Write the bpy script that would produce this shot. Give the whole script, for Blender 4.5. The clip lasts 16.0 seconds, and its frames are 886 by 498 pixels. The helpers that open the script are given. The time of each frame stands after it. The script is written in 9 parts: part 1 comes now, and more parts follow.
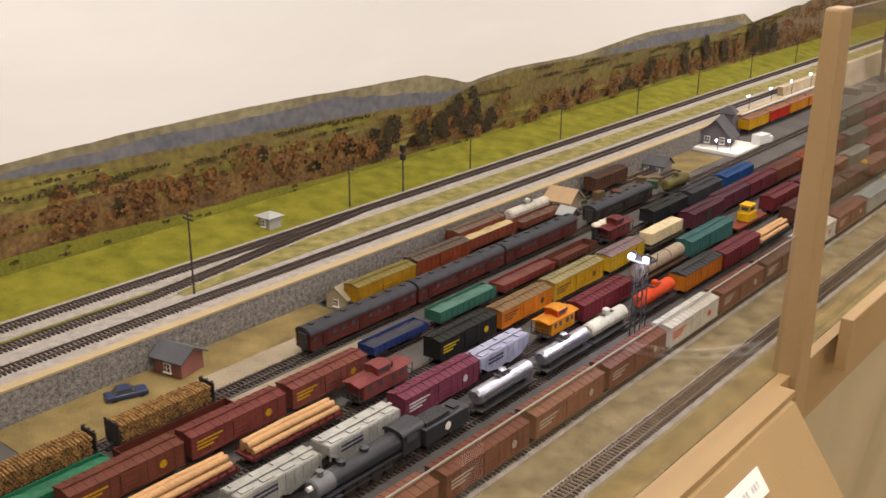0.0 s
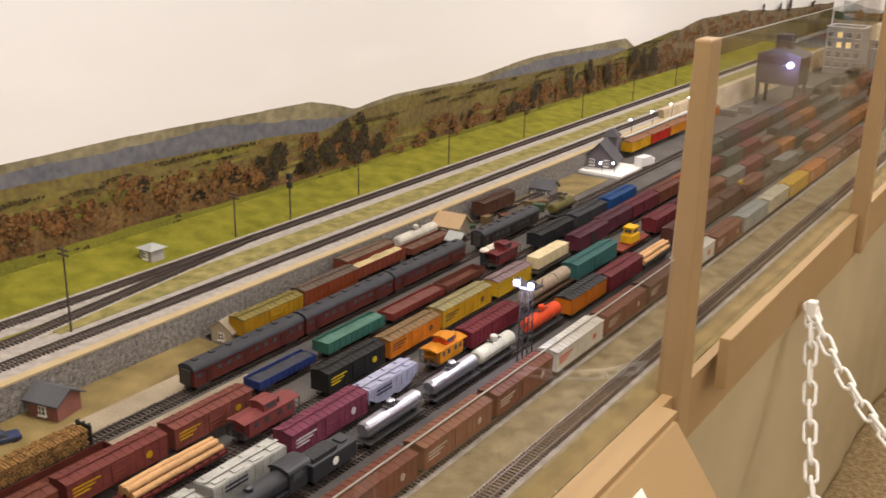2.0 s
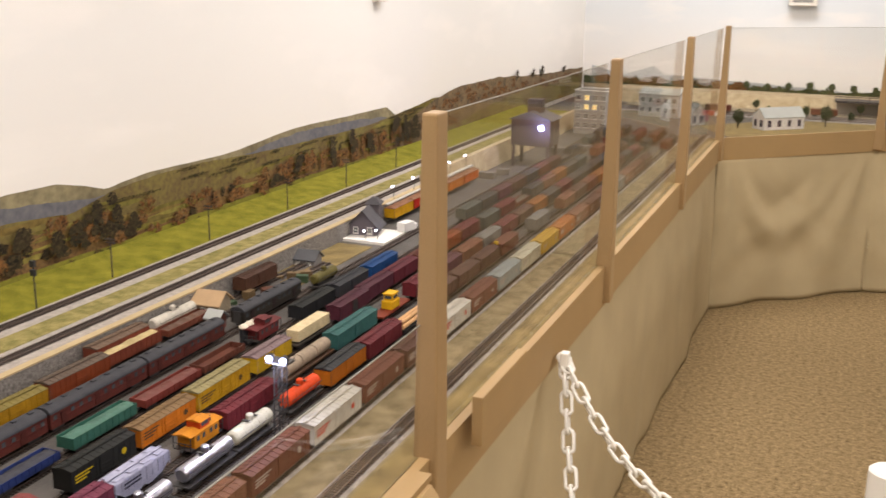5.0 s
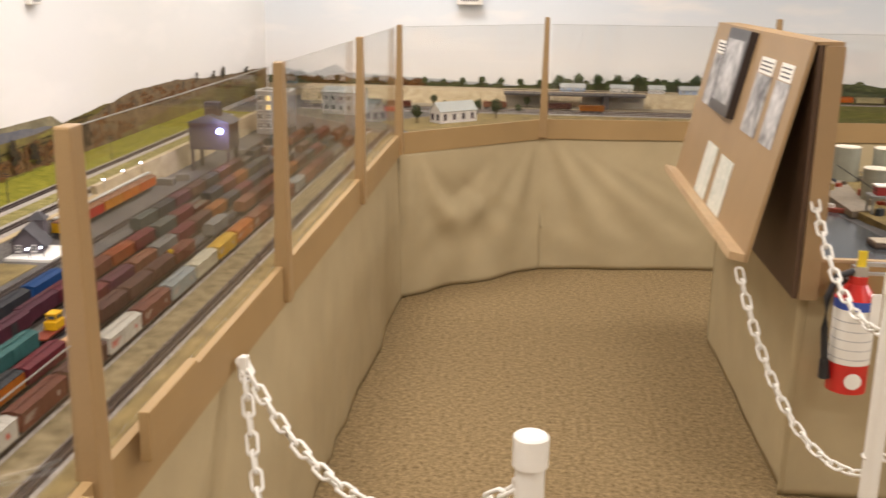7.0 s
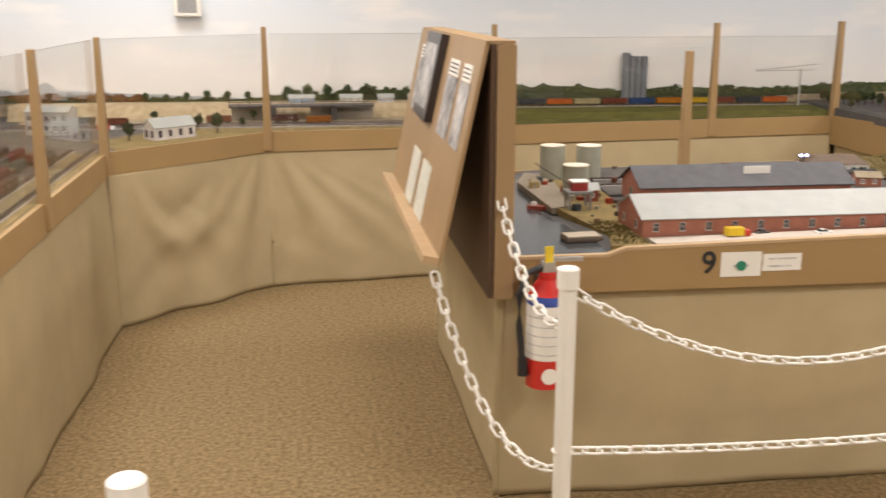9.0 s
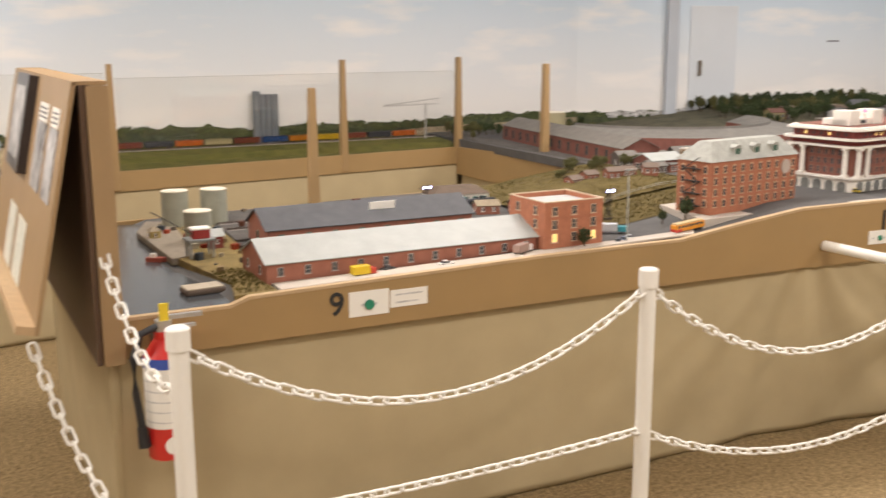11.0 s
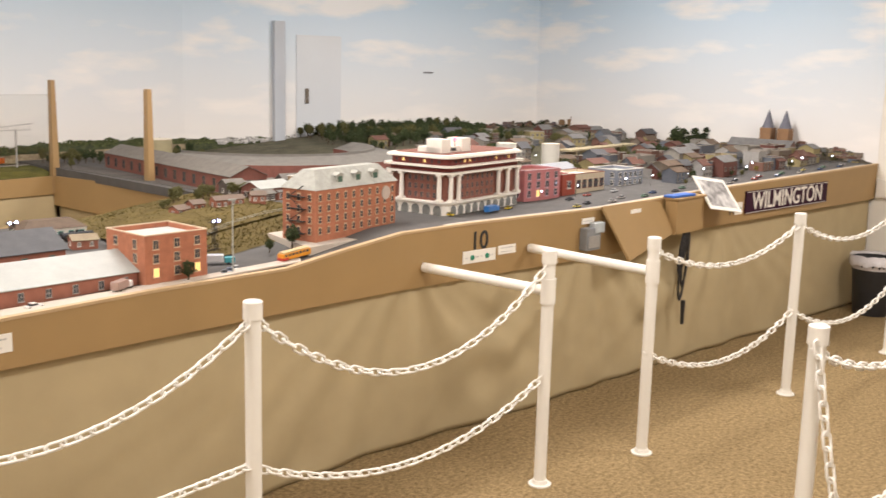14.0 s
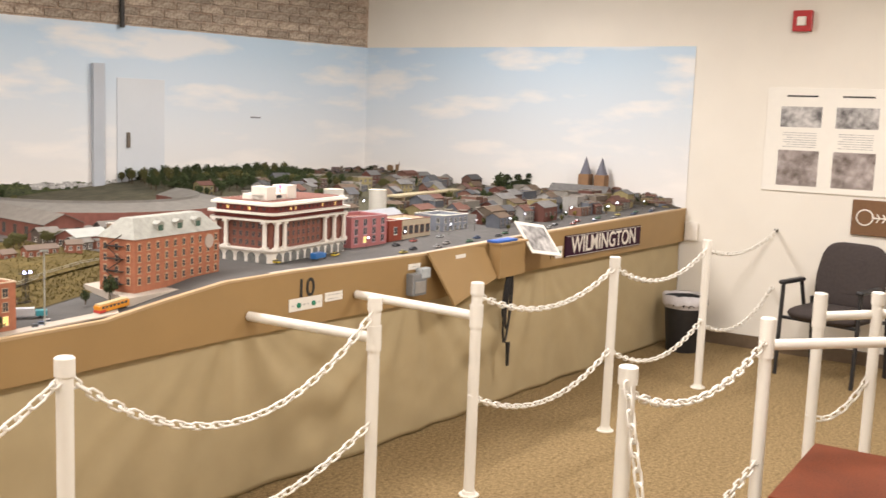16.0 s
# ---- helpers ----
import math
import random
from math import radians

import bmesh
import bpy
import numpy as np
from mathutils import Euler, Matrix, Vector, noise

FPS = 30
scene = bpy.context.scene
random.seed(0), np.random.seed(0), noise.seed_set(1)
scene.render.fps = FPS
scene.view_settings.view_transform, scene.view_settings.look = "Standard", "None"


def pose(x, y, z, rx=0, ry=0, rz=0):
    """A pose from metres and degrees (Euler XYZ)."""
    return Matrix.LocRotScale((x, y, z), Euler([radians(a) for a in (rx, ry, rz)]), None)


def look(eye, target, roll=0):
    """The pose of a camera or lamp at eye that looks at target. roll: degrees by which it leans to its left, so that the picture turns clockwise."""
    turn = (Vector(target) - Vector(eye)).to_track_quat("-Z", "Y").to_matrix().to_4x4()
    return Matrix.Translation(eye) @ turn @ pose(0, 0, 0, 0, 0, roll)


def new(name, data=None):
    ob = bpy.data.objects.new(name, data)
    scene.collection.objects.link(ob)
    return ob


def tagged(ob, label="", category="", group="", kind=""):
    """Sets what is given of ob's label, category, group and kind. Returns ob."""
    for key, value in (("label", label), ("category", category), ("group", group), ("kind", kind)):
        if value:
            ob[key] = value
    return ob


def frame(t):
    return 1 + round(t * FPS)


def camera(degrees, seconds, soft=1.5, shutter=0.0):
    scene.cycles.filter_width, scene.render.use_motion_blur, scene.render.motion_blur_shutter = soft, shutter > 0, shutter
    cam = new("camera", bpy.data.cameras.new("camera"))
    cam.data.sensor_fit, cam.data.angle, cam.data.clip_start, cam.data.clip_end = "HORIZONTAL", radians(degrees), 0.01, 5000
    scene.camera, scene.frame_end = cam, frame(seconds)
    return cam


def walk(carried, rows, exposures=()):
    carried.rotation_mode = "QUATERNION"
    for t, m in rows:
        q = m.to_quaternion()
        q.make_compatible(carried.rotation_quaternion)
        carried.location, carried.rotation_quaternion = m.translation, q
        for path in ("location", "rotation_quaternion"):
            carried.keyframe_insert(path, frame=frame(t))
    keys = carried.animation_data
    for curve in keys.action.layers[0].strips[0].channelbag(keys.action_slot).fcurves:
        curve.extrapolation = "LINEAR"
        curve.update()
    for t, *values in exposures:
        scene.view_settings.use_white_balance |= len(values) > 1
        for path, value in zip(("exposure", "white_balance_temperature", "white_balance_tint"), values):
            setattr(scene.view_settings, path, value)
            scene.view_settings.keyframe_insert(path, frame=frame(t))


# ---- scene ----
cam = camera(47.2, 16.0, soft=1.5, shutter=0.5)
PATH = [
    (0, (0.038, 0.005, 1.623), (-1.165, 1.45, 0.941), 0.3),
    (0.5, (0.033, 0.014, 1.625), (-1.128, 1.495, 0.948), 1.1),
    (1, (0.035, 0.019, 1.628), (-1.09, 1.537, 0.971), 1.1),
    (1.5, (0.039, 0.022, 1.63), (-1.058, 1.564, 0.984), 0.8),
    (2, (0.045, 0.024, 1.635), (-1.004, 1.601, 0.993), 1.1),
    (2.5, (0.054, 0.027, 1.639), (-0.934, 1.653, 1.023), 1.2),
    (3, (0.059, 0.028, 1.644), (-0.879, 1.691, 1.05), 1.5),
    (5.3, (0.115, 0.048, 1.657), (-0.537, 1.87, 1.151), 0.9),
    (5.5, (0.117, 0.043, 1.662), (-0.493, 1.88, 1.158), 0.9),
    (6, (0.14, 0.044, 1.665), (-0.338, 1.921, 1.167), 1.1),
    (6.5, (0.172, 0.031, 1.675), (-0.156, 1.938, 1.17), 1.3),
    (7, (0.206, 0.04, 1.671), (0.05, 1.968, 1.163), 1.0),
    (7.5, (0.268, 0.064, 1.667), (0.223, 2.001, 1.166), 0.58),
    (8, (0.342, 0.105, 1.658), (0.396, 2.046, 1.177), 0.35),
    (8.2, (0.368, 0.124, 1.654), (0.463, 2.063, 1.176), 0.35),
    (10.5, (0.676, 0.248, 1.616), (1.387, 2.065, 1.177), -0.2),
    (11, (0.671, 0.305, 1.629), (1.57, 2.045, 1.224), -0.1),
    (11.5, (0.707, 0.333, 1.618), (1.749, 1.992, 1.215), 0.5),
    (12, (0.718, 0.321, 1.627), (1.883, 1.901, 1.245), 0.8),
    (12.5, (0.734, 0.315, 1.631), (2.004, 1.812, 1.248), 1.0),
    (13, (0.751, 0.324, 1.632), (2.115, 1.739, 1.266), 1.3),
    (13.5, (0.749, 0.309, 1.637), (2.169, 1.673, 1.289), 1.4),
    (14, (0.754, 0.311, 1.642), (2.234, 1.61, 1.293), 1.5),
    (14.5, (0.757, 0.291, 1.649), (2.298, 1.525, 1.329), 1.7),
    (15, (0.753, 0.287, 1.65), (2.338, 1.469, 1.349), 1.9),
    (15.5, (0.756, 0.281, 1.662), (2.395, 1.393, 1.386), 2.2),
    (16, (0.754, 0.272, 1.667), (2.439, 1.319, 1.411), 2.2),
]
walk(cam, [(t, look(eye, target, roll)) for t, eye, target, roll in PATH], ((0.0, -0.30), (3.0, -0.24), (5.5, -0.2), (8.0, -0.18), (11.0, -0.1), (13.0, 0.0), (16.0, 0.08)))

# ---- world and lamps ----
world = bpy.data.worlds.new("world")
scene.world = world
world.use_nodes = True
world.node_tree.nodes["Background"].inputs[0].default_value = (1.0, 0.9, 0.78, 1)
world.node_tree.nodes["Background"].inputs[1].default_value = 0.05
scene.view_settings.exposure = 0.0


def ceiling_lamp(x, y, w, h, watts, tint=(0.98, 0.91, 0.875)):
    data = bpy.data.lights.new("ceiling_lamp", "AREA")
    data.shape, data.size, data.size_y, data.energy, data.color = "RECTANGLE", w, h, watts, tint
    ob = new("ceiling_lamp", data)
    ob.matrix_world = pose(x, y, 3.02)
    return ob


LAMP = 66.0
for lx, ly, share in ((-0.6, 0.9, 0.8), (-0.6, 3.4, 0.8), (-0.4, 5.9, 0.85), (1.3, -0.6, 0.9), (1.4, 3.9, 0.7), (3.4, 1.0, 1.0), (3.6, 4.4, 1.05), (6.3, 0.8, 1.25), (6.3, 4.0, 1.35)):
    ceiling_lamp(lx, ly, 1.2, 0.6, LAMP * share)


# ---- materials ----
MATS = {}


def mat(name, color, rough=0.6, metal=0.0, vary=0.12, scale=30.0, bump=0.15, fine=400.0, color2=None, per_object=0.0, spec=0.5, coat=0.0):
    """Procedural surface: two noises vary the colour and give the relief."""
    if name in MATS:
        return MATS[name]
    m = bpy.data.materials.new(name)
    m.use_nodes = True
    nt = m.node_tree
    nd, ln = nt.nodes, nt.links
    bsdf = nd["Principled BSDF"]
    bsdf.inputs["Roughness"].default_value = rough
    bsdf.inputs["Metallic"].default_value = metal
    bsdf.inputs["Specular IOR Level"].default_value = spec
    bsdf.inputs["Coat Weight"].default_value = coat
    tc = nd.new("ShaderNodeTexCoord")
    big = nd.new("ShaderNodeTexNoise")
    big.inputs["Scale"].default_value, big.inputs["Detail"].default_value = scale, 4
    small = nd.new("ShaderNodeTexNoise")
    small.inputs["Scale"].default_value, small.inputs["Detail"].default_value = fine, 2
    ln.new(tc.outputs["Object"], big.inputs["Vector"])
    ln.new(tc.outputs["Object"], small.inputs["Vector"])
    add = nd.new("ShaderNodeMath")
    add.operation = "ADD"
    ln.new(big.outputs[0], add.inputs[0])
    ln.new(small.outputs[0], add.inputs[1])
    half = nd.new("ShaderNodeMapRange")
    half.inputs["From Min"].default_value, half.inputs["From Max"].default_value = 0.7, 1.3
    ln.new(add.outputs[0], half.inputs["Value"])
    mix = nd.new("ShaderNodeMix")
    mix.data_type = "RGBA"
    c = Vector(color)
    d = Vector(color2) if color2 else c * (1 + vary)
    a = c if color2 else c * (1 - vary)
    mix.inputs["A"].default_value = (*a, 1)
    mix.inputs["B"].default_value = (*d, 1)
    ln.new(half.outputs[0], mix.inputs["Factor"])
    last = mix.outputs["Result"]
    if per_object:
        info = nd.new("ShaderNodeObjectInfo")
        rng = nd.new("ShaderNodeMapRange")
        rng.inputs["To Min"].default_value, rng.inputs["To Max"].default_value = 1 - per_object, 1 + per_object
        ln.new(info.outputs["Random"], rng.inputs["Value"])
        mul = nd.new("ShaderNodeVectorMath")
        mul.operation = "SCALE"
        ln.new(last, mul.inputs[0])
        ln.new(rng.outputs[0], mul.inputs["Scale"])
        last = mul.outputs[0]
    ln.new(last, bsdf.inputs["Base Color"])
    if bump:
        bp = nd.new("ShaderNodeBump")
        bp.inputs["Strength"].default_value, bp.inputs["Distance"].default_value = bump, 0.6 / fine
        ln.new(add.outputs[0], bp.inputs["Height"])
        ln.new(bp.outputs[0], bsdf.inputs["Normal"])
    MATS[name] = m
    return m


def island_mat(name, stops, rough=0.7, grain=120.0):
    """Paint whose tint is drawn anew for every separate dab, with a fine grain."""
    m = bpy.data.materials.new(name)
    m.use_nodes = True
    nd, ln = m.node_tree.nodes, m.node_tree.links
    b = nd["Principled BSDF"]
    b.inputs["Roughness"].default_value, b.inputs["Specular IOR Level"].default_value = rough, 0.2
    geo = nd.new("ShaderNodeNewGeometry")
    ramp = nd.new("ShaderNodeValToRGB")
    el = ramp.color_ramp.elements
    while len(el) < len(stops):
        el.new(0.5)
    for k, c in enumerate(stops):
        el[k].position, el[k].color = k / (len(stops) - 1), (*c, 1)
    ln.new(geo.outputs["Random Per Island"], ramp.inputs[0])
    tc = nd.new("ShaderNodeTexCoord")
    no = nd.new("ShaderNodeTexNoise")
    no.inputs["Scale"].default_value, no.inputs["Detail"].default_value = grain, 3
    ln.new(tc.outputs["Object"], no.inputs["Vector"])
    rng = nd.new("ShaderNodeMapRange")
    rng.inputs["From Min"].default_value, rng.inputs["From Max"].default_value = 0.3, 0.7
    rng.inputs["To Min"].default_value, rng.inputs["To Max"].default_value = 0.65, 1.35
    ln.new(no.outputs[0], rng.inputs["Value"])
    mul = nd.new("ShaderNodeVectorMath")
    mul.operation = "SCALE"
    ln.new(ramp.outputs[0], mul.inputs[0])
    ln.new(rng.outputs[0], mul.inputs["Scale"])
    ln.new(mul.outputs[0], b.inputs["Base Color"])
    return m


def glass_mat(name, tint=(1, 1, 1), rough=0.02):
    m = bpy.data.materials.new(name)
    m.use_nodes = True
    nd, ln = m.node_tree.nodes, m.node_tree.links
    out = nd["Material Output"]
    clear = nd.new("ShaderNodeBsdfTransparent")
    clear.inputs[0].default_value = (*tint, 1)
    gloss = nd.new("ShaderNodeBsdfGlossy")
    gloss.inputs["Roughness"].default_value = rough
    fres = nd.new("ShaderNodeLayerWeight")
    fres.inputs["Blend"].default_value = 0.5
    powr = nd.new("ShaderNodeMath")
    powr.operation = "POWER"
    powr.inputs[1].default_value = 5.0
    ln.new(fres.outputs["Facing"], powr.inputs[0])
    scl = nd.new("ShaderNodeMath")
    scl.operation = "MULTIPLY_ADD"
    scl.inputs[1].default_value, scl.inputs[2].default_value = 0.6, 0.05
    ln.new(powr.outputs[0], scl.inputs[0])
    mixer = nd.new("ShaderNodeMixShader")
    ln.new(scl.outputs[0], mixer.inputs[0])
    ln.new(clear.outputs[0], mixer.inputs[1])
    ln.new(gloss.outputs[0], mixer.inputs[2])
    ln.new(mixer.outputs[0], out.inputs[0])
    return m


def glow(name, color, strength):
    m = bpy.data.materials.new(name)
    m.use_nodes = True
    b = m.node_tree.nodes["Principled BSDF"]
    b.inputs["Base Color"].default_value = (*color, 1)
    b.inputs["Emission Color"].default_value = (*color, 1)
    b.inputs["Emission Strength"].default_value = strength
    return m


def sky_mat(name, low, high, z0, z1, cloud):
    """Painted sky: a vertical wash of two colours with soft cloud streaks."""
    m = bpy.data.materials.new(name)
    m.use_nodes = True
    nd, ln = m.node_tree.nodes, m.node_tree.links
    b = nd["Principled BSDF"]
    b.inputs["Roughness"].default_value = 0.55
    tc = nd.new("ShaderNodeTexCoord")
    sep = nd.new("ShaderNodeSeparateXYZ")
    ln.new(tc.outputs["Object"], sep.inputs[0])
    rng = nd.new("ShaderNodeMapRange")
    rng.inputs["From Min"].default_value, rng.inputs["From Max"].default_value = z0, z1
    ln.new(sep.outputs["Z"], rng.inputs["Value"])
    mix = nd.new("ShaderNodeMix")
    mix.data_type = "RGBA"
    mix.inputs["A"].default_value, mix.inputs["B"].default_value = (*low, 1), (*high, 1)
    ln.new(rng.outputs[0], mix.inputs["Factor"])
    mp = nd.new("ShaderNodeMapping")
    mp.inputs["Scale"].default_value = (0.8, 0.8, 2.9)
    ln.new(tc.outputs["Object"], mp.inputs["Vector"])
    no = nd.new("ShaderNodeTexNoise")
    no.inputs["Scale"].default_value, no.inputs["Detail"].default_value = 1.6, 6
    ln.new(mp.outputs[0], no.inputs["Vector"])
    cr = nd.new("ShaderNodeMapRange")
    cr.inputs["From Min"].default_value, cr.inputs["From Max"].default_value = 0.52, 0.66
    cr.inputs["To Max"].default_value = cloud
    ln.new(no.outputs[0], cr.inputs["Value"])
    mix2 = nd.new("ShaderNodeMix")
    mix2.data_type = "RGBA"
    mix2.inputs["B"].default_value = (0.88, 0.84, 0.80, 1)
    ln.new(mix.outputs["Result"], mix2.inputs["A"])
    ln.new(cr.outputs[0], mix2.inputs["Factor"])
    ln.new(mix2.outputs["Result"], b.inputs["Base Color"])
    return m


M_WALL = mat("wall_paint", (0.78, 0.74, 0.66), 0.7, vary=0.03, scale=3, fine=150, bump=0.05)
M_CEIL = mat("ceiling_paint", (0.75, 0.73, 0.7), 0.8, vary=0.03, scale=3, fine=80)
M_CARPET = mat("carpet", (0.125, 0.084, 0.040), 0.95, scale=52, fine=150, bump=0.9, color2=(0.37, 0.268, 0.136), spec=0.1)
M_FASCIA = mat("fascia_board", (0.34, 0.218, 0.09), 0.6, vary=0.07, scale=5, fine=500, bump=0.04)
M_POST = mat("post_paint", (0.33, 0.212, 0.095), 0.45, vary=0.06, scale=9, fine=300, bump=0.05)
M_CURTAIN = mat("curtain_cloth", (0.435, 0.35, 0.205), 0.85, vary=0.07, scale=6, fine=900, bump=0.1, spec=0.2)
M_PVC = mat("white_plastic", (0.80, 0.77, 0.70), 0.35, vary=0.02, scale=10, bump=0.02)
M_BLACK = mat("black_plastic", (0.02, 0.02, 0.022), 0.45, vary=0.2, scale=20)
M_GROUND = mat("yard_cinder", (0.05, 0.045, 0.04), 0.95, scale=9, fine=700, bump=0.6, color2=(0.115, 0.10, 0.088))
M_BALLAST = mat("ballast", (0.17, 0.15, 0.135), 0.95, scale=60, fine=900, bump=0.8, color2=(0.42, 0.375, 0.33))
M_GRASS = mat("static_grass", (0.10, 0.10, 0.010), 0.95, scale=22, fine=600, bump=0.8, color2=(0.25, 0.225, 0.028), spec=0.1)
M_BALLAST2 = mat("main_ballast", (0.24, 0.215, 0.19), 0.95, scale=70, fine=900, bump=0.8, color2=(0.41, 0.365, 0.32), spec=0.1)
M_STRAW = mat("dry_grass", (0.10, 0.07, 0.02), 0.95, scale=18, fine=600, bump=0.8, color2=(0.28, 0.20, 0.07))
M_DIRT = mat("dirt_lot", (0.18, 0.14, 0.09), 0.95, scale=12, fine=500, bump=0.4, color2=(0.34, 0.28, 0.19))
M_TIE = mat("tie_wood", (0.05, 0.036, 0.028), 0.9, vary=0.3, scale=60)
M_RAIL = mat("rail_steel", (0.16, 0.12, 0.10), 0.4, metal=0.7, vary=0.25, scale=40)
M_STEEL = mat("wheel_steel", (0.03, 0.027, 0.025), 0.6, vary=0.3, scale=90)
M_GLASS = glass_mat("clear_acrylic", (0.97, 0.97, 0.96))
M_STREET = mat("street_grey", (0.088, 0.083, 0.078), 0.85, vary=0.2, scale=12, fine=500, bump=0.2)
M_SIDEWALK = mat("sidewalk", (0.50, 0.44, 0.37), 0.85, vary=0.08, scale=14, fine=500)
M_WATER = mat("harbour_water", (0.055, 0.06, 0.065), 0.12, vary=0.15, scale=8, fine=120, bump=0.12, spec=0.6)
M_BRICK = mat("model_brick", (0.32, 0.125, 0.08), 0.85, vary=0.18, scale=30, fine=700, bump=0.4)
M_BRICK2 = mat("model_brick_orange", (0.40, 0.155, 0.085), 0.85, vary=0.2, scale=40, fine=700, bump=0.4)
M_BRICKD = mat("model_brick_dark", (0.20, 0.075, 0.055), 0.85, vary=0.2, scale=30, fine=700, bump=0.4)
M_PINK = mat("pink_wall", (0.45, 0.17, 0.17), 0.8, vary=0.1, scale=30)
M_WHITE = mat("white_trim", (0.80, 0.76, 0.69), 0.6, vary=0.05, scale=40)
M_GREYROOF = mat("grey_metal_roof", (0.36, 0.37, 0.345), 0.55, vary=0.1, scale=16, fine=300)
M_DARKROOF = mat("dark_roof", (0.075, 0.075, 0.08), 0.75, vary=0.2, scale=20, fine=500)
M_PANE = mat("window_pane", (0.06, 0.065, 0.07), 0.1, vary=0.2, scale=40, bump=0)
M_PANEY = glow("lit_window", (1.0, 0.72, 0.25), 0.7)
M_LED = glow("led_white", (0.66, 0.70, 1.0), 30.0)
M_LEDB = glow("led_blue", (0.35, 0.40, 1.0), 26.0)
M_LEAF = mat("foliage_dark", (0.035, 0.05, 0.014), 0.9, vary=0.5, scale=60, fine=300)
M_BARK = mat("bark", (0.09, 0.065, 0.04), 0.9, vary=0.3, scale=60)
M_PRINT = mat("print_grey", (0.33, 0.32, 0.31), 0.6, scale=45, fine=160, bump=0, color2=(0.72, 0.70, 0.66))
M_PAPER = mat("paper_white", (0.82, 0.79, 0.72), 0.6, vary=0.02, scale=20, bump=0)
M_INK = mat("ink_black", (0.02, 0.02, 0.02), 0.6, bump=0)


# ---- mesh helpers ----
def box(bm, x0, x1, y0, y1, z0, z1, m=None):
    vs = [bm.verts.new(Vector((x, y, z)) if m is None else m @ Vector((x, y, z))) for z in (z0, z1) for y in (y0, y1) for x in (x0, x1)]
    for f in ((0, 2, 3, 1), (4, 5, 7, 6), (0, 1, 5, 4), (2, 6, 7, 3), (0, 4, 6, 2), (1, 3, 7, 5)):
        bm.faces.new([vs[i] for i in f])
    return vs


def rbox(x0, x1, y0, y1, z0, z1, r):
    """A box with rounded edges, as a bmesh of its own."""
    bm = bmesh.new()
    box(bm, x0, x1, y0, y1, z0, z1)
    bmesh.ops.bevel(bm, geom=bm.edges[:], offset=r, segments=2, affect="EDGES", profile=0.5)
    return bm


def tube(bm, a, b, r, n=10, r2=None, caps=True):
    a, b = Vector(a), Vector(b)
    r2 = r if r2 is None else r2
    q = (b - a).to_track_quat("Z", "Y")
    ra, rb = [], []
    for i in range(n):
        u = Vector((math.cos(2 * math.pi * i / n), math.sin(2 * math.pi * i / n), 0))
        ra.append(bm.verts.new(a + q @ (u * r)))
        rb.append(bm.verts.new(b + q @ (u * r2)))
    for i in range(n):
        f = bm.faces.new((ra[i], ra[(i + 1) % n], rb[(i + 1) % n], rb[i]))
        f.smooth = True
    if caps:
        for f in (bm.faces.new(ra[::-1]), bm.faces.new(rb)):
            for e in f.edges:
                e.smooth = False


def sweep(bm, pts, r, n=8):
    """A round cord along a line of points, as one skin."""
    rings = []
    for i, p in enumerate(pts):
        d = (pts[min(i + 1, len(pts) - 1)] - pts[max(i - 1, 0)]).normalized()
        q = d.to_track_quat("Z", "Y")
        rings.append([bm.verts.new(p + q @ Vector((r * math.cos(2 * math.pi * k / n), r * math.sin(2 * math.pi * k / n), 0))) for k in range(n)])
    for a, b in zip(rings, rings[1:]):
        for k in range(n):
            bm.faces.new((a[k], a[(k + 1) % n], b[(k + 1) % n], b[k])).smooth = True
    bm.faces.new(rings[0][::-1])
    bm.faces.new(rings[-1])


def prism(bm, pts, axis, lo, hi):
    """Extrudes a closed outline of (u, v) points along an axis."""
    def at(u, v, w):
        return {"x": (w, u, v), "y": (u, w, v), "z": (u, v, w)}[axis]
    a = [bm.verts.new(at(u, v, lo)) for u, v in pts]
    b = [bm.verts.new(at(u, v, hi)) for u, v in pts]
    n = len(pts)
    for i in range(n):
        bm.faces.new((a[i], a[(i + 1) % n], b[(i + 1) % n], b[i]))
    bm.faces.new(a[::-1])
    bm.faces.new(b)


def mesh_of(name, bm, material):
    bmesh.ops.recalc_face_normals(bm, faces=bm.faces[:])
    me = bpy.data.meshes.new(name)
    bm.to_mesh(me)
    bm.free()
    me.materials.append(material)
    return me


def part(name, bm, material, parent, label=""):
    me = bm if isinstance(bm, bpy.types.Mesh) else mesh_of(name, bm, material)
    ob = new(name, me)
    if parent:
        ob.parent = parent
    if label:
        ob["label"] = label
    return ob


def thing(name, label, category, m=None, group="", kind=""):
    ob = new(name)
    ob.empty_display_size = 0.02
    if m is not None:
        ob.matrix_world = m
    return tagged(ob, label, category, group, kind)


def solid(name, bm, material, label, category, kind="structure", group=""):
    return tagged(part(name, bm, material, None), label, category, group, kind)


def words(text, size, m, material, parent, name="lettering", depth=0.001, squeeze=1.0, bold=0.0):
    cu = bpy.data.curves.new(name, "FONT")
    cu.body, cu.size, cu.extrude, cu.align_x, cu.align_y, cu.offset = text, size, depth, "CENTER", "CENTER", bold
    tmp = new(name, cu)
    bpy.context.view_layer.update()
    me = bpy.data.meshes.new_from_object(tmp)
    bpy.data.objects.remove(tmp)
    me.materials.clear()
    me.materials.append(material)
    ob = new(name, me)
    ob.parent = parent
    ob.matrix_basis = m @ Matrix.Diagonal((squeeze, 1, 1, 1))
    return ob


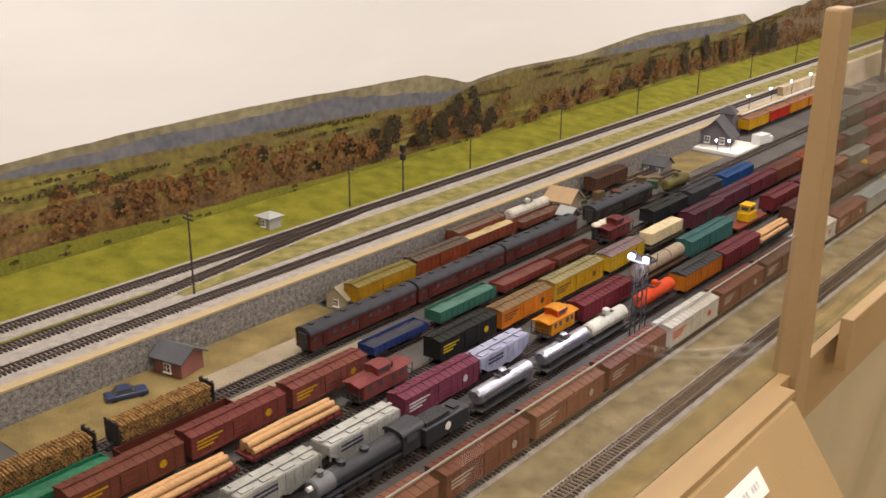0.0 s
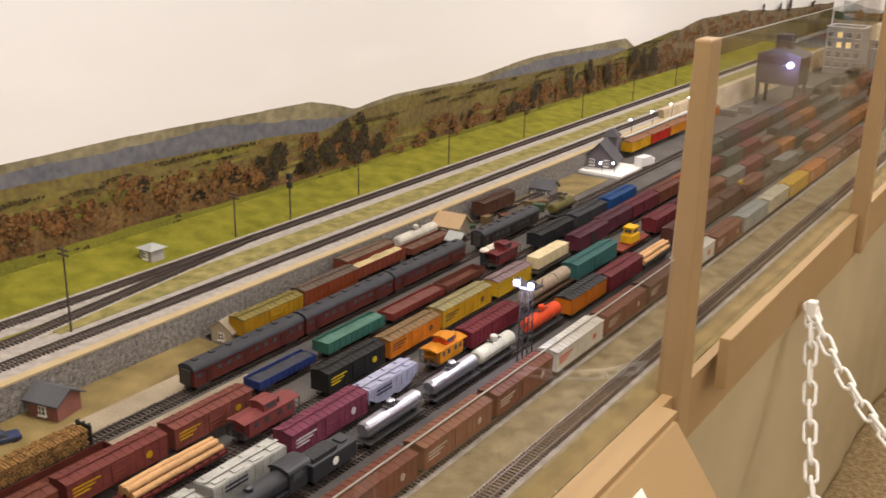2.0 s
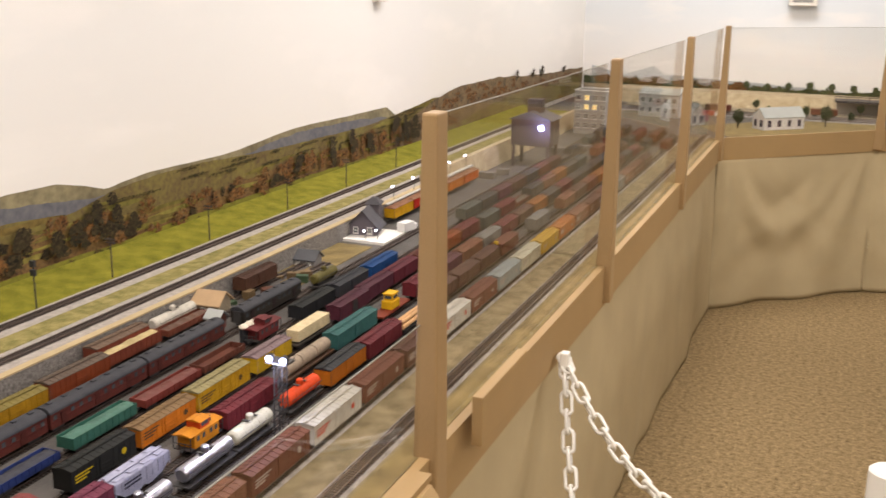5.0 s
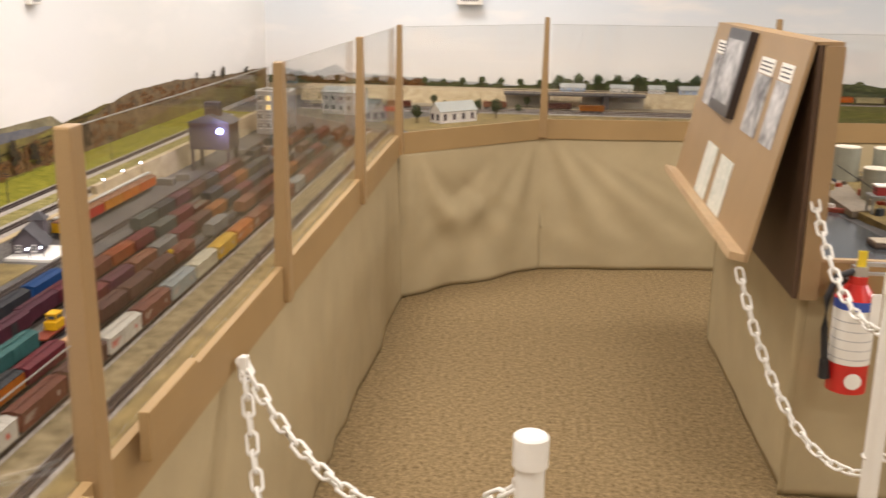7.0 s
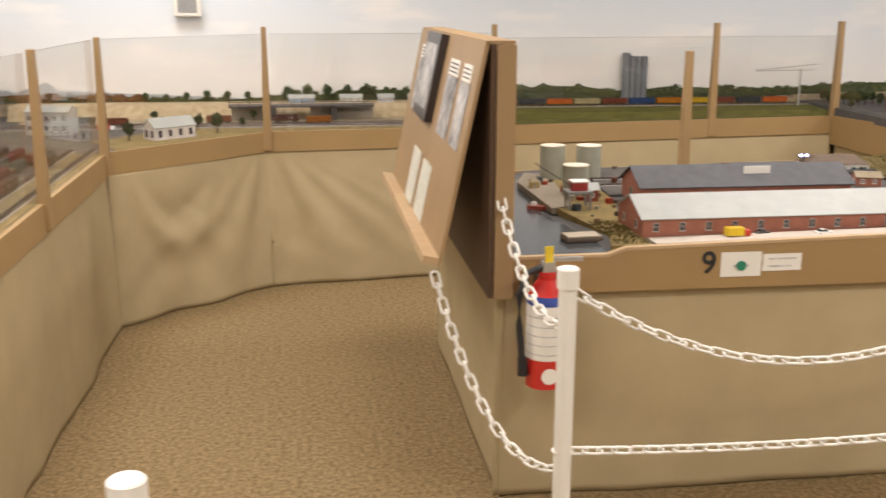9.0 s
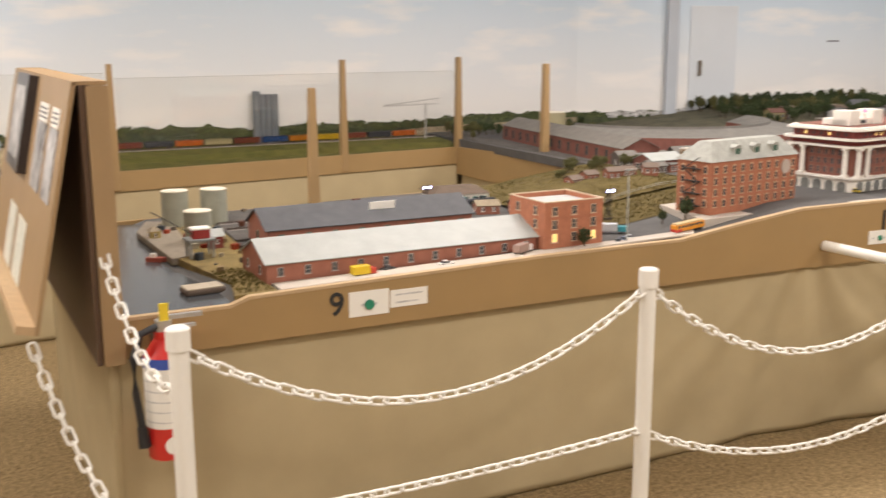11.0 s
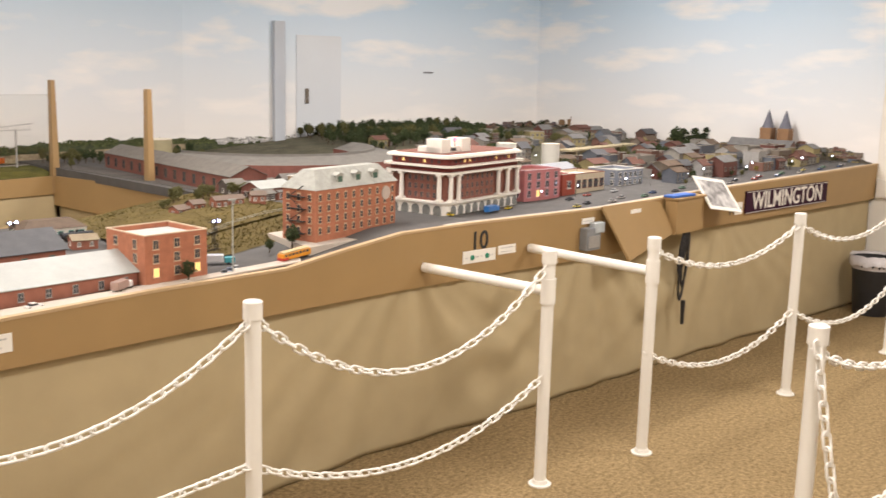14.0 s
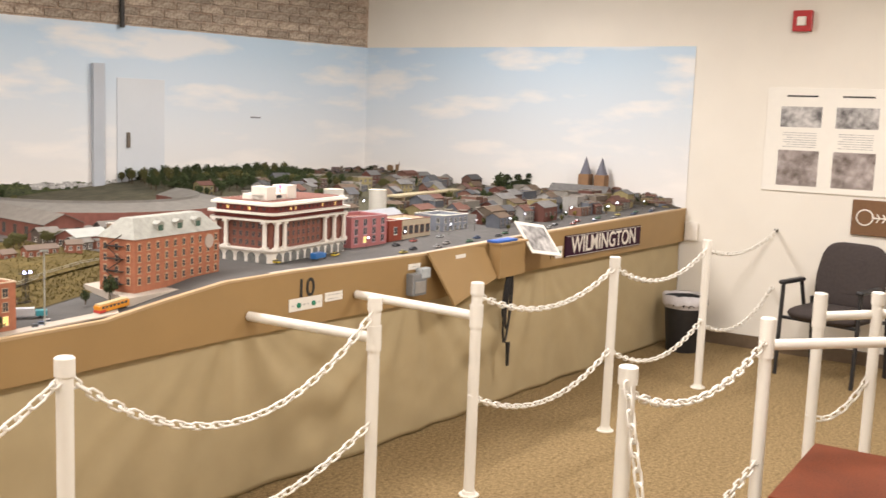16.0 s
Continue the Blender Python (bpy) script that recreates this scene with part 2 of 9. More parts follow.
def lerp_list(pts, s):
    if s <= pts[0][0]:
        return pts[0][1]
    for (a, u), (b, v) in zip(pts, pts[1:]):
        if s <= b:
            k = (s - a) / (b - a)
            return u + (v - u) * k
    return pts[-1][1]


# ---- the room ----
WX, NY, EX, SY, CZ = -1.62, 7.05, 8.52, -3.0, 3.1
NCORNER = (5.3, 6.98)
ECORNER = (8.52, 6.01)

bm = bmesh.new()
box(bm, WX - 0.1, EX + 0.1, SY - 0.1, NY + 0.3, -0.1, 0)
solid("floor", bm, M_CARPET, "brown speckled short-pile carpet", "floor")
bm = bmesh.new()
box(bm, WX - 0.1, EX + 0.1, SY - 0.1, NY + 0.3, CZ, CZ + 0.1)
solid("ceiling", bm, M_CEIL, "plain white ceiling", "ceiling")
bm = bmesh.new()
box(bm, WX - 0.12, WX, SY, NY, 0, CZ)
solid("wall_west", bm, M_WALL, "painted wall behind the hill mural", "wall")
bm = bmesh.new()
prism(bm, [(WX - 0.12, NY), (NCORNER[0], NCORNER[1]), ECORNER, (EX + 0.12, ECORNER[1]), (EX + 0.12, NY + 0.3), (WX - 0.12, NY + 0.3)], "z", 0, CZ)
solid("wall_north", bm, mat("old_brick", (0.30, 0.20, 0.14), 0.9, scale=7, fine=60, bump=0.6, color2=(0.62, 0.52, 0.42)), "old bare brick wall with patches of whitewash", "wall")
bm = bmesh.new()
box(bm, EX, EX + 0.12, SY, ECORNER[1], 0, CZ)
solid("wall_east", bm, M_WALL, "plain cream painted wall", "wall")
bm = bmesh.new()
box(bm, WX - 0.12, EX + 0.12, SY - 0.12, SY, 0, CZ)
solid("wall_south", bm, M_WALL, "plain cream painted wall", "wall")
bm = bmesh.new()
box(bm, EX - 0.012, EX, SY, 2.75, 0, 0.1)
solid("baseboard", bm, mat("baseboard_brown", (0.13, 0.09, 0.055), 0.5), "brown vinyl baseboard", "baseboard")


# ---- painted backdrops ----
def wall_point(wall, s, z, off):
    if wall == "west":
        return Vector((WX + off, s, z))
    if wall == "north":
        return Vector((s, NY - off - 0.07 * max(0.0, min(1.0, (s - WX) / (NCORNER[0] - WX))), z))
    if wall == "angled":
        a, b = Vector((*NCORNER, 0)), Vector((*ECORNER, 0))
        d = (b - a).normalized()
        n = Vector((d.y, -d.x, 0))
        p = a + d * s + n * off
        return Vector((p.x, p.y, z))
    return Vector((EX - off, s, z))


def sheet(name, wall, s0, s1, low, top, off, material, label, step=0.02, rough=0.0, seed=0.0, freq=9.0, kind="structure", category="backdrop"):
    """A painted band on a wall, between a foot height and a ragged outline."""
    bm = bmesh.new()
    n = max(2, int((s1 - s0) / step))
    prev = None
    for i in range(n + 1):
        s = s0 + (s1 - s0) * i / n
        zt = lerp_list(top, s)
        if rough:
            zt += rough * (noise.noise((s * freq, seed, 0.3)) + 0.6 * noise.noise((s * freq * 3.1, seed, 1.7)) + 0.35 * noise.noise((s * freq * 9.0, seed, 4.1)))
        zt = max(zt, lerp_list(low, s) + 0.001)
        a = bm.verts.new(wall_point(wall, s, lerp_list(low, s), off))
        b = bm.verts.new(wall_point(wall, s, zt, off))
        if prev:
            bm.faces.new((prev[0], a, b, prev[1]))
        prev = (a, b)
    return solid(name, bm, material, label, category, kind)


M_SKYW = sky_mat("mural_sky_pale", (0.80, 0.765, 0.72), (0.74, 0.765, 0.77), 1.1, 2.2, 0.5)
M_SKYN = sky_mat("mural_sky_blue", (0.80, 0.775, 0.745), (0.52, 0.66, 0.79), 1.15, 2.2, 0.7)
TOPZ = 2.29
sheet("backdrop", "west", SY, NY, [(0, 0.85)], [(0, TOPZ)], 0.004, M_SKYW, "pale hazy sky mural", step=0.5)
sheet("backdrop", "north", WX, NCORNER[0], [(0, 0.85)], [(0, TOPZ)], 0.004, M_SKYN, "blue and white cloudy sky mural", step=0.5)
LANG = math.hypot(ECORNER[0] - NCORNER[0], ECORNER[1] - NCORNER[1])
sheet("backdrop", "angled", 0, LANG, [(0, 0.85)], [(0, TOPZ)], 0.004, M_SKYN, "blue and white cloudy sky mural", step=0.5)
sheet("backdrop", "east", 2.866, ECORNER[1], [(0, 0.85)], [(0, TOPZ)], 0.004, M_SKYN, "blue and white cloudy sky mural", step=0.5)

# ---- mural hills on the west wall ----
M_CREST = mat("mural_tan_crest", (0.13, 0.105, 0.055), 0.7, scale=7, fine=50, bump=0, color2=(0.30, 0.255, 0.14))
M_FARHILL = mat("mural_far_hill", (0.085, 0.088, 0.105), 0.7, scale=9, fine=60, bump=0, color2=(0.17, 0.16, 0.165))
M_MIDHILL = mat("mural_mid_hill", (0.10, 0.06, 0.02), 0.7, scale=7, fine=70, bump=0, color2=(0.20, 0.165, 0.032))
M_UNDER = mat("mural_wood_floor", (0.06, 0.028, 0.010), 0.7, scale=14, fine=110, bump=0, color2=(0.23, 0.13, 0.035))
M_FIELD = mat("mural_field", (0.115, 0.112, 0.007), 0.7, scale=4.5, fine=140, bump=0, color2=(0.225, 0.205, 0.014))
M_TREES = island_mat("mural_dark_trees", [(0.010, 0.008, 0.005), (0.030, 0.020, 0.010), (0.060, 0.042, 0.018), (0.022, 0.020, 0.008)])
M_RUST = island_mat("mural_autumn_trees", [(0.030, 0.014, 0.006), (0.085, 0.034, 0.011), (0.16, 0.068, 0.018), (0.21, 0.10, 0.032), (0.11, 0.055, 0.016), (0.18, 0.115, 0.055)])
M_HEDGE = island_mat("mural_hedges", [(0.025, 0.020, 0.008), (0.060, 0.048, 0.016), (0.10, 0.07, 0.022)])
M_PLAIN = island_mat("mural_far_fields", [(0.19, 0.17, 0.028), (0.13, 0.10, 0.028), (0.23, 0.20, 0.045), (0.15, 0.085, 0.03)], grain=40.0)


def dabs(wall, trees, off, material, label, seed, dab=0.008, dense=1.0):
    """Trees painted as heaps of small ragged dabs on one printed sheet."""
    rn = random.Random(seed)
    verts, faces = [], []
    k = 0
    for s, z, w, h in trees:
        n = max(5, min(70, int(dense * 1.5 * w * h / (dab * dab))))
        for q in range(n):
            a, r = rn.uniform(0, 2 * math.pi), math.sqrt(rn.random())
            cs = s + w * 0.5 * r * math.cos(a) * (1.0 - 0.25 * math.sin(a))
            cz = z + h * (0.5 + 0.5 * r * math.sin(a))
            size = dab * rn.uniform(0.5, 1.15) * (1.1 - 0.45 * r)
            o = off + 0.0000012 * k
            k += 1
            base = len(verts)
            m = 8
            for i in range(m):
                u = 2 * math.pi * i / m + rn.uniform(-0.25, 0.25)
                g = size * rn.uniform(0.55, 1.25)
                verts.append(wall_point(wall, cs + g * math.cos(u), cz + g * math.sin(u) * 0.9, o))
            faces.append(range(base, base + m))
    me = bpy.data.meshes.new("backdrop")
    me.from_pydata([tuple(v) for v in verts], [], [tuple(f) for f in faces])
    me.materials.append(material)
    return tagged(part("backdrop", me, None, None), label, "backdrop", "", "structure")


def scatter(seed, count, s0, s1, base, spread, wide, tall):
    rn = random.Random(seed)
    out = []
    for k in range(count):
        s = rn.uniform(s0, s1)
        out.append((s, lerp_list(base, s) + rn.uniform(-spread, spread), rn.uniform(*wide), rn.uniform(*tall)))
    return sorted(out, key=lambda q: -q[1])


CREST = [(-1.2, 1.14), (0.8, 1.163), (1.08, 1.176), (1.47, 1.177), (1.68, 1.172), (1.92, 1.168), (2.0, 1.152), (2.09, 1.125), (2.25, 1.139), (2.53, 1.134), (2.71, 1.136), (3.06, 1.160), (3.43, 1.156), (3.79, 1.152), (3.88, 1.11), (4.1, 1.08), (5.2, 1.0)]
sheet("backdrop", "west", -1.2, 5.2, [(0, 0.95)], CREST, 0.006, M_CREST, "pale tan crest of the distant hills in the mural", rough=0.003, freq=4)
sheet("backdrop", "west", -1.2, 5.2, [(0, 0.95)], [(-1.2, 1.12), (0.8, 1.148), (1.14, 1.158), (1.47, 1.156), (1.6, 1.162), (1.79, 1.136), (2.0, 1.116), (2.3, 1.11), (2.7, 1.118), (3.06, 1.142), (3.43, 1.134), (3.75, 1.118), (4.1, 1.06), (5.2, 1.0)], 0.0072, M_FARHILL, "blue-grey shaded slopes of the distant hills", rough=0.007, freq=7, seed=3)
MID = [(-1.2, 1.12), (0.8, 1.138), (1.02, 1.130), (1.28, 1.119), (1.46, 1.117), (1.79, 1.102), (1.95, 1.088), (2.12, 1.118), (2.3, 1.130), (2.5, 1.128), (2.9, 1.108), (3.7, 1.10), (4.0, 1.12), (4.3, 1.14), (5.6, 1.1)]
sheet("backdrop", "west", -1.2, 5.6, [(0, 0.93)], MID, 0.0084, M_MIDHILL, "green and brown fields of the mural", rough=0.004, freq=6, seed=2)


def strips(seed, count, s0, s1, top, drop, material, label, off):
    """Long thin fields painted along the slope."""
    rn = random.Random(seed)
    bm = bmesh.new()
    for k in range(count):
        s = rn.uniform(s0, s1)
        z = lerp_list(top, s) - rn.uniform(*drop)
        w, h, tilt = rn.uniform(0.10, 0.34), rn.uniform(0.006, 0.017), rn.uniform(-0.06, 0.06)
        n = 12
        o = off + 0.00001 * k
        up, dn = [], []
        for i in range(n + 1):
            u = i / n - 0.5
            e = h * 0.5 * (1 - (2 * u) ** 4) + 0.0015 * noise.noise((s + u * 6, k, 0))
            up.append(bm.verts.new(wall_point("west", s + u * w, z + tilt * u * w + e, o)))
            dn.append(bm.verts.new(wall_point("west", s + u * w, z + tilt * u * w - e - 0.0004, o)))
        bm.faces.new(up + dn[::-1])
    return solid("backdrop", bm, material, label, "backdrop")


strips(4, 46, -0.6, 4.4, MID, (0.010, 0.05), M_PLAIN, "strips of far fields painted in the mural", 0.0088)
dabs("west", [t for q in scatter(3, 60, -0.6, 4.6, [(a, b - 0.026) for a, b in MID], 0.018, (0.05, 0.16), (0.004, 0.009)) for t in (q,)], 0.0094, M_HEDGE, "dark hedges painted in the mural", 3, 0.005)
WOODTOP = [(-1.2, 1.085), (0.79, 1.092), (0.95, 1.095), (1.2, 1.092), (1.5, 1.088), (1.8, 1.075), (2.0, 1.07), (2.3, 1.05), (2.53, 1.052), (3.04, 1.062), (3.7, 1.065), (4.2, 1.06), (4.6, 1.05)]
sheet("backdrop", "west", -1.2, 4.8, [(0, 0.93)], [(a, b - 0.018) for a, b in WOODTOP], 0.0102, M_UNDER, "russet wood floor of the mural", rough=0.012, freq=12, seed=5, step=0.006)
strips(9, 60, -0.6, 4.2, WOODTOP, (0.012, 0.07), M_PLAIN, "small clearings painted in the mural woods", 0.0106)
dabs("west", scatter(1, 210, -0.6, 4.6, [(a, b - 0.055) for a, b in WOODTOP], 0.036, (0.02, 0.085), (0.012, 0.05)), 0.0110, M_RUST, "rusty autumn woods painted in the mural", 1, 0.0062)
dabs("west", scatter(2, 46, -0.6, 4.6, [(a, b - 0.06) for a, b in WOODTOP], 0.032, (0.015, 0.05), (0.02, 0.045)), 0.0113, M_TREES, "dark trees painted in the mural", 2, 0.0058)
dabs("west", [(1.30, 0.995, 0.14, 0.105), (1.20, 0.995, 0.13, 0.085), (1.45, 0.99, 0.15, 0.10), (1.56, 0.985, 0.13, 0.10), (0.92, 0.998, 0.10, 0.06), (1.05, 0.995, 0.12, 0.07), (1.64, 0.985, 0.10, 0.08)], 0.0175, M_RUST, "round russet trees painted in the mural", 4, 0.0062)
MEADOW = [(-1.2, 1.0), (0.78, 1.004), (0.94, 1.001), (1.13, 0.995), (1.42, 0.992), (1.59, 0.984), (2.13, 0.982), (2.54, 0.988), (3.25, 0.985), (4.0, 0.975), (4.6, 0.96)]
sheet("backdrop", "west", -1.2, 4.6, [(0, 0.93)], MEADOW, 0.020, M_FIELD, "sunlit green meadow of the mural", rough=0.004, freq=5, seed=8)


def tall_trees(seed, trees):
    """Each tall tree as a cluster of crowns that narrows upwards."""
    rn = random.Random(seed)
    out = []
    for t0, z, w, h in trees:
        for k in range(7):
            u = rn.random()
            spread = w * 0.34 * (1.05 - 0.8 * u)
            out.append((t0 + rn.uniform(-spread, spread), z + h * 0.68 * u, w * rn.uniform(0.28, 0.5), h * rn.uniform(0.18, 0.32)))
    return out


dabs("west", tall_trees(5, [(1.78, 1.0, 0.10, 0.11), (1.72, 0.99, 0.09, 0.10), (2.02, 0.985, 0.12, 0.14), (2.09, 0.985, 0.10, 0.15), (1.96, 0.985, 0.10, 0.09), (2.16, 0.985, 0.09, 0.09), (1.88, 0.985, 0.10, 0.08), (2.9, 0.99, 0.12, 0.07), (3.05, 0.99, 0.11, 0.09), (3.3, 0.99, 0.10, 0.11), (3.45, 0.99, 0.11, 0.13), (3.6, 0.99, 0.12, 0.10), (3.85, 0.985, 0.14, 0.14), (3.95, 0.985, 0.12, 0.15), (4.06, 0.985, 0.14, 0.14)]), 0.0204, M_TREES, "tall dark trees painted in the mural", 5, 0.0066, 1.3)
dabs("west", scatter(6, 36, 0.8, 4.2, [(a, b - 0.02) for a, b in MEADOW], 0.014, (0.010, 0.03), (0.004, 0.009)), 0.0203, M_HEDGE, "small bushes in the painted meadow", 6, 0.004)
ROCKTOP = [(3.9, 1.05), (4.1, 1.10), (4.3, 1.135), (4.53, 1.162), (4.9, 1.166), (5.2, 1.160), (5.7, 1.13), (6.2, 1.11), (7.0, 1.09)]
sheet("backdrop", "west", 3.9, 7.0, [(0, 0.93)], ROCKTOP, 0.0172, mat("mural_rock_hill", (0.05, 0.032, 0.014), 0.7, scale=20, fine=70, bump=0, color2=(0.25, 0.165, 0.08)), "brown craggy hill of the mural", rough=0.006, freq=8, seed=17, step=0.006)
dabs("west", scatter(12, 90, 4.1, 6.9, [(a, b - 0.065) for a, b in ROCKTOP], 0.035, (0.03, 0.09), (0.012, 0.03)), 0.0178, M_RUST, "scrub on the craggy hill of the mural", 12, 0.007)
dabs("west", tall_trees(13, [(5.5, 1.12, 0.08, 0.06), (5.8, 1.11, 0.10, 0.06), (6.0, 1.10, 0.12, 0.07), (6.5, 1.09, 0.16, 0.06)]), 0.0186, M_TREES, "dark trees on the crag of the mural", 13, 0.008, 1.3)
sheet("backdrop", "west", 4.4, 6.9, [(0, 0.93)], [(4.4, 0.98), (5.0, 1.03), (5.6, 1.06), (6.1, 1.07), (6.9, 1.05)], 0.0205, M_MIDHILL, "brown hill foot of the mural", rough=0.008, freq=9, seed=14, step=0.01)

# ---- north and east mural skyline ----
M_GREENHILL = mat("mural_green_hill", (0.012, 0.018, 0.008), 0.7, scale=26, fine=110, bump=0, color2=(0.085, 0.10, 0.035))
M_TOWN = mat("mural_town", (0.028, 0.024, 0.016), 0.7, scale=26, fine=110, bump=0, color2=(0.13, 0.105, 0.07))
M_ROCK = mat("mural_rock_cut", (0.16, 0.12, 0.07), 0.8, scale=22, fine=120, bump=0, color2=(0.42, 0.34, 0.22))
M_HAZE = mat("mural_haze_city", (0.40, 0.41, 0.42), 0.7, scale=12, bump=0)
M_GREENS = island_mat("mural_green_trees", [(0.020, 0.026, 0.010), (0.055, 0.070, 0.024), (0.105, 0.125, 0.045), (0.045, 0.05, 0.02), (0.13, 0.14, 0.065)])
M_DEEP = island_mat("mural_deep_wood", [(0.006, 0.010, 0.006), (0.015, 0.022, 0.010), (0.032, 0.042, 0.016), (0.022, 0.022, 0.010)])
M_HOUSES = island_mat("mural_houses", [(0.34, 0.30, 0.25), (0.12, 0.055, 0.04), (0.20, 0.17, 0.13), (0.06, 0.05, 0.045), (0.25, 0.20, 0.09), (0.10, 0.12, 0.15), (0.17, 0.075, 0.05), (0.09, 0.08, 0.06)], grain=90.0)
M_PALETOWN = island_mat("mural_pale_town", [(0.50, 0.48, 0.46), (0.30, 0.29, 0.28), (0.62, 0.60, 0.58), (0.20, 0.19, 0.17)], grain=60.0)


def painted_houses(wall, spots, off, material, label, seed):
    """Tiny painted houses: a wall face, a darker gable or flat roof and a few window dabs each."""
    rn = random.Random(seed)
    bm = bmesh.new()
    for k, (s, z, w, h) in enumerate(spots):
        o = off + 0.00003 * k
        def face(pts, lift):
            bm.faces.new([bm.verts.new(wall_point(wall, s + u, z + v, o + lift)) for u, v in pts])
        face([(-w / 2, 0), (w / 2, 0), (w / 2, h), (-w / 2, h)], 0)
        if rn.random() < 0.6:
            face([(-w * 0.56, h), (w * 0.56, h), (w * 0.3, h * 1.5), (-w * 0.3, h * 1.5)], 0)
        else:
            face([(-w * 0.53, h * 0.95), (w * 0.53, h * 0.95), (w * 0.53, h * 1.08), (-w * 0.53, h * 1.08)], 0.000008)
        for i in range(rn.choice((2, 3))):
            u = (i - 1) * w * 0.3
            face([(u - w * 0.07, h * 0.35), (u + w * 0.07, h * 0.35), (u + w * 0.07, h * 0.7), (u - w * 0.07, h * 0.7)], 0.000012)
    return solid("backdrop", bm, material, label, "backdrop")


sheet("backdrop", "north", -1.55, 0.2, [(0, 0.93)], [(-1.55, 1.10), (-1.3, 1.05), (-1.12, 1.115), (-1.05, 1.06), (-0.8, 1.05), (-0.4, 1.03), (0.2, 1.0)], 0.008, M_HAZE, "hazy grey town skyline in the mural", rough=0.006, freq=9)
NTREE = [(-1.6, 1.045), (-0.6, 1.03), (-0.3, 1.005), (0.2, 1.01), (0.45, 1.05), (0.6, 1.03), (0.95, 1.07), (1.4, 1.06), (2.0, 1.08), (2.4, 1.075), (2.65, 1.04), (3.3, 1.06), (3.8, 1.05), (4.5, 1.085), (5.3, 1.08)]
sheet("backdrop", "north", -1.6, NCORNER[0], [(0, 0.93)], [(a, b - 0.012) for a, b in NTREE], 0.010, M_GREENHILL, "dark green belt of the mural", rough=0.008, freq=9, seed=3, step=0.01)
dabs("north", scatter(21, 190, -0.5, NCORNER[0], [(a, b - 0.045) for a, b in NTREE], 0.014, (0.05, 0.14), (0.03, 0.055)), 0.0108, M_GREENS, "line of leafy green trees in the mural", 21, 0.010)
dabs("north", scatter(22, 40, -1.5, -0.3, [(a, b - 0.045) for a, b in NTREE], 0.014, (0.05, 0.14), (0.03, 0.05)), 0.0125, M_RUST, "brown tree belt in the mural", 22, 0.010)
sheet("backdrop", "north", -1.6, 5.3, [(0, 0.85)], [(-1.6, 0.98), (-0.4, 0.985), (1.0, 0.985), (1.6, 0.985), (1.7, 0.93), (3.0, 0.93), (4.0, 1.0), (5.3, 1.03)], 0.0165, M_ROCK, "tan stone bank of the mural", rough=0.004, freq=3)
ARIDGE = [(0, 1.07), (0.6, 1.07), (1.0, 1.085), (1.3, 1.115), (1.78, 1.131), (2.0, 1.11), (2.6, 1.135), (3.0, 1.15), (LANG, 1.17)]
sheet("backdrop", "angled", 0, LANG, [(0, 0.85)], [(a, b - 0.012) for a, b in ARIDGE], 0.010, M_GREENHILL, "dark wooded ridge of the mural", rough=0.006, freq=10, seed=4, step=0.01)
dabs("angled", scatter(23, 170, 1.05, LANG, [(a, b - 0.05) for a, b in ARIDGE], 0.022, (0.04, 0.11), (0.025, 0.05)), 0.0106, M_DEEP, "dark fir woods on the ridge of the mural", 23, 0.009)
dabs("angled", scatter(24, 60, 0.0, 1.2, [(0, 1.02), (1.2, 1.03)], 0.02, (0.04, 0.10), (0.02, 0.04)), 0.0106, M_GREENS, "green trees round the far town of the mural", 24, 0.009)
painted_houses("angled", scatter(25, 70, 0.25, 1.12, [(0.25, 1.03), (0.7, 1.045), (1.12, 1.05)], 0.018, (0.02, 0.05), (0.010, 0.022)), 0.0130, M_PALETOWN, "pale far town painted in the mural", 25)
dabs("angled", scatter(26, 70, 2.2, LANG, [(2.2, 1.05), (2.9, 1.09), (LANG, 1.12)], 0.03, (0.04, 0.10), (0.02, 0.04)), 0.0150, M_DEEP, "dark trees between the painted houses", 26, 0.009)
painted_houses("angled", scatter(27, 85, 2.1, LANG, [(2.1, 1.06), (2.6, 1.095), (3.15, 1.12), (LANG, 1.13)], 0.034, (0.03, 0.075), (0.014, 0.034)), 0.0160, M_HOUSES, "crowded hillside houses painted in the mural", 27)
ETOWN = [(2.9, 1.05), (3.1, 1.11), (3.5, 1.13), (4.1, 1.11), (4.5, 1.115), (5.1, 1.10), (5.5, 1.15), (5.8, 1.175), (6.01, 1.18)]
sheet("backdrop", "east", 2.9, ECORNER[1], [(0, 0.9)], [(a, b - 0.012) for a, b in ETOWN], 0.010, M_TOWN, "dark hillside of the painted town", rough=0.010, freq=14, seed=9, step=0.006)
dabs("east", scatter(28, 90, 3.0, 5.95, [(a, b - 0.05) for a, b in ETOWN], 0.03, (0.05, 0.12), (0.025, 0.05)), 0.0106, M_DEEP, "dark trees between the painted houses", 28, 0.010)
painted_houses("east", scatter(29, 130, 3.0, 5.97, [(a, b - 0.045) for a, b in ETOWN], 0.036, (0.035, 0.085), (0.016, 0.038)), 0.0140, M_HOUSES, "crowded town houses painted in the mural", 29)
painted_houses("east", [(5.70, 1.165, 0.07, 0.035), (5.62, 1.165, 0.035, 0.055), (5.60, 1.215, 0.008, 0.03)], 0.0190, mat("mural_church", (0.20, 0.12, 0.06), 0.7, vary=0.25, scale=50, bump=0), "painted hilltop church with a thin spire", 30)
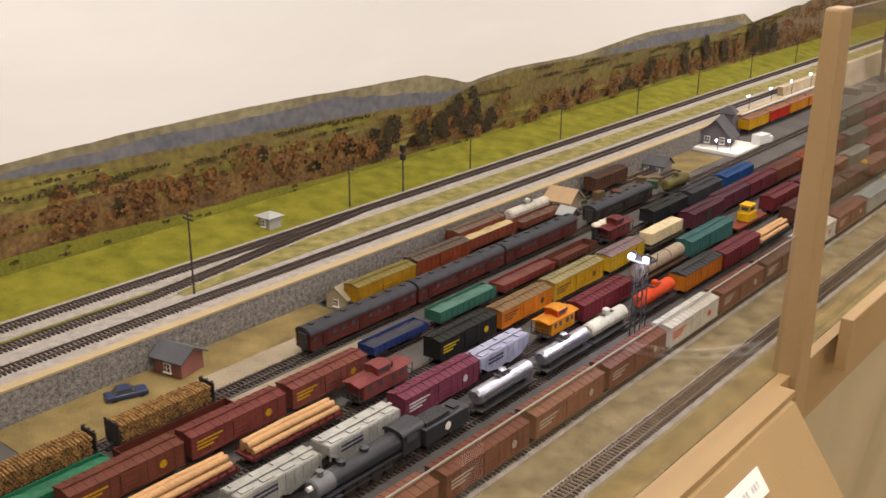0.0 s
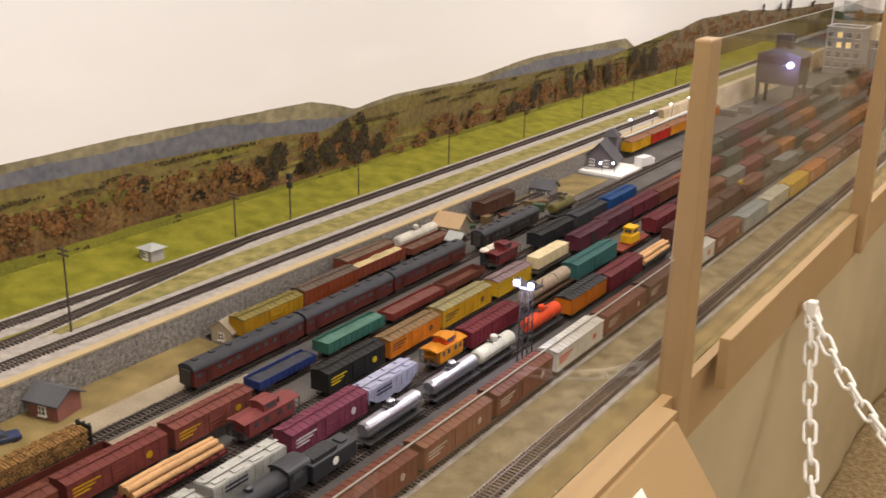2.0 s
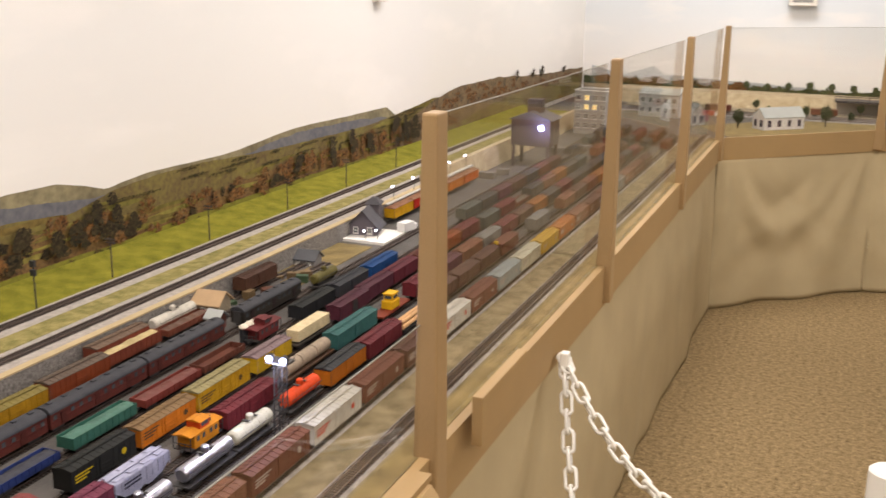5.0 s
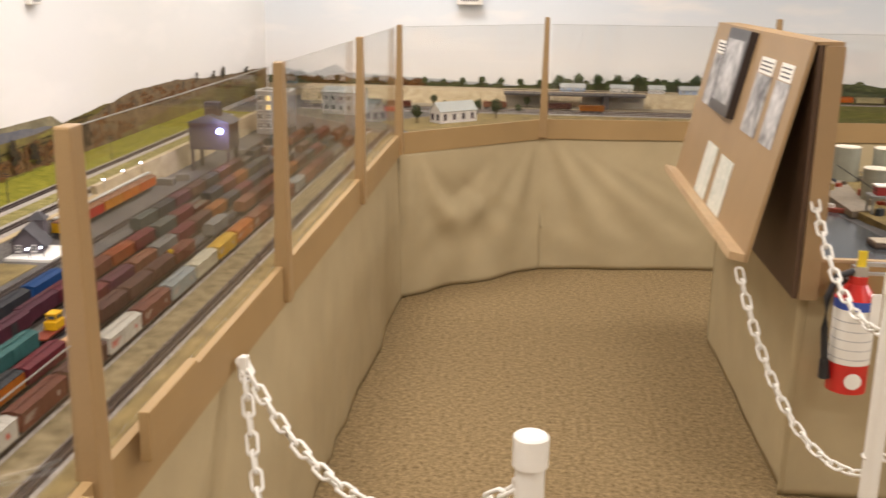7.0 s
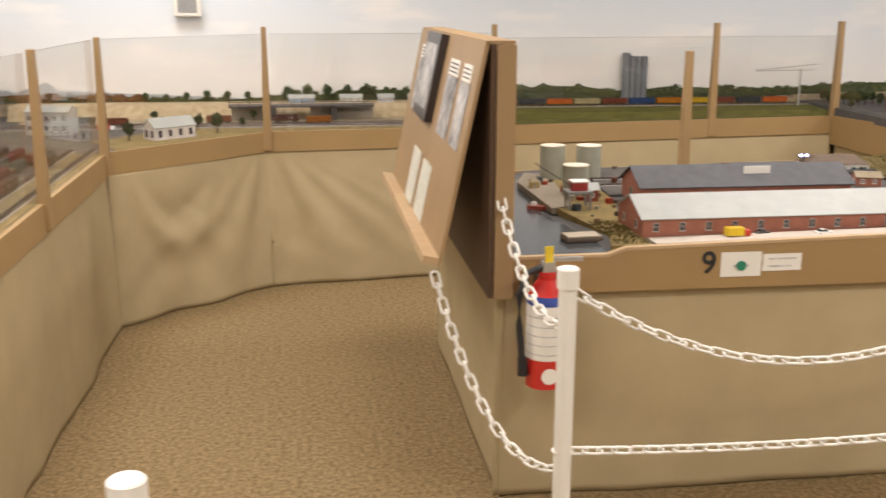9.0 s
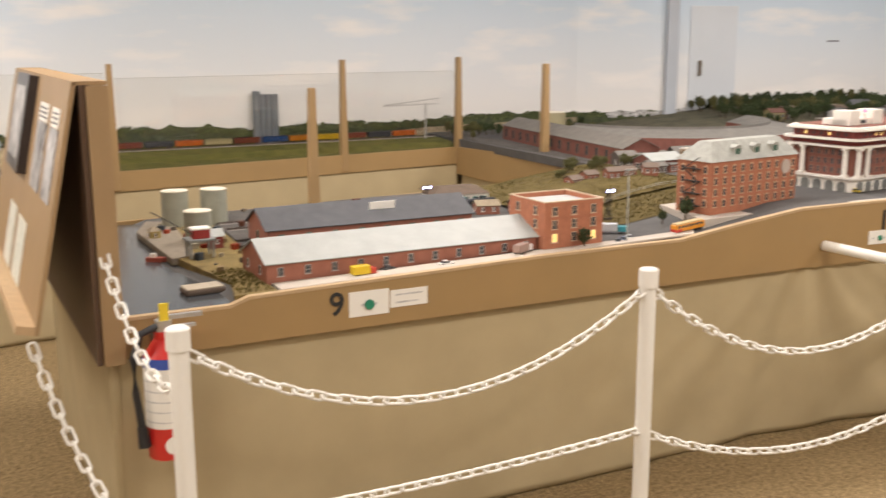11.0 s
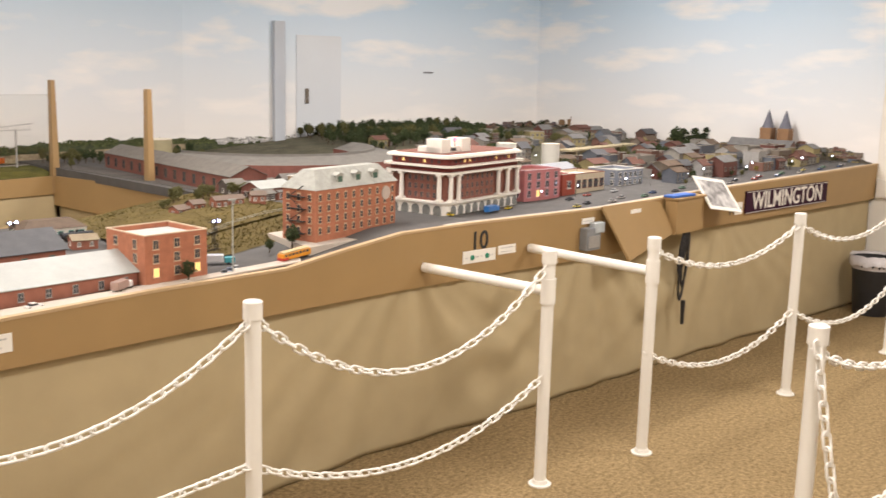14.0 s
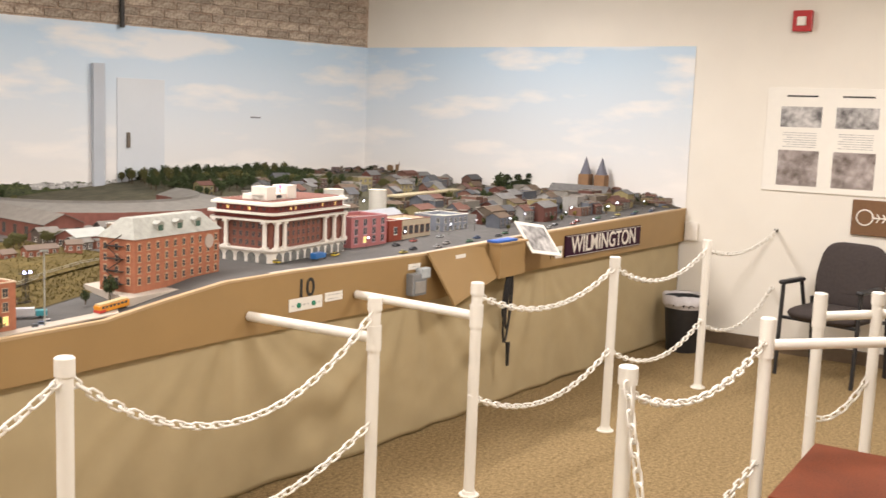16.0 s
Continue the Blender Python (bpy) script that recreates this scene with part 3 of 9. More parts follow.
dabs("east", tall_trees(31, [(4.36, 1.10, 0.22, 0.17), (4.45, 1.10, 0.16, 0.12), (4.26, 1.10, 0.16, 0.13), (4.52, 1.09, 0.16, 0.10)]), 0.0192, M_DEEP, "dark leafy tree painted in the mural", 31, 0.011, 1.4)


def prism_along(p0, p1, zlo, zhi, t, material, name, label, category, kind="structure", side=1):
    """A straight board between two plan points; zlo and zhi give its ends' heights."""
    bm = bmesh.new()
    a, b = Vector((*p0, 0)), Vector((*p1, 0))
    d = (b - a).normalized()
    n = Vector((d.y, -d.x, 0)) * t * side
    rows = []
    for p, (lo, hi) in ((a, (zlo[0], zhi[0])), (b, (zlo[1], zhi[1]))):
        rows.append([bm.verts.new(q) for q in (p + Vector((0, 0, lo)), p + n + Vector((0, 0, lo)), p + n + Vector((0, 0, hi)), p + Vector((0, 0, hi)))])
    r, s = rows
    for i in range(4):
        bm.faces.new((r[i], r[(i + 1) % 4], s[(i + 1) % 4], s[i]))
    bm.faces.new(r[::-1])
    bm.faces.new(s)
    return solid(name, bm, material, label, category, kind)


# ---- benchwork: decks, fascia boards, skirts ----
AX = -0.45                      # face line of the long layout
ADECK = 0.90
bm = bmesh.new()
prism(bm, [(WX, -1.2), (AX - 0.02, -1.2), (AX - 0.02, 5.31), (0.285, 6.045), (1.3, 6.145), (3.96, 6.475), (3.96, 7.0), (WX, NY - 0.01)], "z", ADECK - 0.06, ADECK)
solid("ground", bm, M_GROUND, "grey cinder yard ground of the model railway", "layout deck")
FASCIA_A = [(AX, -1.2), (AX, 5.3), (0.3, 6.02), (1.3, 6.12), (3.97, 6.45)]
for p, q in zip(FASCIA_A, FASCIA_A[1:]):
    prism_along(p, q, (0.79, 0.79), (0.905, 0.905), 0.018, M_FASCIA, "fascia", "tan painted fascia board of the layout", "fascia", side=-1)


def curtain(pts, z0, z1, fold=0.02, wave=7.0, seed=0.0, label="tan cloth skirt hung in loose folds", swag=(), drape=()):
    bm = bmesh.new()
    cols = []
    total = 0.0
    rows = 30
    for p, q in zip(pts, pts[1:]):
        a, b = Vector((*p, 0)), Vector((*q, 0))
        d = (b - a)
        n = Vector((d.y, -d.x, 0)).normalized()
        k = max(2, int(d.length / 0.018))
        for i in range(k + (q == pts[-1])):
            s = total + d.length * i / k
            col = []
            for j in range(rows + 1):
                v = j / rows
                z = z1 + (z0 - z1) * v
                amp = fold * (0.3 + 0.5 * v)
                off = amp * (noise.noise((s * wave * 0.4 + seed, v * 0.35, 0.0)) + 0.45 * noise.noise((s * wave * 1.5 + v * 0.5 + seed, v * 0.5, 3.0)))
                off += fold * 0.12 * noise.noise((s * wave * 0.8, v * 3.0, seed + 9))
                for u, top in swag:
                    # pleats that fan out downwards from a pinned point
                    fan = (s - u) / (0.12 + v)
                    off += fold * 0.48 * math.sin(fan * 15.0 + 0.8) * math.exp(-abs(fan) * 1.5) * min(1.0, v / 0.12) * (1.0 - 0.35 * v)
                for u, deep, wide in drape:
                    # cloth sagging between two pins in nested hanging curves
                    e = (s - u) / wide
                    if abs(e) < 1.0:
                        hang = v - deep * 1.6 * (1 - e * e)
                        off += fold * 0.62 * math.sin(hang * 15.0) * math.exp(-(hang * 3.6) ** 2) * (1 - e * e) ** 2
                col.append(bm.verts.new(a + d * (i / k) + n * (off * min(1.0, v * 2.5) - 0.014 * (1 - min(1.0, v * 2.5))) + Vector((0, 0, z))))
            cols.append(col)
        total += d.length
    for c, e in zip(cols, cols[1:]):
        for j in range(rows):
            f = bm.faces.new((c[j], e[j], e[j + 1], c[j + 1]))
            f.smooth = True
    ob = solid("curtain", bm, M_CURTAIN, label, "curtain", "")
    so = ob.modifiers.new("thick", "SOLIDIFY")
    so.thickness = 0.002
    return ob


curtain([(AX - 0.004, -1.2), (AX - 0.004, 5.28)], 0.004, 0.80, 0.026, 5)
curtain([(AX - 0.004, 5.28), (0.3, 6.02), (1.3, 6.12), (3.97, 6.45)], 0.004, 0.80, 0.046, 3.2, 4, swag=((1.05, 0.0), (0.05, 0.0)), drape=((0.42, 0.26, 0.30),))

# second layout: harbour and town
FB = [(1.10, 3.23), (1.48, 3.23), (3.3, 3.23), (3.8, 3.213), (4.2, 3.183), (5.9, 3.055), (8.52, 2.86)]
FBZ = [(1.10, 0.842), (1.47, 0.842), (1.50, 0.862), (2.6, 0.885), (3.2, 0.885), (3.5, 0.925), (3.8, 0.96), (4.2, 0.966), (5.2, 0.962), (6.0, 0.985), (7.0, 1.005), (8.52, 1.035)]
FBLOW = [(1.10, 0.72), (5.3, 0.71), (5.9, 0.768), (8.52, 0.775)]


def front_y(x):
    return lerp_list(FB, x)


def deck_z(x, y):
    """Height of the town ground: the front follows the fascia, the back climbs a little."""
    return lerp_list(FBZ, x) - 0.004


bm = bmesh.new()
xs = [1.10 + 0.06 * i for i in range(124)]
xs = [x for x in xs if x < 8.5] + [8.515]
rows = []
for x in xs:
    back = 4.8 if x < 3.95 else (7.0 - 0.0 if x < 5.3 else 6.97 - (x - 5.3) * 0.305)
    col = []
    for j in range(13):
        y = front_y(x) + 0.018 + (back - front_y(x) - 0.03) * j / 12
        col.append(bm.verts.new((x, y, deck_z(x, y))))
    rows.append(col)
for c, e in zip(rows, rows[1:]):
    for j in range(12):
        bm.faces.new((c[j], e[j], e[j + 1], c[j + 1]))
ob = solid("ground", bm, M_STREET, "grey streets and lots of the model town", "layout deck")
so = ob.modifiers.new("thick", "SOLIDIFY")
so.thickness, so.offset = 0.05, -1
bm = bmesh.new()
cols = []
for i in range(len(xs) * 1):
    x = xs[i]
    y = front_y(x)
    cols.append([bm.verts.new(p) for p in ((x, y, lerp_list(FBLOW, x)), (x, y, lerp_list(FBZ, x)), (x, y + 0.018, lerp_list(FBZ, x)), (x, y + 0.018, lerp_list(FBLOW, x)))])
for c, e in zip(cols, cols[1:]):
    for j in range(4):
        bm.faces.new((c[j], e[j], e[(j + 1) % 4], c[(j + 1) % 4]))
bm.faces.new(cols[0])
bm.faces.new(cols[-1][::-1])
solid("fascia", bm, M_FASCIA, "tan fascia board that climbs along the town", "fascia")
bm = bmesh.new()
cols = []
for x in xs:
    y, z = front_y(x), lerp_list(FBZ, x)
    cols.append([bm.verts.new(p) for p in ((x, y - 0.003, z - 0.007), (x, y - 0.003, z + 0.003), (x, y + 0.022, z + 0.003), (x, y + 0.022, z - 0.002))])
for c, e in zip(cols, cols[1:]):
    for j in range(3):
        bm.faces.new((c[j], e[j], e[j + 1], c[j + 1]))
solid("trim", bm, mat("edge_wood", (0.48, 0.34, 0.19), 0.6, vary=0.1, scale=12), "pale wooden edge strip on the fascia", "trim")
for p, q, z in (((3.97, 6.45), (3.97, 4.8), (0.905, 0.96)), ((3.97, 4.8), (1.1, 4.8), (0.9, 0.85)), ((1.1, 4.8), (1.1, 3.23), (0.85, 0.842))):
    prism_along(p, q, (0.72, 0.72), z, 0.018, M_FASCIA, "fascia", "tan painted fascia board of the layout", "fascia")
curtain([(1.10, 3.255), (3.3, 3.255), (5.9, 3.08), (8.5, 2.885)], 0.004, 0.80, 0.042, 3.4, 12, swag=((2.75, 0.3), (4.0, 0.2), (5.3, 0.2)), drape=((3.3, 0.3, 0.42), (4.6, 0.28, 0.4)))
curtain([(1.12, 4.78), (1.12, 3.25)], 0.004, 0.735, 0.008, 4, 15)
curtain([(3.97, 4.82), (1.12, 4.82)], 0.004, 0.735, 0.01, 4, 16)
curtain([(3.98, 6.45), (3.98, 4.8)], 0.004, 0.735, 0.01, 4, 18)


# ---- guard posts and clear panels ----
def guard_post(x, y, z0, z1, w=0.036, d=0.045):
    bm = rbox(-w / 2, w / 2, -d / 2, d / 2, 0, z1 - z0, 0.004)
    for v in bm.verts:
        if v.co.z > z1 - z0 - 0.01:
            v.co.x *= 0.55
            v.co.y *= 0.9
    ob = tagged(part("guard_post", bm, M_POST, None), "tan painted wooden guard post with a chamfered top", "post", "guard posts on the fascia")
    ob.location = (x, y, z0)
    return ob


POSTS_A = [(AX - 0.009, 1.458), (AX - 0.005, 2.715), (AX - 0.005, 4.02), (AX - 0.005, 5.24)]
for x, y in POSTS_A:
    guard_post(x, y, 0.80, 1.462, 0.045, 0.05)
POSTS_N = [(0.3, 6.02, 1.49), (1.635, 6.17, 1.50), (3.085, 6.357, 1.505), (3.97, 6.46, 1.512), (4.036, 5.477, 1.486), (2.308, 4.8, 1.41)]
for x, y, z in POSTS_N:
    guard_post(x, y, 0.80, z, 0.05, 0.05)


def clear_panel(p, q, z0, z1, name="glass_panel"):
    bm = bmesh.new()
    a, b = Vector((*p, 0)), Vector((*q, 0))
    d = (b - a).normalized()
    n = Vector((d.y, -d.x, 0)) * 0.0015
    vs = []
    for e in (a, b):
        vs.append([bm.verts.new(e + s * n + Vector((0, 0, z))) for s, z in ((-1, z0), (1, z0), (1, z1), (-1, z1))])
    for i in range(4):
        bm.faces.new((vs[0][i], vs[0][(i + 1) % 4], vs[1][(i + 1) % 4], vs[1][i]))
    bm.faces.new(vs[0][::-1])
    bm.faces.new(vs[1])
    t = thing(name, "clear acrylic guard panel between the posts", "panel", group="clear guard panels")
    part("pane", bm, M_GLASS, t).visible_shadow = False
    bm = bmesh.new()
    for e in (a, b):
        e.z = z1
    d = (b - a).normalized()
    tube(bm, a, b, 0.0011, 6)
    part("top_edge", bm, mat("acrylic_edge", (0.24, 0.23, 0.19), 0.35, vary=0.05), t, "polished top edge")
    return t


for (x0, y0), (x1, y1) in zip(POSTS_A, POSTS_A[1:]):
    clear_panel((x0 - 0.02, y0 + 0.027), (x1 - 0.02, y1 - 0.027), 0.906, 1.45)
clear_panel((AX - 0.02, 5.27), (0.28, 6.0), 0.906, 1.45)
clear_panel((0.33, 6.03), (1.605, 6.175), 0.906, 1.45)
clear_panel((1.665, 6.18), (3.055, 6.36), 0.906, 1.42)
clear_panel((3.115, 6.365), (3.94, 6.462), 0.906, 1.42)
clear_panel((AX - 0.02, 0.3), (AX - 0.02, 1.44), 0.906, 1.13)


# ---- tracks ----
def track(x, y0, y1, z, bend=None, label="model track with dark wooden ties and steel rails", bed=M_BALLAST):
    """Straight or gently bending model track along y: bend(y) shifts it sideways."""
    bend = bend or (lambda y: 0.0)
    t = thing("track", label, "track", group="model tracks")
    n = max(1, int((y1 - y0) / 0.1)) if bend(y0) != bend(y1) else 1
    bm = bmesh.new()
    for i in range(n):
        a, b = y0 + (y1 - y0) * i / n, y0 + (y1 - y0) * (i + 1) / n
        ca, cb = x + bend(a), x + bend(b)
        prof = ((-0.024, -0.003), (-0.017, 0.002), (0.017, 0.002), (0.024, -0.003))
        va = [bm.verts.new((ca + u, a, z + w)) for u, w in prof]
        vb = [bm.verts.new((cb + u, b, z + w)) for u, w in prof]
        for j in range(3):
            bm.faces.new((va[j], va[j + 1], vb[j + 1], vb[j]))
    part("ballast_bed", bm, bed, t)
    for s in (-1, 1):
        bm = bmesh.new()
        for i in range(n):
            a, b = y0 + (y1 - y0) * i / n, y0 + (y1 - y0) * (i + 1) / n
            vs = box(bm, -0.0007, 0.0007, 0, 1, z + 0.0045, z + 0.0067)
            for v in vs:
                u = a if v.co.y < 0.5 else b
                v.co.x += x + bend(u) + s * 0.0083
                v.co.y = u
        part("rail", bm, M_RAIL, t)
    bm = bmesh.new()
    y = y0
    while y < y1:
        j = random.uniform(-0.0008, 0.0008)
        c = x + bend(y)
        box(bm, c - 0.0148 + j, c + 0.0148 + j, y, y + 0.0032, z + 0.0005, z + 0.0046)
        y += 0.0078
    part("tie_strip", bm, M_TIE, t)["kind"] = "stuff"
    return t


MAINZ = 0.955
# raised main line: ground wedge and stone retaining wall
bm = bmesh.new()
prism(bm, [(WX + 0.025, ADECK), (-1.245, ADECK), (-1.245, MAINZ), (-1.45, MAINZ), (WX + 0.025, MAINZ + 0.02)], "y", -1.2, 5.6)
solid("ground", bm, M_GRASS, "raised grassy shelf that carries the main line", "layout deck")
M_STONE = mat("retaining_stone", (0.07, 0.062, 0.055), 0.9, scale=130, fine=420, bump=1.0, color2=(0.29, 0.265, 0.235))
bm = bmesh.new()
box(bm, -1.245, -1.23, -1.2, 3.3, ADECK, MAINZ - 0.002)
solid("retaining_wall", bm, M_STONE, "grey rubble stone retaining wall", "wall")
bm = bmesh.new()
box(bm, -1.247, -1.229, -1.2, 3.3, MAINZ - 0.002, MAINZ + 0.0015)
solid("wall_coping", bm, mat("coping_cream", (0.40, 0.30, 0.16), 0.8, vary=0.1), "pale stone coping along the retaining wall", "trim")
bm = bmesh.new()
box(bm, -1.335, -1.248, -1.2, 5.5, MAINZ - 0.004, MAINZ + 0.0008)
box(bm, -1.462, -1.385, -1.2, 5.5, MAINZ - 0.004, MAINZ + 0.0008)
solid("ballast_bed", bm, M_BALLAST2, "pale crushed stone ballast of the main line", "ballast", "stuff")
track(-1.285, -1.2, 5.5, MAINZ, bed=M_BALLAST2)
track(-1.425, -1.2, 5.5, MAINZ, bed=M_BALLAST2)
track(-1.425, -1.2, 1.5, MAINZ + 0.0005, lambda y: 0.07 * max(0.0, min(1.0, (1.5 - y) / 0.6)), bed=M_BALLAST2)
bm = bmesh.new()
box(bm, -1.383, -1.322, 0.95, 5.5, MAINZ - 0.001, MAINZ + 0.0018)
solid("grass_strip", bm, mat("strip_grass", (0.10, 0.095, 0.025), 0.95, scale=40, fine=600, bump=0.8, color2=(0.34, 0.28, 0.11), spec=0.1), "dry grass strip between the main tracks", "grass", "stuff")
YARD = [-0.54, -0.645, -0.742, -0.81, -0.893, -0.985, -1.072, -1.15, -1.2]
for i, x in enumerate(YARD):
    track(x, -1.2 if i < 7 else 1.17, 5.4 if i < 7 else 2.4, ADECK + 0.003, bed=M_BALLAST if i < 2 else M_GROUND)
bm = bmesh.new()
box(bm, -0.672, -0.508, -1.2, 5.3, ADECK, ADECK + 0.0022)
solid("ballast_bed", bm, mat("weedy_ballast", (0.10, 0.08, 0.04), 0.95, scale=28, fine=800, bump=0.8, color2=(0.30, 0.235, 0.135), spec=0.1), "weedy brown ballast between the front tracks", "ballast", "stuff")
bm = bmesh.new()
box(bm, -0.512, AX - 0.02, -1.2, 5.3, ADECK, ADECK + 0.004)
solid("grass_strip", bm, M_STRAW, "strip of dry static grass along the fascia", "grass", "stuff")
RAILZ = ADECK + 0.003 + 0.0067

# ---- rolling stock ----
def bogie_mesh():
    bm = bmesh.new()
    for s in (-1, 1):
        box(bm, s * 0.0105 - 0.001, s * 0.0105 + 0.001, -0.014, 0.014, 0.003, 0.008)
        box(bm, s * 0.0112 - 0.0008, s * 0.0112 + 0.0008, -0.004, 0.004, 0.002, 0.010)
    box(bm, -0.011, 0.011, -0.0025, 0.0025, 0.004, 0.010)
    return mesh_of("truck", bm, M_STEEL)


def wheel_mesh():
    bm = bmesh.new()
    for s in (-1, 1):
        tube(bm, (s * 0.0072, 0, 0), (s * 0.0095, 0, 0), 0.0048, 10)
    tube(bm, (-0.0072, 0, 0), (0.0072, 0, 0), 0.001, 6)
    return mesh_of("wheelset", bm, M_STEEL)


ME_BOGIE, ME_WHEEL = bogie_mesh(), wheel_mesh()
CARGROUP = "model freight cars in the yard"


def running_gear(t, length):
    for s in (-1, 1):
        b = part("truck", ME_BOGIE, None, t)
        b.location = (0, s * (length / 2 - 0.024), 0)
        for k in (-1, 1):
            w = part("wheelset", ME_WHEEL, None, b)
            w.location = (0, k * 0.0095, 0.0048)
    bm = bmesh.new()
    box(bm, -0.003, 0.003, -length / 2 - 0.004, length / 2 + 0.004, 0.007, 0.0105)
    box(bm, -0.010, 0.010, -0.018, 0.018, 0.005, 0.011)
    part("underframe", bm, M_STEEL, t)


def paint(rgb, name=None):
    key = "car_paint_%d_%d_%d" % tuple(int(c * 100) for c in rgb)
    grey = sum(rgb) / 3
    rich = tuple(max(0.006, (grey + (c - grey) * 1.22) * 0.68) for c in rgb)
    return mat(name or key, rich, 0.65, vary=0.26, scale=45, fine=500, bump=0.12, spec=0.22)


def boxcar(x, y, color, length=0.145, roof=None, height=0.040, label="", marks=None, yaw=0.0, z=RAILZ, kind="boxcar", open_door=False):
    t = thing(kind, label or "model boxcar with weathered brown paint", "model boxcar", pose(x, y, z, 0, 0, yaw), CARGROUP)
    body = paint(color)
    roofm = paint(roof or tuple(c * 0.8 for c in color))
    h, w = length / 2, 0.0172
    bm = bmesh.new()
    box(bm, -w, w, -h, h, 0.0105, height)
    n = int(length / 0.0125)
    for i in range(n + 1):
        yy = -h + 0.0008 + (length - 0.0016) * i / n
        for s in (-1, 1):
            box(bm, s * w - 0.0006, s * w + 0.0006, yy - 0.0006, yy + 0.0006, 0.0105, height - 0.001)
    for s in (-1, 1):
        box(bm, s * w - 0.0007, s * w + 0.0007, -h, h, 0.0095, 0.0125)
    part("body", bm, body, t)
    bm = bmesh.new()
    prism(bm, [(-w - 0.001, height), (w + 0.001, height), (w + 0.001, height + 0.001), (0, height + 0.0042), (-w - 0.001, height + 0.001)], "y", -h - 0.0008, h + 0.0008)
    for i in range(n + 1):
        yy = -h + length * i / n
        prism(bm, [(-w - 0.0012, height + 0.0006), (w + 0.0012, height + 0.0006), (w + 0.0012, height + 0.0016), (0, height + 0.0049), (-w - 0.0012, height + 0.0016)], "y", yy - 0.0006, yy + 0.0006)
    part("roof", bm, roofm, t)
    bm = bmesh.new()
    for k in (-1, 0, 1):
        box(bm, k * 0.002 - 0.0008, k * 0.002 + 0.0008, -h, h, height + 0.0052, height + 0.006)
    part("roof_walk", bm, roofm, t)
    for s in (-1, 1):
        bm = bmesh.new()
        box(bm, s * (w + 0.0006) - 0.0007, s * (w + 0.0006) + 0.0007, -0.0125, 0.0125, 0.0115, height - 0.002)
        for k in (-1, 0, 1):
            box(bm, s * (w + 0.0014) - 0.0005, s * (w + 0.0014) + 0.0005, -0.0125, 0.0125, 0.02 + k * 0.006, 0.021 + k * 0.006)
        # an open door stays a slab, its dark opening painted as near-black shade
        part("door", bm, mat("doorway_shade", (0.012, 0.01, 0.01)) if open_door else body, t)
        bm = bmesh.new()
        for k in range(5):
            zz = 0.013 + k * 0.005
            box(bm, s * (w + 0.001) - 0.0004, s * (w + 0.001) + 0.0004, -s * (h - 0.001) - 0.003, -s * (h - 0.001) + 0.003, zz, zz + 0.0006)
        part("ladder", bm, roofm, t)
    if marks:
        mm = paint(marks)
        for k in range(3):
            bm = bmesh.new()
            lo = h * 0.3 + k * 0.002
            box(bm, w + 0.0006, w + 0.0010, -h * 0.9, -h * 0.9 + length * (0.26 - 0.05 * k), 0.031 - 0.005 * k, 0.0335 - 0.005 * k)
            part("lettering_bar", bm, mm, t)
        bm = bmesh.new()
        tube(bm, (w + 0.0005, h * 0.6, 0.026), (w + 0.0010, h * 0.6, 0.026), 0.0055, 14)
        part("emblem", bm, mm, t)
    running_gear(t, length)
    return t


def tank_car(x, y, color, length=0.125, label="", yaw=0.0, z=RAILZ, shiny=False, band=None):
    t = thing("tank_car", label or "model tank car", "model tank car", pose(x, y, z, 0, 0, yaw), CARGROUP)
    # silver holds a little of the mast lamp's blue light
    m = mat("tank_silver_bluelit", (0.40, 0.40, 0.46), 0.28, metal=0.9, vary=0.08, scale=30) if shiny else paint(color)
    h, r = length / 2 - 0.006, 0.0128
    bm = bmesh.new()
    tube(bm, (0, -h, 0.028), (0, h, 0.028), r, 24)
    for s in (-1, 1):
        tube(bm, (0, s * h, 0.028), (0, s * (h + 0.004), 0.028), r, 24, r * 0.72)
    for k in (-0.6, -0.2, 0.2, 0.6):
        tube(bm, (0, h * k - 0.0007, 0.028), (0, h * k + 0.0007, 0.028), r + 0.0004, 24)
    part("tank", bm, m, t)
    bm = bmesh.new()
    tube(bm, (0, 0, 0.04), (0, 0, 0.049), 0.0065, 16)
    tube(bm, (0, 0, 0.049), (0, 0, 0.051), 0.0065, 16, 0.004)
    part("dome", bm, m, t)
    bm = bmesh.new()
    box(bm, -0.0155, 0.0155, -length / 2, length / 2, 0.0095, 0.0115)
    for s in (-1, 1):
        box(bm, -0.008, 0.008, s * h * 0.8 - 0.003, s * h * 0.8 + 0.003, 0.0115, 0.018)
    part("frame", bm, M_STEEL, t)
    bm = bmesh.new()
    for s in (-1, 1):
        tube(bm, (s * 0.0155, -h, 0.03), (s * 0.0155, h, 0.03), 0.0005, 6)
    for k in (-1, 1):
        box(bm, -0.006, 0.006, k * 0.012 - 0.003, k * 0.012 + 0.003, 0.0425, 0.0435)
    part("handrail", bm, M_STEEL, t)
    if band:
        bm = bmesh.new()
        tube(bm, (0, -h * 0.45, 0.028), (0, h * 0.45, 0.028), r + 0.0006, 24)
        part("painted_band", bm, paint(band), t)
    running_gear(t, length)
    return t


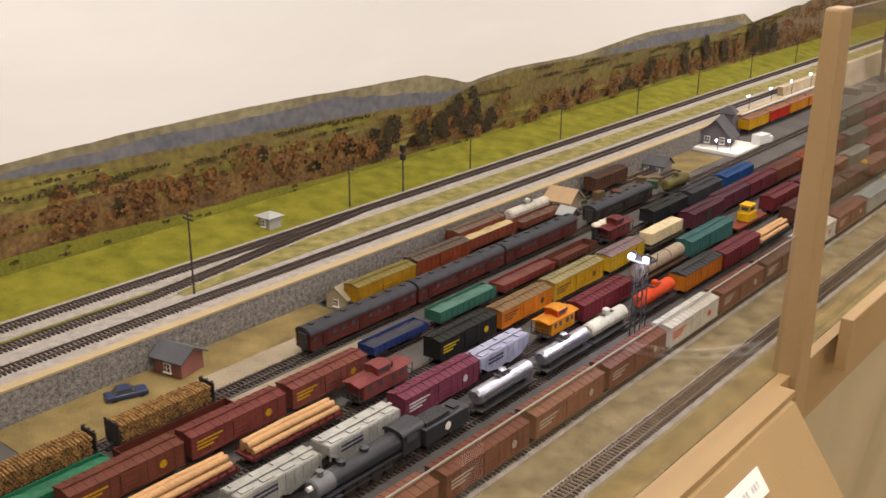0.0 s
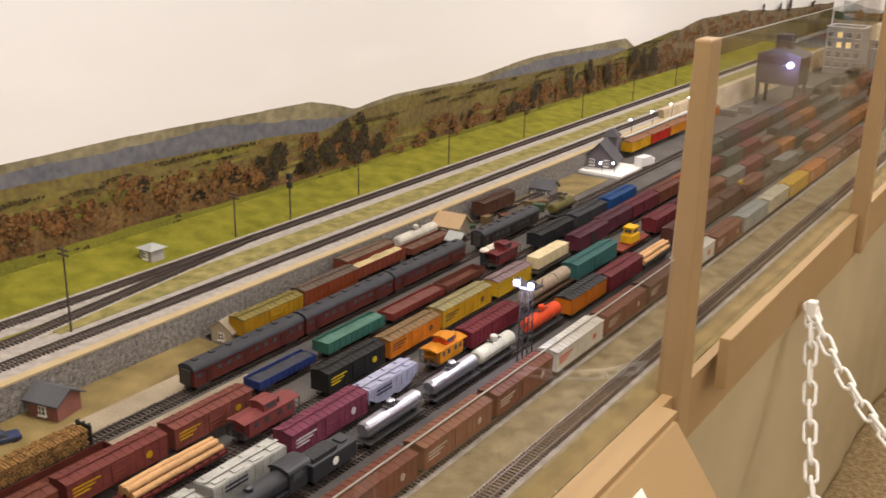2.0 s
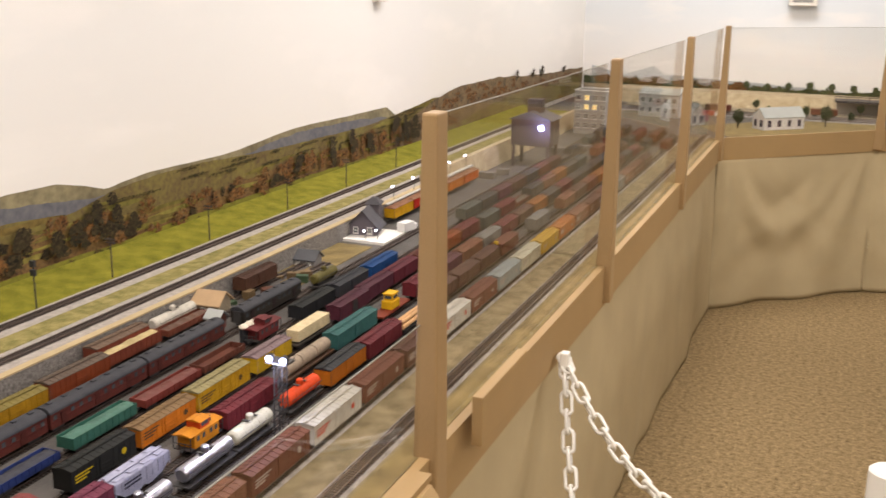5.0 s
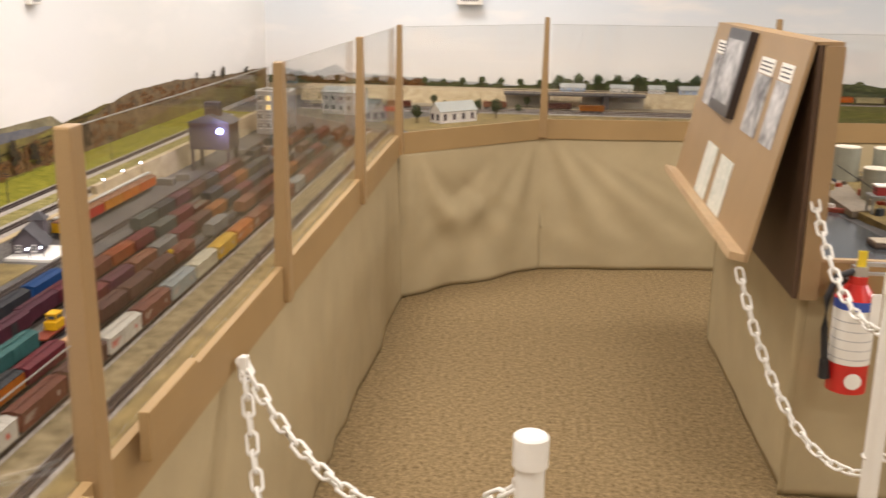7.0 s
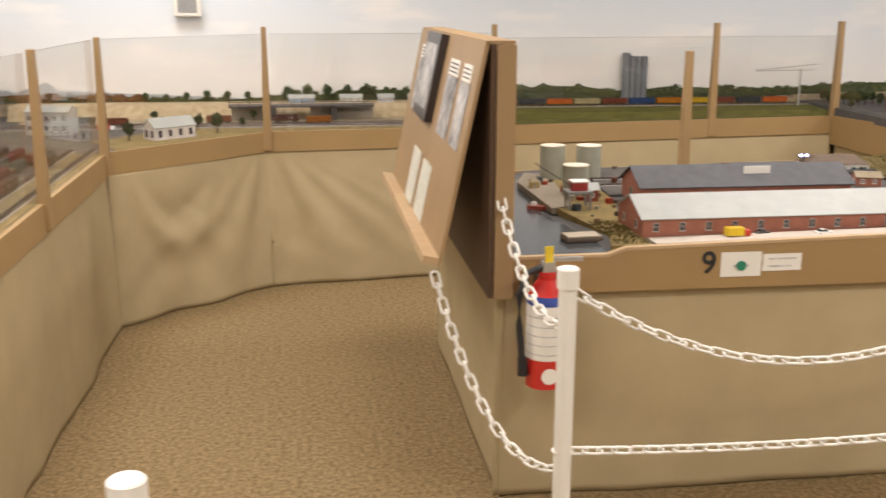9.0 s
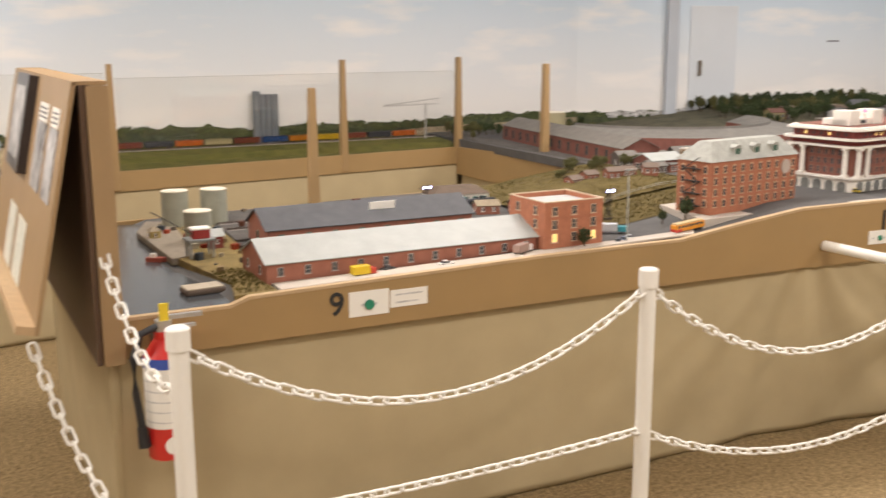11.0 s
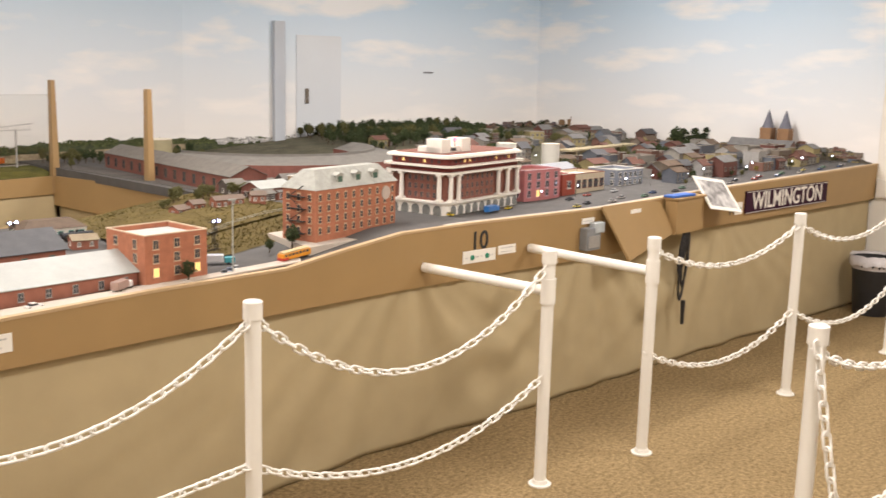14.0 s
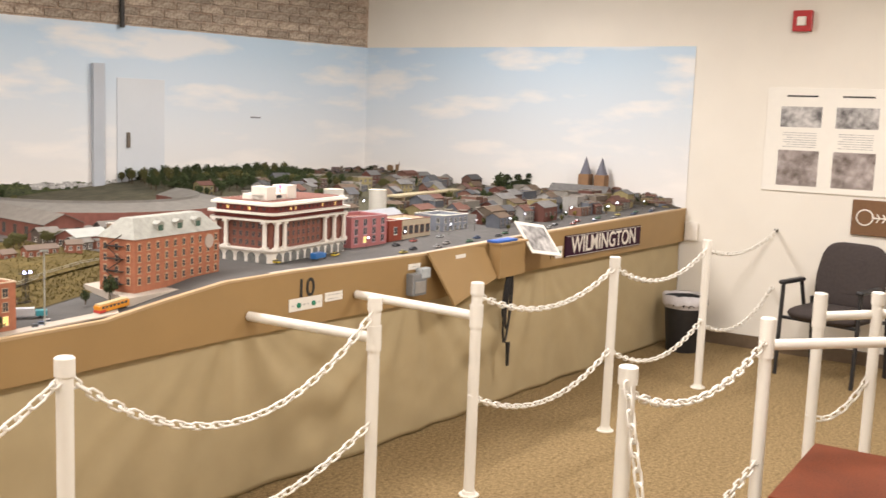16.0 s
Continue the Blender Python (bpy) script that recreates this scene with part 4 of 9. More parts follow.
def hopper(x, y, color, length=0.13, label="", yaw=0.0, z=RAILZ, marks=(0.05, 0.05, 0.08)):
    t = thing("covered_hopper", label or "model covered hopper", "model hopper", pose(x, y, z, 0, 0, yaw), CARGROUP)
    m = paint(color)
    h, w, top = length / 2, 0.017, 0.040
    bm = bmesh.new()
    prism(bm, [(-h, 0.028), (-h + 0.02, 0.014), (-0.012, 0.009), (0, 0.014), (0.012, 0.009), (h - 0.02, 0.014), (h, 0.028), (h, top), (-h, top)], "x", -w, w)
    n = 9
    for i in range(n + 1):
        yy = -h + 0.001 + (length - 0.002) * i / n
        for s in (-1, 1):
            box(bm, s * w - 0.0008, s * w + 0.0008, yy - 0.0008, yy + 0.0008, 0.02, top)
    part("body", bm, m, t)
    bm = bmesh.new()
    box(bm, -w + 0.001, w - 0.001, -h + 0.001, h - 0.001, top, top + 0.0015)
    part("roof", bm, m, t)
    for s in (-1, 1):
        for i in range(4):
            bm = bmesh.new()
            yy = -h + length * (i + 0.5) / 4
            box(bm, s * 0.009 - 0.0045, s * 0.009 + 0.0045, yy - 0.009, yy + 0.009, top + 0.0015, top + 0.0035)
            part("hatch", bm, m, t)
    bm = bmesh.new()
    box(bm, -0.003, 0.003, -h, h, top + 0.0038, top + 0.0046)
    part("roof_walk", bm, m, t)
    for k in range(2):
        bm = bmesh.new()
        box(bm, w + 0.0009, w + 0.0012, -h * 0.7, -h * 0.1, 0.032 - k * 0.006, 0.035 - k * 0.006)
        part("lettering_bar", bm, paint(marks), t)
    running_gear(t, length)
    return t


def gondola(x, y, color, length=0.15, label="", yaw=0.0, z=RAILZ, load=None, wall=0.024):
    t = thing("gondola_car", label or "model gondola car", "model gondola", pose(x, y, z, 0, 0, yaw), CARGROUP)
    m = paint(color)
    h, w = length / 2, 0.0165
    bm = bmesh.new()
    box(bm, -w, w, -h, h, 0.0105, 0.013)
    for s in (-1, 1):
        box(bm, s * w - 0.0006, s * w + 0.0006, -h, h, 0.0105, wall)
        box(bm, -w, w, s * h - 0.0006, s * h + 0.0006, 0.0105, wall)
        for i in range(11):
            yy = -h + length * i / 10
            box(bm, s * (w + 0.0008) - 0.0006, s * (w + 0.0008) + 0.0006, yy - 0.0007, yy + 0.0007, 0.0105, wall)
    part("body", bm, m, t)
    if load:
        bm = bmesh.new()
        n = 22
        grid = []
        for i in range(n + 1):
            row = []
            for j in range(7):
                u, v = -h + 0.001 + (length - 0.002) * i / n, -w + 0.001 + (2 * w - 0.002) * j / 6
                e = 1 - abs(2 * j / 6 - 1) ** 2
                row.append(bm.verts.new((v, u, wall - 0.005 + 0.005 * e + 0.003 * noise.noise((u * 60, v * 60, x * 9)))))
            grid.append(row)
        for a, b in zip(grid, grid[1:]):
            for j in range(6):
                bm.faces.new((a[j], a[j + 1], b[j + 1], b[j]))
        part("load", bm, paint(load), t, "heaped load")
    running_gear(t, length)
    return t


M_LOG = mat("log_wood", (0.46, 0.26, 0.11), 0.8, vary=0.2, scale=50, fine=300)
M_PULP = mat("pulpwood", (0.07, 0.04, 0.018), 0.9, scale=90, fine=300, color2=(0.33, 0.18, 0.06), spec=0.1)


def flat_car(x, y, color, length=0.15, label="", yaw=0.0, z=RAILZ, load="", category="model flat car"):
    t = thing("flat_car", label or "model flat car", category, pose(x, y, z, 0, 0, yaw), CARGROUP)
    m = paint(color)
    h, w = length / 2, 0.0165
    bm = bmesh.new()
    box(bm, -w, w, -h, h, 0.0105, 0.0145)
    for i in range(12):
        yy = -h + 0.004 + (length - 0.008) * i / 11
        for s in (-1, 1):
            box(bm, s * w - 0.001, s * w + 0.001, yy - 0.001, yy + 0.001, 0.0105, 0.0195 if load == "logs" else 0.0145)
    part("deck", bm, m, t)
    if load == "logs":
        for u, v, r in ((-0.0105, 0.0195, 0.0048), (-0.001, 0.0202, 0.0054), (0.0095, 0.0197, 0.005), (-0.006, 0.0283, 0.005), (0.004, 0.0285, 0.0052)):
            bm = bmesh.new()
            a = random.uniform(-0.003, 0.003)
            tube(bm, (u, -h * 0.93 + a, v), (u + random.uniform(-0.001, 0.001), a, v + 0.0006), r, 10, r * 0.95)
            tube(bm, (u, a, v + 0.0004), (u + random.uniform(-0.0012, 0.0012), h * 0.93 + a, v), r * 0.95, 10, r * 0.82)
            part("log", bm, M_LOG, t)
    if load == "pulp":
        for s in (-1, 1):
            bm = bmesh.new()
            box(bm, -w, w, s * h - 0.001, s * h + 0.001, 0.0145, 0.043)
            for k in (-0.7, 0, 0.7):
                box(bm, w * k - 0.001, w * k + 0.001, s * (h + 0.001) - 0.001, s * (h + 0.001) + 0.001, 0.0105, 0.045)
            part("bulkhead", bm, M_STEEL, t)
        bm = bmesh.new()
        for s in (-1, 1):
            for i in range(30):
                for k in range(6):
                    rr = random.uniform(0.0019, 0.0028)
                    yy = -h * 0.94 + 2 * h * 0.94 * (i + (k % 2) * 0.5) / 30
                    zz = 0.0165 + k * 0.0041 + random.uniform(-0.0006, 0.0006)
                    tube(bm, (s * 0.001, yy, zz + 0.002 * (k > 4)), (s * (w + random.uniform(-0.0015, 0.001)), yy, zz), rr, 6)
        part("pulpwood_load", bm, M_PULP, t, "stacked short pulpwood logs")["kind"] = "stuff"
    if load == "wrapped":
        for k in (-1, 0, 1):
            bm = bmesh.new()
            tube(bm, (0, k * h * 0.6 - h * 0.28, 0.0285), (0, k * h * 0.6 + h * 0.28, 0.0285), 0.0138, 14)
            part("wrapped_roll", bm, paint((0.36, 0.29, 0.22)), t, "roped canvas bundle")
    if load == "crane":
        bm = rbox(-0.014, 0.014, -0.022, 0.022, 0.0145, 0.034, 0.002)
        box(bm, -0.011, 0.011, -0.014, 0.016, 0.034, 0.048)
        box(bm, -0.0125, 0.0125, -0.016, 0.018, 0.048, 0.0505)
        part("machine_body", bm, paint((0.75, 0.45, 0.03)), t, "yellow crane cab")
        bm = bmesh.new()
        for s in (-1, 1):
            box(bm, s * 0.0112 - 0.0004, s * 0.0112 + 0.0004, -0.01, 0.012, 0.038, 0.045)
        box(bm, -0.008, 0.008, -0.0146, -0.0140, 0.038, 0.045)
        part("cab_window", bm, M_PANE, t)
    if load == "trailer":
        bm = rbox(-0.0145, 0.0145, -h * 0.9, h * 0.9, 0.0185, 0.043, 0.0012)
        part("trailer_body", bm, paint((0.72, 0.60, 0.40)), t, "cream highway trailer")
        bm = bmesh.new()
        for k in (-0.75, -0.6, 0.6):
            tube(bm, (-0.013, h * k, 0.0165), (0.013, h * k, 0.0165), 0.0045, 10)
        part("trailer_wheels", bm, M_BLACK, t)
    running_gear(t, length)
    return t


def coach(x, y, color, length=0.255, label="", yaw=0.0, z=RAILZ, roof=(0.05, 0.053, 0.052)):
    t = thing("passenger_coach", label or "maroon model passenger coach with a grey clerestory roof", "model coach", pose(x, y, z, 0, 0, yaw), "model coaches in the yard")
    h, w, top = length / 2, 0.0172, 0.037
    bm = bmesh.new()
    box(bm, -w, w, -h, h, 0.0105, top)
    for s in (-1, 1):
        box(bm, s * w - 0.0008, s * w + 0.0008, -h, h, 0.0225, 0.0235)
        box(bm, s * w - 0.0008, s * w + 0.0008, -h, h, 0.033, 0.0345)
    part("body", bm, paint(color), t)
    bm = bmesh.new()
    prof = [(-w - 0.0012, top), (w + 0.0012, top)] + [((w + 0.0012) * math.cos(a * math.pi / 10), top + 0.0105 * math.sin(a * math.pi / 10)) for a in range(1, 10)]
    prism(bm, prof, "y", -h - 0.001, h + 0.001)
    part("roof", bm, paint(roof), t)
    bm = bmesh.new()
    for i in range(7):
        yy = -h * 0.86 + 2 * h * 0.86 * i / 6
        box(bm, -0.004, 0.004, yy - 0.004, yy + 0.004, top + 0.0095, top + 0.0125)
    part("roof_vents", bm, paint(roof), t)
    for s in (-1, 1):
        n = int(length / 0.021)
        for i in range(n):
            yy = -h + length * (i + 0.5) / n
            if i % 4 == 1:
                bm = bmesh.new()
                box(bm, s * (w + 0.0005) - 0.0005, s * (w + 0.0005) + 0.0005, yy - 0.006, yy + 0.006, 0.0115, 0.0335)
                part("baggage_door", bm, paint(tuple(c * 0.75 for c in color)), t)
            else:
                bm = bmesh.new()
                box(bm, s * (w + 0.0003) - 0.0004, s * (w + 0.0003) + 0.0004, yy - 0.0038, yy + 0.0038, 0.0245, 0.0325)
                part("window", bm, M_PANE, t)
    for s in (-1, 1):
        bm = bmesh.new()
        box(bm, -0.009, 0.009, s * (h + 0.0015) - 0.002, s * (h + 0.0015) + 0.002, 0.0115, 0.038)
        part("vestibule", bm, M_STEEL, t)
    running_gear(t, length)
    return t


def caboose(x, y, color, length=0.10, label="", yaw=0.0, z=RAILZ, cupola=None):
    t = thing("caboose", label or "model caboose with a cupola", "model caboose", pose(x, y, z, 0, 0, yaw), CARGROUP)
    h, w, top = length / 2, 0.0165, 0.034
    b = h - 0.011
    bm = bmesh.new()
    box(bm, -w, w, -b, b, 0.0105, top)
    part("body", bm, paint(color), t)
    rf = paint(tuple(c * 0.85 for c in color))
    bm = bmesh.new()
    prism(bm, [(-w - 0.0015, top), (w + 0.0015, top), (w + 0.0015, top + 0.0008), (0, top + 0.0045), (-w - 0.0015, top + 0.0008)], "y", -h, h)
    part("roof", bm, rf, t)
    bm = bmesh.new()
    box(bm, -0.013, 0.013, -0.013, 0.013, top, top + 0.0135)
    part("cupola", bm, paint(cupola or color), t)
    bm = bmesh.new()
    prism(bm, [(-0.0145, top + 0.0135), (0.0145, top + 0.0135), (0.0145, top + 0.0142), (0, top + 0.0175), (-0.0145, top + 0.0142)], "y", -0.015, 0.015)
    part("cupola_roof", bm, rf, t)
    for s in (-1, 1):
        for k in (-0.7, -0.25, 0.35, 0.75):
            bm = bmesh.new()
            box(bm, s * (w + 0.0003) - 0.0004, s * (w + 0.0003) + 0.0004, b * k - 0.0035, b * k + 0.0035, 0.022, 0.030)
            part("window", bm, M_PANE, t)
        bm = bmesh.new()
        box(bm, s * 0.0133 - 0.0004, s * 0.0133 + 0.0004, -0.009, 0.009, top + 0.006, top + 0.012)
        part("cupola_window", bm, M_PANE, t)
        bm = bmesh.new()
        box(bm, -w, w, s * (h - 0.0055) - 0.0055, s * (h - 0.0055) + 0.0055, 0.0105, 0.012)
        for u in (-w, -w / 3, w / 3, w):
            box(bm, u - 0.0006, u + 0.0006, s * h - 0.0006, s * h + 0.0006, 0.012, top if abs(u) == w else 0.022)
        box(bm, -w, w, s * h - 0.0006, s * h + 0.0006, 0.0215, 0.0225)
        part("platform", bm, M_STEEL, t)
    bm = bmesh.new()
    tube(bm, (0.008, 0.022, top), (0.008, 0.022, top + 0.012), 0.0015, 8)
    part("stovepipe", bm, M_STEEL, t)
    running_gear(t, length)
    return t


def steam_engine(x, y, z=RAILZ):
    """Black steam engine, its cab towards +y, with the tender behind it."""
    t = thing("steam_locomotive", "black model steam locomotive with silver-grey smokebox", "model locomotive", pose(x, y, z), "model engines in the yard")
    blk = mat("engine_black", (0.022, 0.022, 0.026), 0.45, vary=0.3, scale=50)
    gry = mat("smokebox_grey", (0.13, 0.13, 0.135), 0.5, vary=0.2, scale=50)
    bm = bmesh.new()
    tube(bm, (0, -0.07, 0.033), (0, 0.045, 0.034), 0.0125, 20, 0.0145)
    part("boiler", bm, blk, t)
    bm = bmesh.new()
    tube(bm, (0, -0.098, 0.033), (0, -0.07, 0.033), 0.0128, 20)
    tube(bm, (0, -0.100, 0.033), (0, -0.098, 0.033), 0.0105, 20, 0.0128)
    part("smokebox", bm, gry, t)
    for yy, r, top in ((-0.085, 0.0048, 0.053), ):
        bm = bmesh.new()
        tube(bm, (0, yy, 0.043), (0, yy, top), r * 0.85, 14, r)
        part("smokestack", bm, gry, t)
    for yy in (-0.05, -0.01):
        bm = bmesh.new()
        tube(bm, (0, yy, 0.043), (0, yy, 0.051), 0.0062, 14)
        tube(bm, (0, yy, 0.051), (0, yy, 0.0535), 0.0062, 14, 0.002)
        part("dome", bm, blk, t)
    bm = bmesh.new()
    box(bm, -0.0165, 0.0165, 0.045, 0.078, 0.018, 0.047)
    part("cab", bm, blk, t)
    bm = bmesh.new()
    prism(bm, [(-0.0185, 0.047), (0.0185, 0.047)] + [(0.0185 * math.cos(a * math.pi / 8), 0.047 + 0.007 * math.sin(a * math.pi / 8)) for a in range(1, 8)], "y", 0.042, 0.084)
    part("cab_roof", bm, blk, t)
    for s in (-1, 1):
        bm = bmesh.new()
        box(bm, s * 0.0168 - 0.0004, s * 0.0168 + 0.0004, 0.052, 0.071, 0.034, 0.044)
        part("cab_window", bm, M_PANE, t)
        bm = bmesh.new()
        box(bm, s * 0.0135 - 0.003, s * 0.0135 + 0.003, -0.09, 0.045, 0.022, 0.0235)
        part("running_board", bm, blk, t)
        bm = bmesh.new()
        tube(bm, (s * 0.013, -0.088, 0.0135), (s * 0.013, -0.066, 0.0135), 0.0052, 12)
        part("cylinder", bm, blk, t)
        for yy in (-0.045, -0.021, 0.003, 0.027):
            bm = bmesh.new()
            tube(bm, (s * 0.0075, yy, 0.0105), (s * 0.0098, yy, 0.0105), 0.0105, 18)
            part("drive_wheel", bm, M_STEEL, t)
        bm = bmesh.new()
        box(bm, s * 0.0108 - 0.0006, s * 0.0108 + 0.0006, -0.066, 0.03, 0.0095, 0.0115)
        part("side_rod", bm, M_RAIL, t)
    bm = bmesh.new()
    prism(bm, [(-0.115, 0.004), (-0.098, 0.004), (-0.096, 0.0145), (-0.112, 0.0145)], "x", -0.014, 0.014)
    box(bm, -0.006, 0.006, -0.1, 0.078, 0.008, 0.018)
    part("pilot", bm, blk, t)
    bm = bmesh.new()
    tube(bm, (0, -0.106, 0.036), (0, -0.1, 0.036), 0.0035, 12)
    part("headlamp", bm, M_WHITE, t)
    d = thing("locomotive_tender", "black coal tender behind the steam locomotive", "model tender", pose(x, y + 0.135, z), "model engines in the yard")
    bm = rbox(-0.0165, 0.0165, -0.046, 0.046, 0.011, 0.036, 0.002)
    part("body", bm, blk, d)
    bm = bmesh.new()
    box(bm, -0.012, 0.012, -0.04, 0.008, 0.036, 0.042)
    part("coal_bunker", bm, mat("coal", (0.012, 0.012, 0.013), 0.6, vary=0.6, scale=200, bump=1.0), d)
    bm = bmesh.new()
    box(bm, -0.008, 0.008, 0.022, 0.034, 0.036, 0.0385)
    part("hatch", bm, blk, d)
    bm = bmesh.new()
    tube(bm, (0.0164, 0.0, 0.024), (0.0168, 0.0, 0.024), 0.006, 14)
    part("emblem", bm, M_WHITE, d)
    running_gear(d, 0.095)
    return t


BROWN, DBROWN, MAROON = (0.17, 0.062, 0.042), (0.10, 0.045, 0.035), (0.15, 0.03, 0.035)
TAN = (0.24, 0.11, 0.07)
T = {i: x for i, x in enumerate(YARD)}
# freight train on the track by the fascia
yy = 0.62
train = [(TAN, "brown"), (BROWN, "brown"), (TAN, "brown"), (BROWN, "brown"), ((0.70, 0.66, 0.58), "white"), (BROWN, "brown"), (DBROWN, "dark brown"), ((0.70, 0.66, 0.58), "white"), (BROWN, "brown"), ((0.33, 0.36, 0.35), "grey"), ((0.62, 0.58, 0.45), "cream"), ((0.60, 0.38, 0.04), "yellow"), ((0.45, 0.16, 0.03), "orange"), (TAN, "brown"), (DBROWN, "dark brown"), (BROWN, "brown"), ((0.30, 0.30, 0.28), "grey"), (TAN, "brown"), (BROWN, "brown"), (DBROWN, "dark brown")]
for c, word in train:
    boxcar(T[1], yy + 0.0925, c, 0.172, label="%s model boxcar in the freight train" % word, marks=(0.6, 0.08, 0.03) if word == "white" else (0.5, 0.42, 0.36), height=0.043)
    yy += 0.187

# silver tank track with the steam engine
steam_engine(T[2], 0.80)
for y, L, c, sh, lab in ((1.078, 0.135, (0.7, 0.7, 0.7), True, "shiny silver model tank car"), (1.238, 0.13, (0.7, 0.7, 0.7), True, "shiny silver model tank car with black dome platform"), (1.365, 0.115, (0.55, 0.52, 0.42), False, "cream model tank car with black ends"), (1.53, 0.12, (0.62, 0.10, 0.03), False, "bright red model tank car")):
    tank_car(T[2], y, c, L, lab, shiny=sh)
boxcar(T[2] + 0.005, 1.68, (0.48, 0.17, 0.03), 0.15, roof=(0.03, 0.03, 0.03), label="orange model reefer with a black roof", height=0.04)
boxcar(T[2] + 0.01, 1.84, MAROON, 0.16, label="maroon model boxcar in the yard")
flat_car(T[2] + 0.012, 2.01, (0.05, 0.045, 0.04), 0.15, "dark flat car with sawn rolls", load="logs")
# purple row
hopper(T[3] + 0.01, 0.69, (0.45, 0.44, 0.40), 0.13, "pale grey model covered hopper")
hopper(T[3] + 0.008, 0.838, (0.52, 0.51, 0.47), 0.132, "pale grey model covered hopper")
boxcar(T[3], 1.006, (0.20, 0.06, 0.09), 0.165, label="purple-maroon model boxcar with white emblem", marks=(0.7, 0.65, 0.65), height=0.042)
# lavender here is the mast lamp's blue cast, put into the paint
hopper(T[3], 1.155, (0.42, 0.42, 0.52), 0.126, "pale grey model covered hopper tinted for the blue mast lamp")
caboose(T[3] - 0.002, 1.32, (0.60, 0.25, 0.02), 0.09, "orange and yellow model transfer caboose", cupola=(0.55, 0.1, 0.03))
boxcar(T[3] + 0.004, 1.45, MAROON, 0.16, label="maroon model boxcar in the yard", height=0.038)
flat_car(T[3] - 0.006, 1.68, (0.10, 0.06, 0.04), 0.19, "flat car with roped canvas bundles", load="wrapped")
boxcar(T[3] - 0.004, 1.875, (0.06, 0.15, 0.14), 0.19, label="teal green model boxcar", height=0.04)
flat_car(T[3] + 0.0, 2.07, (0.2, 0.05, 0.03), 0.15, "flat car with a yellow crane", load="crane")
# logs, caboose, black and orange row
flat_car(T[4] + 0.006, 0.615, (0.16, 0.045, 0.04), 0.16, "maroon flat car loaded with bare logs", load="logs")
flat_car(T[4] + 0.004, 0.80, (0.16, 0.045, 0.04), 0.165, "maroon flat car loaded with bare logs", load="logs")
caboose(T[4], 0.975, (0.24, 0.075, 0.07), 0.115, "dusty red model caboose with a cupola")
boxcar(T[4], 1.17, (0.018, 0.018, 0.016), 0.145, label="black model boxcar with yellow lettering", marks=(0.55, 0.40, 0.03), height=0.042)
boxcar(T[4], 1.33, (0.56, 0.19, 0.02), 0.148, roof=(0.20, 0.13, 0.07), label="orange model reefer with a grimy roof", marks=(0.1, 0.06, 0.03))
boxcar(T[4], 1.495, (0.52, 0.30, 0.05), 0.165, roof=(0.28, 0.24, 0.13), label="yellow model reefer with a grey-tan roof", marks=(0.12, 0.07, 0.03), height=0.043)
boxcar(T[4], 1.668, (0.55, 0.36, 0.07), 0.13, roof=(0.22, 0.16, 0.16), label="yellow model reefer in the yard")
flat_car(T[4], 1.835, (0.06, 0.05, 0.04), 0.15, "flat car with a cream highway trailer", load="trailer")
for k, (y, c) in enumerate(((2.02, (0.09, 0.028, 0.04)), (2.175, (0.09, 0.028, 0.045)), (2.33, (0.13, 0.03, 0.04)), (2.49, BROWN), (2.65, (0.30, 0.09, 0.04)), (2.81, MAROON))):
    boxcar(T[4] - 0.008 * min(k, 1), y, c, 0.15, label="dark maroon model boxcar", open_door=k == 0)
# brown boxes and gondolas
for y, c, L in ((0.58, BROWN, 0.16), (0.752, (0.19, 0.06, 0.05), 0.16), (0.92, (0.21, 0.075, 0.06), 0.15)):
    boxcar(-0.952, y, c, L, label="rust brown model boxcar with a yellow stripe", marks=(0.55, 0.33, 0.06), height=0.041)
gondola(T[5], 1.11, (0.03, 0.045, 0.14), 0.13, "dark blue model gondola", load=(0.05, 0.05, 0.06))
gondola(T[5], 1.285, (0.05, 0.13, 0.095), 0.155, "green model gondola with covers", load=(0.09, 0.17, 0.13), wall=0.03)
gondola(T[5], 1.47, (0.19, 0.05, 0.04), 0.165, "maroon model gondola with scrap", load=(0.15, 0.06, 0.05))
gondola(T[5], 1.635, (0.13, 0.05, 0.035), 0.14, "brown empty model gondola")
caboose(T[5] + 0.0, 1.80, (0.14, 0.03, 0.03), 0.1, "small dark red model caboose")
for k, (y, c) in enumerate(((2.0, (0.02, 0.02, 0.022)), (2.18, (0.05, 0.05, 0.055)), (2.36, (0.03, 0.08, 0.22)))):
    boxcar(T[5] + 0.01, y, c, 0.16, label="dark grimy model boxcar in the yard" if k < 2 else "bright blue model boxcar in the yard", height=0.036)
# pulpwood and coaches
gondola(-1.0, 0.70, (0.11, 0.035, 0.025), 0.18, "dark red-brown low gondola")
flat_car(-1.055, 0.52, (0.03, 0.025, 0.02), 0.16, "bulkhead flat car stacked with pulpwood", load="pulp")
flat_car(-1.05, 0.708, (0.03, 0.025, 0.02), 0.155, "bulkhead flat car stacked with pulpwood", load="pulp")
gondola(-0.99, 0.50, (0.03, 0.14, 0.075), 0.17, "bright green model hopper", load=(0.04, 0.15, 0.08), wall=0.034)
for y in (1.118, 1.378, 1.638):
    coach(T[6], y, (0.10, 0.028, 0.022), 0.252)
coach(T[6] + 0.0, 1.965, (0.035, 0.02, 0.02), 0.25, "dark work coach with a grey roof")
tank_car(T[6] + 0.02, 2.2, (0.13, 0.11, 0.04), 0.11, "olive grimy model tank car")
